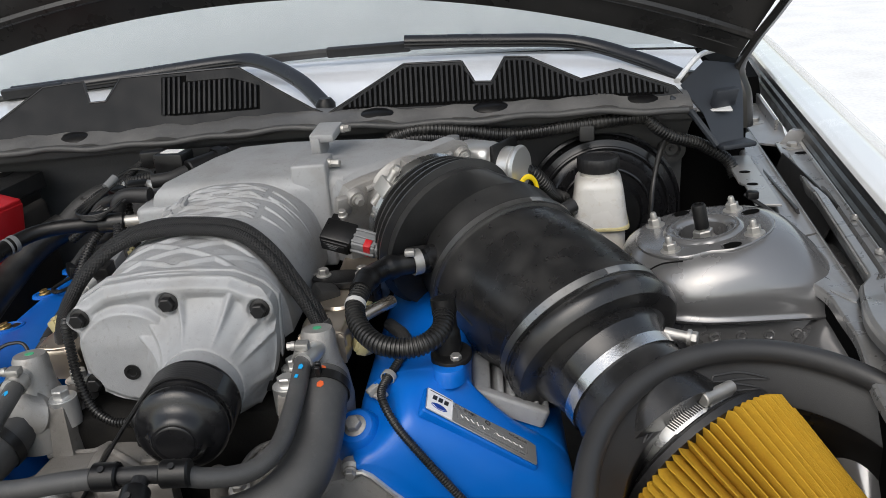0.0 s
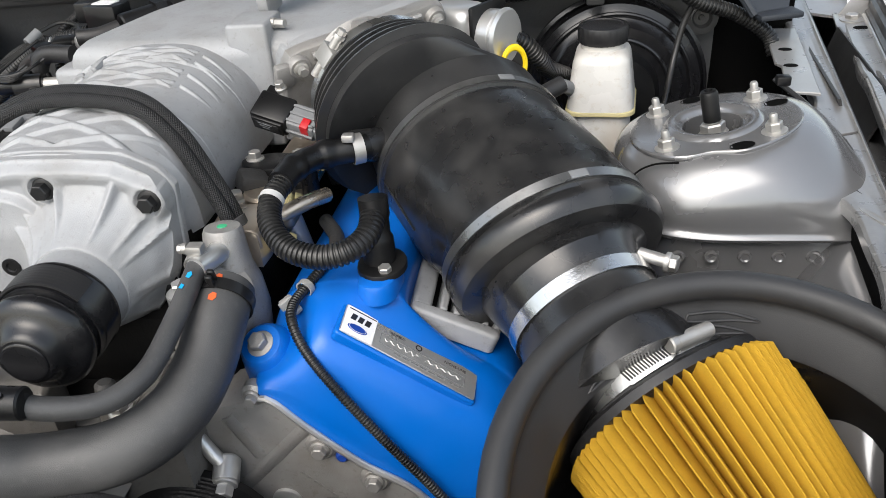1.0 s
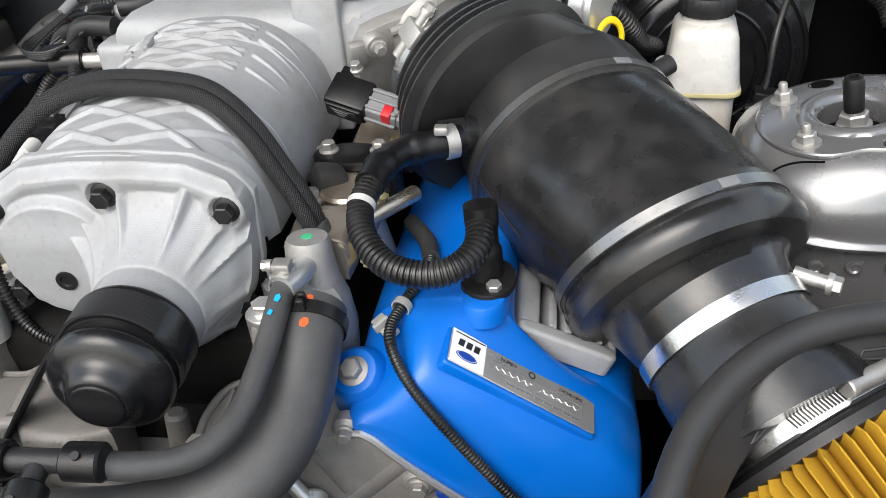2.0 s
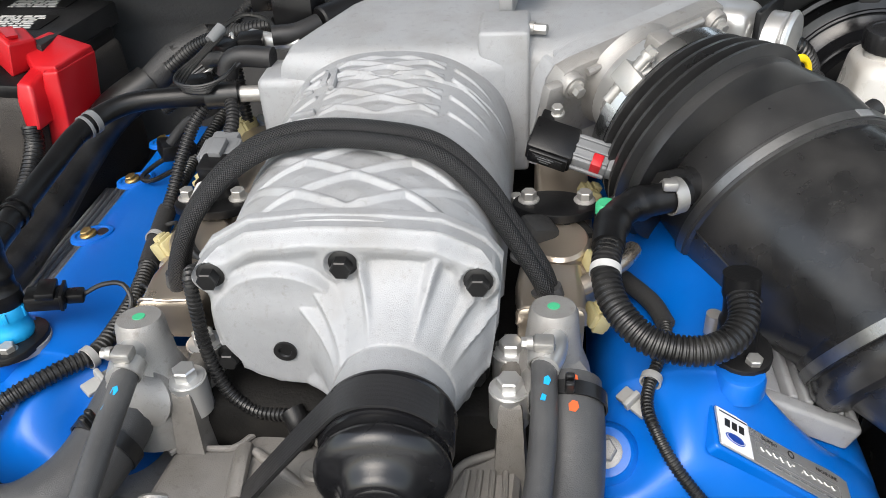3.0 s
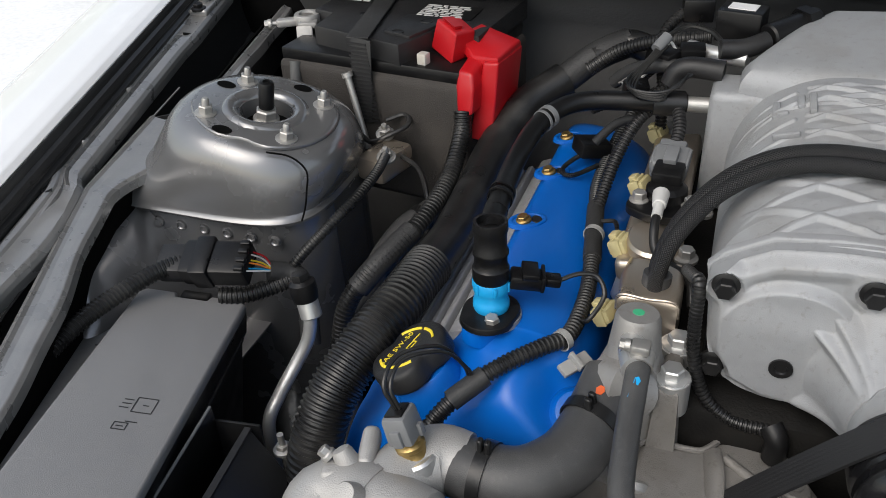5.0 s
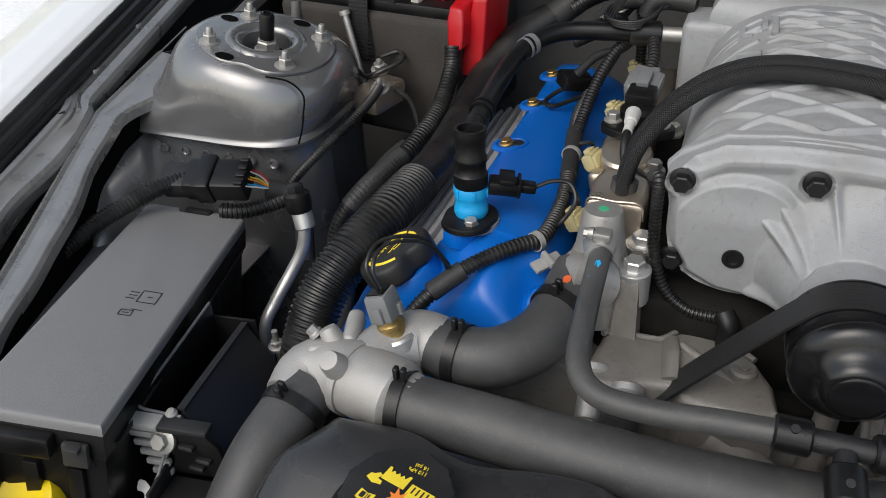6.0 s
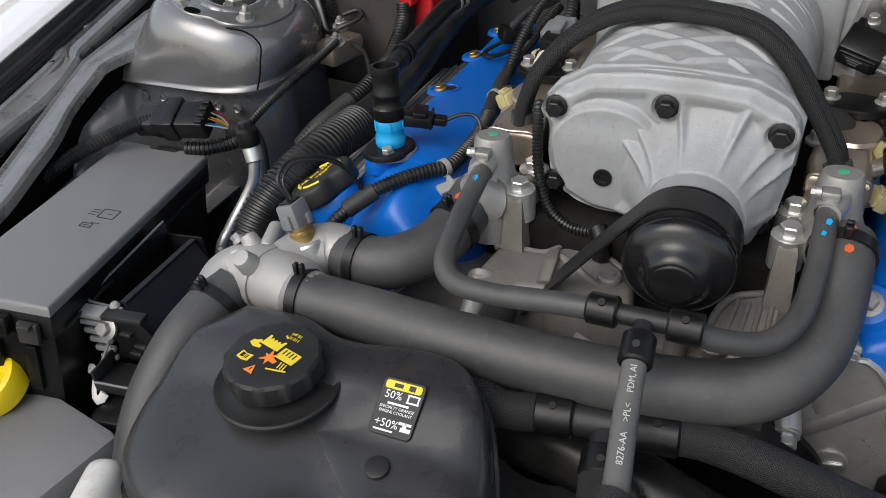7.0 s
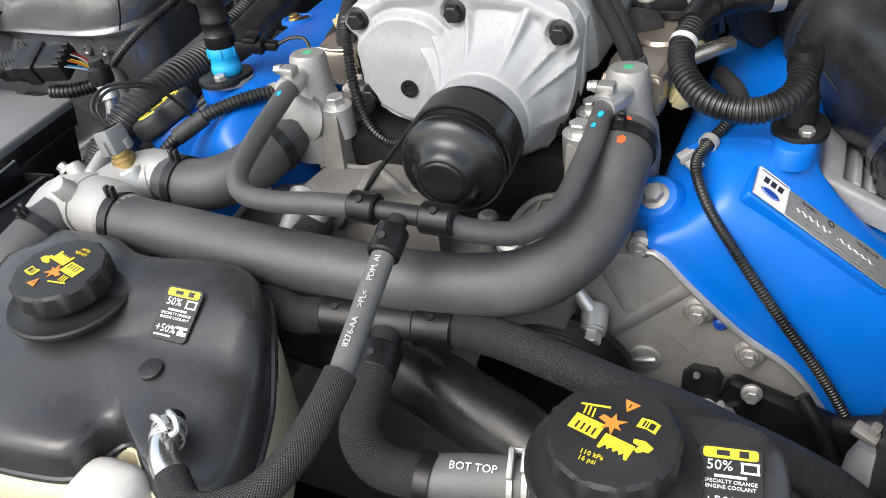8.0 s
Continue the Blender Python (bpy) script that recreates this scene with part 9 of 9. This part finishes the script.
part("flow_nub", lathe([(0.009, 0), (0.009, 0.003), (0.007, 0.004), (0, 0.003)], aim((-0.113, 0.485, dg_z(-0.113, 0.485) + 0.0012), (0, -0.13, 0.99)), 20), "plastic_tex", dg)
part("side_neck", box((0.036, 0.060, 0.080), pose(-0.318, 0.412, 0.803, 0, 0, 20), 0.012, 4, (0.8, 0.85)), "white_plastic", dg, "milky corner of the lower half")
part("front_neck", box((0.062, 0.05, 0.07), pose(-0.104, 0.408, 0.805), 0.016, 4, (0.85, 0.9)), "white_plastic", dg, "milky front neck")


def degas_cap(parent_name, c, turn):
    cp = parent_name
    m = Matrix.Translation(c) @ pose(0, 0, 0, 0, 0, turn)
    part("cap_flange", lathe([(0.036, -0.027), (0.0480, -0.027), (0.0498, -0.0250), (0.0500, -0.0222), (0.0488, -0.0205), (0.0470, -0.0208), (0.0440, -0.0222), (0.036, -0.0215)], m, 48), "plastic_tex", cp, "flat ring under the cap")
    prof = []
    n = 96
    for r, z in ((0.034, -0.016), (0.0365, -0.012), (0.0365, 0.002), (0.0345, 0.0045), (0.030, 0.0052), (0.0001, 0.0055)):
        ring = []
        for k in range(n):
            t = 2 * math.pi * k / n
            bumpv = 0.0012 if (k % 8) in (0, 1) and r > 0.034 else 0.0
            ring.append(m @ Vector(((r + bumpv) * math.cos(t), (r + bumpv) * math.sin(t), z)))
        prof.append(ring)
    cp = part("pressure_cap", loft(prof), "plastic_tex", cp, "black ribbed pressure cap with yellow warning print")
    top = m @ pose(0, 0, 0.0055)
    part("warning_triangle", prism([(-0.0046, -0.0038), (0.0046, -0.0038), (0, 0.0042)], 0.0004, top @ pose(0.0, -0.020, 0), 0), "orange", cp)
    part("triangle_mark", bars([(0.0, -0.0203, 0.0008, 0.0030)], top @ pose(0, 0, 0.0004), 0.0002), "black_ink", cp)
    part("book_sign", prism([(-0.0200, -0.0170), (-0.0145, -0.0178), (-0.0090, -0.0165), (-0.0090, -0.0095), (-0.0145, -0.0108), (-0.0200, -0.0098)], 0.0004, top, 0), "yellow_ink", cp)
    part("book_page", bars([(-0.0166, -0.0135, 0.0032, 0.0044), (-0.0120, -0.0135, 0.0010, 0.0044), (-0.0136, -0.0135, 0.0006, 0.0044)], top @ pose(0, 0, 0.0004), 0.0002), "black_ink", cp)
    part("burst_sign", prism([((0.0080 if i % 2 == 0 else 0.0036) * (1.0 + 0.18 * math.sin(5 * i)) * math.cos(i * math.pi / 6.5) + 0.003, (0.0072 if i % 2 == 0 else 0.0034) * (1.0 + 0.2 * math.cos(3 * i)) * math.sin(i * math.pi / 6.5) - 0.0045) for i in range(13)], 0.0005, top, 0), "orange", cp)
    part("tank_sign", prism([(-0.0150, 0.0030), (0.0025, 0.0030), (0.0025, 0.0135), (0.0008, 0.0135)] + [(0.0008 - 0.0018 * i, 0.0098 if i % 2 else 0.0122) for i in range(1, 8)] + [(-0.0132, 0.0135), (-0.0150, 0.0135)], 0.0004, top, 0), "yellow_ink", cp)
    part("radiator_sign", bars([(0.0140, 0.0040, 0.0175, 0.0110)], top, 0.0004), "yellow_ink", cp)
    part("radiator_fins", bars([(0.0085 + 0.0034 * i, 0.0058, 0.0011, 0.0052) for i in range(4)], top @ pose(0, 0, 0.0004), 0.0002), "black_ink", cp)
    part("hand_sign", prism([(-0.0235, -0.0010), (-0.0180, -0.0030), (-0.0120, -0.0015), (-0.0125, 0.0010), (-0.0165, 0.0015), (-0.0150, 0.0050), (-0.0175, 0.0060), (-0.0200, 0.0035), (-0.0225, 0.0030)], 0.0004, top, 0), "yellow_ink", cp)
    for i in range(3):
        part("print_bar", box((0.0010, 0.0062, 0.0004), top @ pose(0.0150 + 0.0026 * i, -0.0060, 0.0002, 0, 0, 12), 0), "yellow_ink", cp)
    part("print_bar", box((0.0165, 0.0012, 0.0004), top @ pose(0.0165, -0.0112, 0.0002, 0, 0, 20), 0), "yellow_ink", cp)
    part("print", words("110 kPa", 0.0042, top @ pose(0.002, 0.0195, 0.0002, 0, 0, 188), 0.0002), "yellow_ink", cp)
    part("print", words("16 psi", 0.0042, top @ pose(0.0025, 0.0238, 0.0002, 0, 0, 188), 0.0002), "yellow_ink", cp)
    return cp


degas_cap(dg, (-0.2145, 0.5195, 0.9035), -14)


def mix_label(c, xd, nd, w=0.034, h=0.042):
    lb = thing("coolant_label", c, "black and yellow coolant mixture label", "label", group="coolant labels")
    m = aim(c, nd, xd)
    part("backing", prism(rounded(w, h, 0.004), 0.0012, m, bevel=0.0003, segs=1), "black_ink", lb)
    part("yellow_band", prism(rounded(w * 0.86, h * 0.15, 0.002), 0.0004, m @ pose(0, h * 0.38, 0.0012), 0), "yellow_ink", lb, "yellow warning band")
    part("band_signs", bars([(-0.004, h * 0.38, 0.007, 0.003), (0.007, h * 0.38, 0.005, 0.004)], m @ pose(0, 0, 0.0016), 0.0003), "black_ink", lb)
    part("print", words("50%", h * 0.20, m @ pose(-w * 0.17, h * 0.20, 0.0014), 0.0002), "white_ink", lb, "white printed figures")
    part("print", words("+50%", h * 0.20, m @ pose(-w * 0.12, -h * 0.30, 0.0014), 0.0002), "white_ink", lb, "white printed figures")
    part("pictogram", bars([(w * 0.30, h * 0.26, 0.010, 0.0012), (w * 0.30, h * 0.13, 0.010, 0.0012), (w * 0.18, h * 0.195, 0.0012, 0.006), (w * 0.42, h * 0.195, 0.0012, 0.006)], m @ pose(0, 0, 0.0013), 0.0003), "white_ink", lb)
    part("tap_pictogram", bars([(w * 0.30, -h * 0.24, 0.010, 0.002), (w * 0.30, -h * 0.29, 0.003, 0.006), (w * 0.34, -h * 0.34, 0.008, 0.003)], m @ pose(0, 0, 0.0013), 0.0003), "white_ink", lb)
    part("print", words("SPECIALTY ORANGE", h * 0.072, m @ pose(0, -h * 0.020, 0.0014), 0.0002), "white_ink", lb)
    part("print", words("ENGINE COOLANT", h * 0.072, m @ pose(0, -h * 0.095, 0.0014), 0.0002), "white_ink", lb)
    part("small_print", bars([(0, h * 0.055, w * 0.50, 0.0016), (-w * 0.15, -h * 0.42, w * 0.45, 0.0013)], m @ pose(0, 0, 0.0013), 0.0003), "white_ink", lb)
    return lb


mix_label((-0.117, 0.5275, 0.8785), (1, 0.02, 0), (0, -0.48, 0.88))
mix_label((0.281, 0.510, 0.8745), (1, 0.16, 0), (0.02, -0.22, 0.97))

# filler hose fitting on the bottle
hf = thing("hose_fitting", (-0.050, 0.435, 0.86), "bright steel clamp on the bottle's hose spigot", "clamp")
part("spigot", rod((-0.064, 0.452, 0.866), (-0.056, 0.437, 0.870), 0.0075, 16), "plastic", hf)
part("hose_end", tube([(-0.060, 0.444, 0.868), (-0.053, 0.430, 0.871), (-0.045, 0.420, 0.871), (-0.036, 0.413, 0.869), (-0.028, 0.410, 0.867)], 0.0095, 18, 0.004), "band", hf, "foil-wrapped hose end")
fd = Vector((0.5, -0.85, 0.1)).normalized()
part("clip_band", join(band((-0.0585, 0.4415, 0.869), fd, 0.0102, 0.0030, 0.0014, 28), band((-0.0535, 0.4335, 0.8705), fd, 0.0102, 0.0030, 0.0014, 28)), "alu_smooth", hf, "bright spring band")
part("clip_ear", join(tube([(-0.064, 0.440, 0.880), (-0.060, 0.436, 0.887), (-0.052, 0.434, 0.888), (-0.047, 0.430, 0.884)], 0.0024, 8, 0.003), tube([(-0.058, 0.446, 0.881), (-0.050, 0.441, 0.889), (-0.043, 0.438, 0.889), (-0.040, 0.434, 0.884), (-0.044, 0.431, 0.881)], 0.0022, 8, 0.003), box((0.010, 0.006, 0.003), pose(-0.055, 0.438, 0.882, 0, 0, -30), 0.001)), "alu_smooth", hf, "pinched wire ears")
# second bottle at the front of the engine
d2 = thing("intercooler_bottle", (0.24, 0.49, 0.70), "black shrouded intercooler bottle at the front", "bottle", group="coolant bottles")
O2 = [(0.176, 0.532), (0.205, 0.546), (0.25, 0.550), (0.28, 0.554), (0.303, 0.547), (0.314, 0.522), (0.318, 0.47), (0.31, 0.41), (0.26, 0.38), (0.20, 0.39), (0.182, 0.44), (0.172, 0.49)]
p2, _ = curve_points(O2 + [O2[0]], 0.010)
r2 = []
for f, dz in ((1.0, -0.12), (1.0, -0.016), (0.98, -0.007), (0.94, -0.001), (0.8, 0.0), (0.5, 0.0), (0.02, 0.0)):
    r2.append([Vector((0.245 + (q[0] - 0.245) * f, 0.48 + (q[1] - 0.48) * f, 0.879 + dz - 0.22 * max(0, 0.54 - (0.48 + (q[1] - 0.48) * f)) - 0.06 * max(0, q[0] * f - 0.27))) for q in p2[:-1]])
part("shroud", loft(r2), "shroud_black", d2, "smooth black upper shroud", angle=60)
part("spigot", rod((0.168, 0.5065, 0.825), (0.200, 0.512, 0.826), 0.014, 18), "plastic", d2)
degas_cap(d2, (0.2185, 0.500, 0.8995), 166)
br = thing("accessory_bracket", (0.27, 0.72, 0.66), "black steel bracket with bolts below the cover", "bracket")
part("plate", prism([(-0.014, -0.042), (0.014, -0.046), (0.016, 0.022), (0.010, 0.030), (-0.010, 0.028), (-0.017, 0.018)], 0.008, pose(0.2395, 0.722, 0.708, 84, 4, 0), bevel=0.003), "bolt_black", br, "rounded black tab")
part("arm", box((0.115, 0.020, 0.050), pose(0.312, 0.722, 0.694, 0, 12, -4), 0.008), "plastic", br)
part("lower_arm", box((0.13, 0.035, 0.030), pose(0.310, 0.705, 0.650, 0, 10, -6), 0.010), "plastic", br)
part("bolt", hexbolt((0.262, 0.716, 0.695), (0.5, -1, 0.35), 0.0075, 0.012, 1.55), "steel", br, "large bright flange bolt")
for x, z in ((0.281, 0.728), (0.247, 0.700)):
    part("bolt", hexbolt((x, 0.712, z), (0.1, -1, 0.25), 0.0062, 0.006, 1.4), "steel", br)
part("tab_hole", rod((0.236, 0.715, 0.7335), (0.236, 0.7128, 0.7340), 0.0030, 10), "alu_dull", br, "bare metal in the hole")
for pts, r in (([(0.318, 0.715, 0.735), (0.334, 0.705, 0.716), (0.348, 0.700, 0.690), (0.372, 0.69, 0.65)], 0.0065), ([(0.340, 0.722, 0.700), (0.362, 0.716, 0.712), (0.384, 0.716, 0.722), (0.42, 0.72, 0.722)], 0.009), ([(0.31, 0.70, 0.62), (0.36, 0.66, 0.60), (0.42, 0.62, 0.55)], 0.018), ([(0.27, 0.70, 0.66), (0.32, 0.68, 0.655), (0.38, 0.66, 0.62)], 0.015)):
    lo_ = thing("lower_hose", pts[0], "dark hose below the valve cover", "hose")
    part("tube", tube(pts, r, 14, 0.01), "plastic", lo_)
gd = thing("inlet_elbow", (0.385, 0.68, 0.62), "dull grey moulded elbow beside the engine", "elbow")
part("body", tube([(0.380, 0.690, 0.730), (0.384, 0.684, 0.708), (0.389, 0.672, 0.66), (0.397, 0.66, 0.60)], 0.032, 24, 0.006, radii=[(0, 0.55), (0.12, 0.85), (0.3, 1.0), (1, 1.0)]), "grey_plastic", gd, "scuffed grey shell")
part("cleat", join(box((0.020, 0.012, 0.008), pose(0.366, 0.690, 0.736, 10, 12, -20), 0.002), box((0.008, 0.010, 0.014), pose(0.371, 0.692, 0.738, 0, 10, -20), 0.002)), "alu_dull", gd, "pale metal cleat")


# ---- right-hand side ----
rs = thing("brake_reservoir", (0.487, 1.20, 0.86), "milky brake fluid reservoir with black screw cap", "reservoir")
rm = pose(0.4885, 1.200, 0.0, 0, 0, -6)
part("lower_tank", prism(rounded(0.070, 0.090, 0.016), 0.062, rm @ pose(0, 0, 0.872), bevel=0.004), "white_plastic", rs)
part("seam", prism(rounded(0.082, 0.102, 0.017), 0.0045, rm @ pose(0, 0, 0.9185), bevel=0.002), "beige", rs, "moulded seam")
part("upper_tank", prism(rounded(0.079, 0.099, 0.020), 0.066, rm @ pose(0, 0, 0.922), bevel=0.013, segs=5, top_scale=0.80), "white_plastic", rs)
part("neck", rod(rm @ Vector((0, 0, 0.975)), rm @ Vector((0, 0, 0.998)), 0.0255, 28), "white_plastic", rs)
capn = 72
part("cap", loft([[rm @ Vector(((r + (0.0008 if k % 3 == 0 and r > 0.0274 else 0)) * math.cos(2 * math.pi * k / capn), (r + (0.0008 if k % 3 == 0 and r > 0.0274 else 0)) * math.sin(2 * math.pi * k / capn), z)) for k in range(capn)] for r, z in ((0.0275, 0.994), (0.0285, 0.996), (0.0290, 1.010), (0.0275, 1.0135), (0.0235, 1.0140), (0.0225, 1.0128), (0.001, 1.0130))]), "plastic_tex", rs, "ribbed black cap")
part("side_pipe", tube([rm @ Vector((-0.03, -0.02, 0.935)), (0.448, 1.165, 0.950), (0.440, 1.150, 0.958)], 0.008, 12, 0.004), "grey_plastic", rs)
mcyl = thing("brake_master_cylinder", (0.49, 1.22, 0.84), "dull aluminium master cylinder under the reservoir", "cylinder")
part("body", rod((0.488, 1.16, 0.858), (0.488, 1.30, 0.868), 0.022, 24, bevel=0.003), "alu_dull", mcyl)
bo = thing("brake_booster", (0.50, 1.32, 0.87), "black round brake booster with stepped rim", "booster")
bom = aim((0.510, 1.325, 0.895), (0, -1, 0.08))
part("shell", lathe([(0.0, 0.040), (0.085, 0.040), (0.095, 0.030), (0.112, 0.026), (0.118, 0.012), (0.115, -0.06), (0, -0.06)], bom, 56), "plastic_gloss", bo, "glossy black shell")
part("hub", lathe([(0.0, 0.062), (0.050, 0.060), (0.056, 0.045), (0.058, 0.039), (0.0, 0.039)], bom, 40), "plastic", bo, "raised hub")
part("rim", lathe([(0.117, 0.012), (0.1225, 0.010), (0.1225, 0.0), (0.117, -0.002)], bom, 56, closed=True), "plastic_gloss", bo, "rolled rim")
for rr_ in (0.070, 0.100):
    part("ridge", lathe([(rr_ + 0.003 * math.cos(radians(q)), (0.0405 if rr_ < 0.09 else 0.0305) + 0.003 * math.sin(radians(q))) for q in range(0, 360, 45)], bom, 56, closed=True), "plastic_gloss", bo, "pressed ring")
dp = thing("dipstick", (0.386, 1.14, 0.93), "bright yellow dipstick with ring handle", "dipstick")
part("ring", lathe([(0.0145 + 0.003 * math.cos(radians(a)), 0.003 * math.sin(radians(a))) for a in range(0, 360, 45)], aim((0.386, 1.150, 0.985), (0.5, -0.85, 0.1)), 26, closed=True, sy=1.35), "yellow", dp, "yellow pull ring")
part("stem", rod((0.386, 1.150, 0.89), (0.386, 1.150, 0.966), 0.004, 10), "yellow", dp)
bhose = thing("booster_hose", (0.40, 1.20, 0.98), "ribbed black vacuum hose to the booster", "hose")
part("tube", tube([(0.372, 1.185, 1.012), (0.395, 1.19, 0.998), (0.412, 1.205, 0.975), (0.425, 1.235, 0.95), (0.445, 1.27, 0.93)], 0.0115, 14, pitch=0.005, depth=0.0016), "conduit", bhose)
wl = thing("bulkhead_loom", (0.45, 1.28, 1.04), "taped black wire loom along the bulkhead lip", "loom")
part("run", tube([(0.17, 1.255, 1.030), (0.195, 1.262, 1.046), (0.235, 1.268, 1.054), (0.30, 1.268, 1.048), (0.37, 1.27, 1.036), (0.45, 1.275, 1.040), (0.53, 1.278, 1.045), (0.570, 1.275, 1.048)], 0.010, 14, pitch=0.006, depth=0.0012), "conduit", wl)
part("down_run", tube([(0.568, 1.276, 1.048), (0.585, 1.275, 1.030), (0.612, 1.28, 1.012), (0.655, 1.29, 0.995), (0.695, 1.29, 0.968), (0.705, 1.28, 0.945)], 0.0095, 14, pitch=0.005, depth=0.0012), "conduit", wl)
part("branch", tube([(0.604, 1.284, 1.014), (0.592, 1.285, 0.985), (0.580, 1.270, 0.940), (0.566, 1.225, 0.900), (0.553, 1.205, 0.885), (0.540, 1.20, 0.882)], 0.004, 10, 0.006), "conduit", wl)
part("tape_tab", box((0.022, 0.006, 0.024), pose(0.482, 1.268, 1.030), 0.003), "tape", wl)
hp = thing("heater_duct_hose", (0.25, 1.25, 1.04), "ribbed black hose behind the plenum", "hose")
part("tube", tube([(0.14, 1.255, 1.020), (0.18, 1.262, 1.036), (0.24, 1.27, 1.040), (0.33, 1.275, 1.030)], 0.013, 14, pitch=0.006, depth=0.0018), "conduit", hp)
fc = thing("fluid_sensor_plug", (0.57, 1.21, 0.87), "black sensor plug with a ribbed lead", "connector")
part("plug", box((0.05, 0.025, 0.022), pose(0.575, 1.215, 0.885, 0, 8, -8), 0.004), "plastic", fc)
part("lead", tube([(0.555, 1.205, 0.890), (0.545, 1.205, 0.870), (0.535, 1.20, 0.872)], 0.006, 10, 0.004), "plastic", fc)
gm = thing("bulkhead_grommet", (0.623, 1.336, 0.97), "black rubber grommet in the bulkhead", "grommet")
part("ring", lathe([(0.022, 0.0), (0.021, 0.010), (0.013, 0.012), (0.010, 0.004), (0.004, 0.004), (0.003, 0.009), (0, 0.009)], aim((0.623, 1.346, 0.977), (0, -1, 0.1)), 26), "rubber", gm)
# body wire round the right tower
tw_ = thing("tower_wire", (0.70, 0.95, 0.93), "thin black wire clipped round the strut tower", "wire")
part("wire", tube([(0.655, 1.075, 0.985), (0.685, 1.04, 0.965), (0.708, 0.98, 0.945), (0.712, 0.92, 0.915), (0.700, 0.885, 0.905), (0.690, 0.870, 0.895)], 0.0028, 8, 0.006), "conduit", tw_)
part("clip", box((0.014, 0.012, 0.010), pose(0.662, 1.068, 0.986), 0.002), "plastic", tw_)

# wiring left of the plenum
ec = thing("engine_wiring", (-0.17, 1.13, 1.0), "tangle of taped wires and ribbed conduits by the plenum", "wiring")
for pts, r_, mt in (([(-0.235, 1.16, 0.985), (-0.215, 1.15, 1.005), (-0.19, 1.135, 1.018), (-0.165, 1.13, 1.022), (-0.145, 1.135, 1.02)], 0.0075, "tape"),
                    ([(-0.25, 1.12, 0.97), (-0.225, 1.115, 0.985), (-0.20, 1.11, 0.992), (-0.17, 1.125, 1.0)], 0.0065, "conduit"),
                    ([(-0.27, 1.19, 0.985), (-0.24, 1.20, 1.005), (-0.205, 1.195, 1.02), (-0.17, 1.185, 1.03), (-0.14, 1.185, 1.035)], 0.008, "conduit"),
                    ([(-0.21, 1.175, 0.96), (-0.205, 1.165, 0.99), (-0.185, 1.155, 1.015), (-0.17, 1.16, 1.03)], 0.0055, "conduit"),
                    ([(-0.24, 1.09, 0.945), (-0.22, 1.10, 0.965), (-0.195, 1.10, 0.975), (-0.18, 1.115, 0.985)], 0.005, "tape")):
    part("sleeve", tube(pts, r_, 12, 0.005, **({"pitch": 0.0042, "depth": 0.0011} if mt == "conduit" else {})), mt, ec)
for p, a in (((-0.205, 1.118, 0.998), 20), ((-0.18, 1.142, 1.026), -35), ((-0.155, 1.15, 1.03), 10)):
    part("connector", box((0.026, 0.020, 0.016), pose(*p, 10, 0, a), 0.003), "plastic", ec)
for k in range(5):
    d = 0.003 * k
    part("wire", tube([(-0.225 + d, 1.128, 0.998), (-0.20 + d, 1.14 + d, 1.014), (-0.18, 1.15 + d, 1.022 + d), (-0.16 - d, 1.145, 1.034)], 0.0016, 6, 0.005), ("conduit", "grey_plastic", "conduit", "tape", "grey_ink")[k], ec)
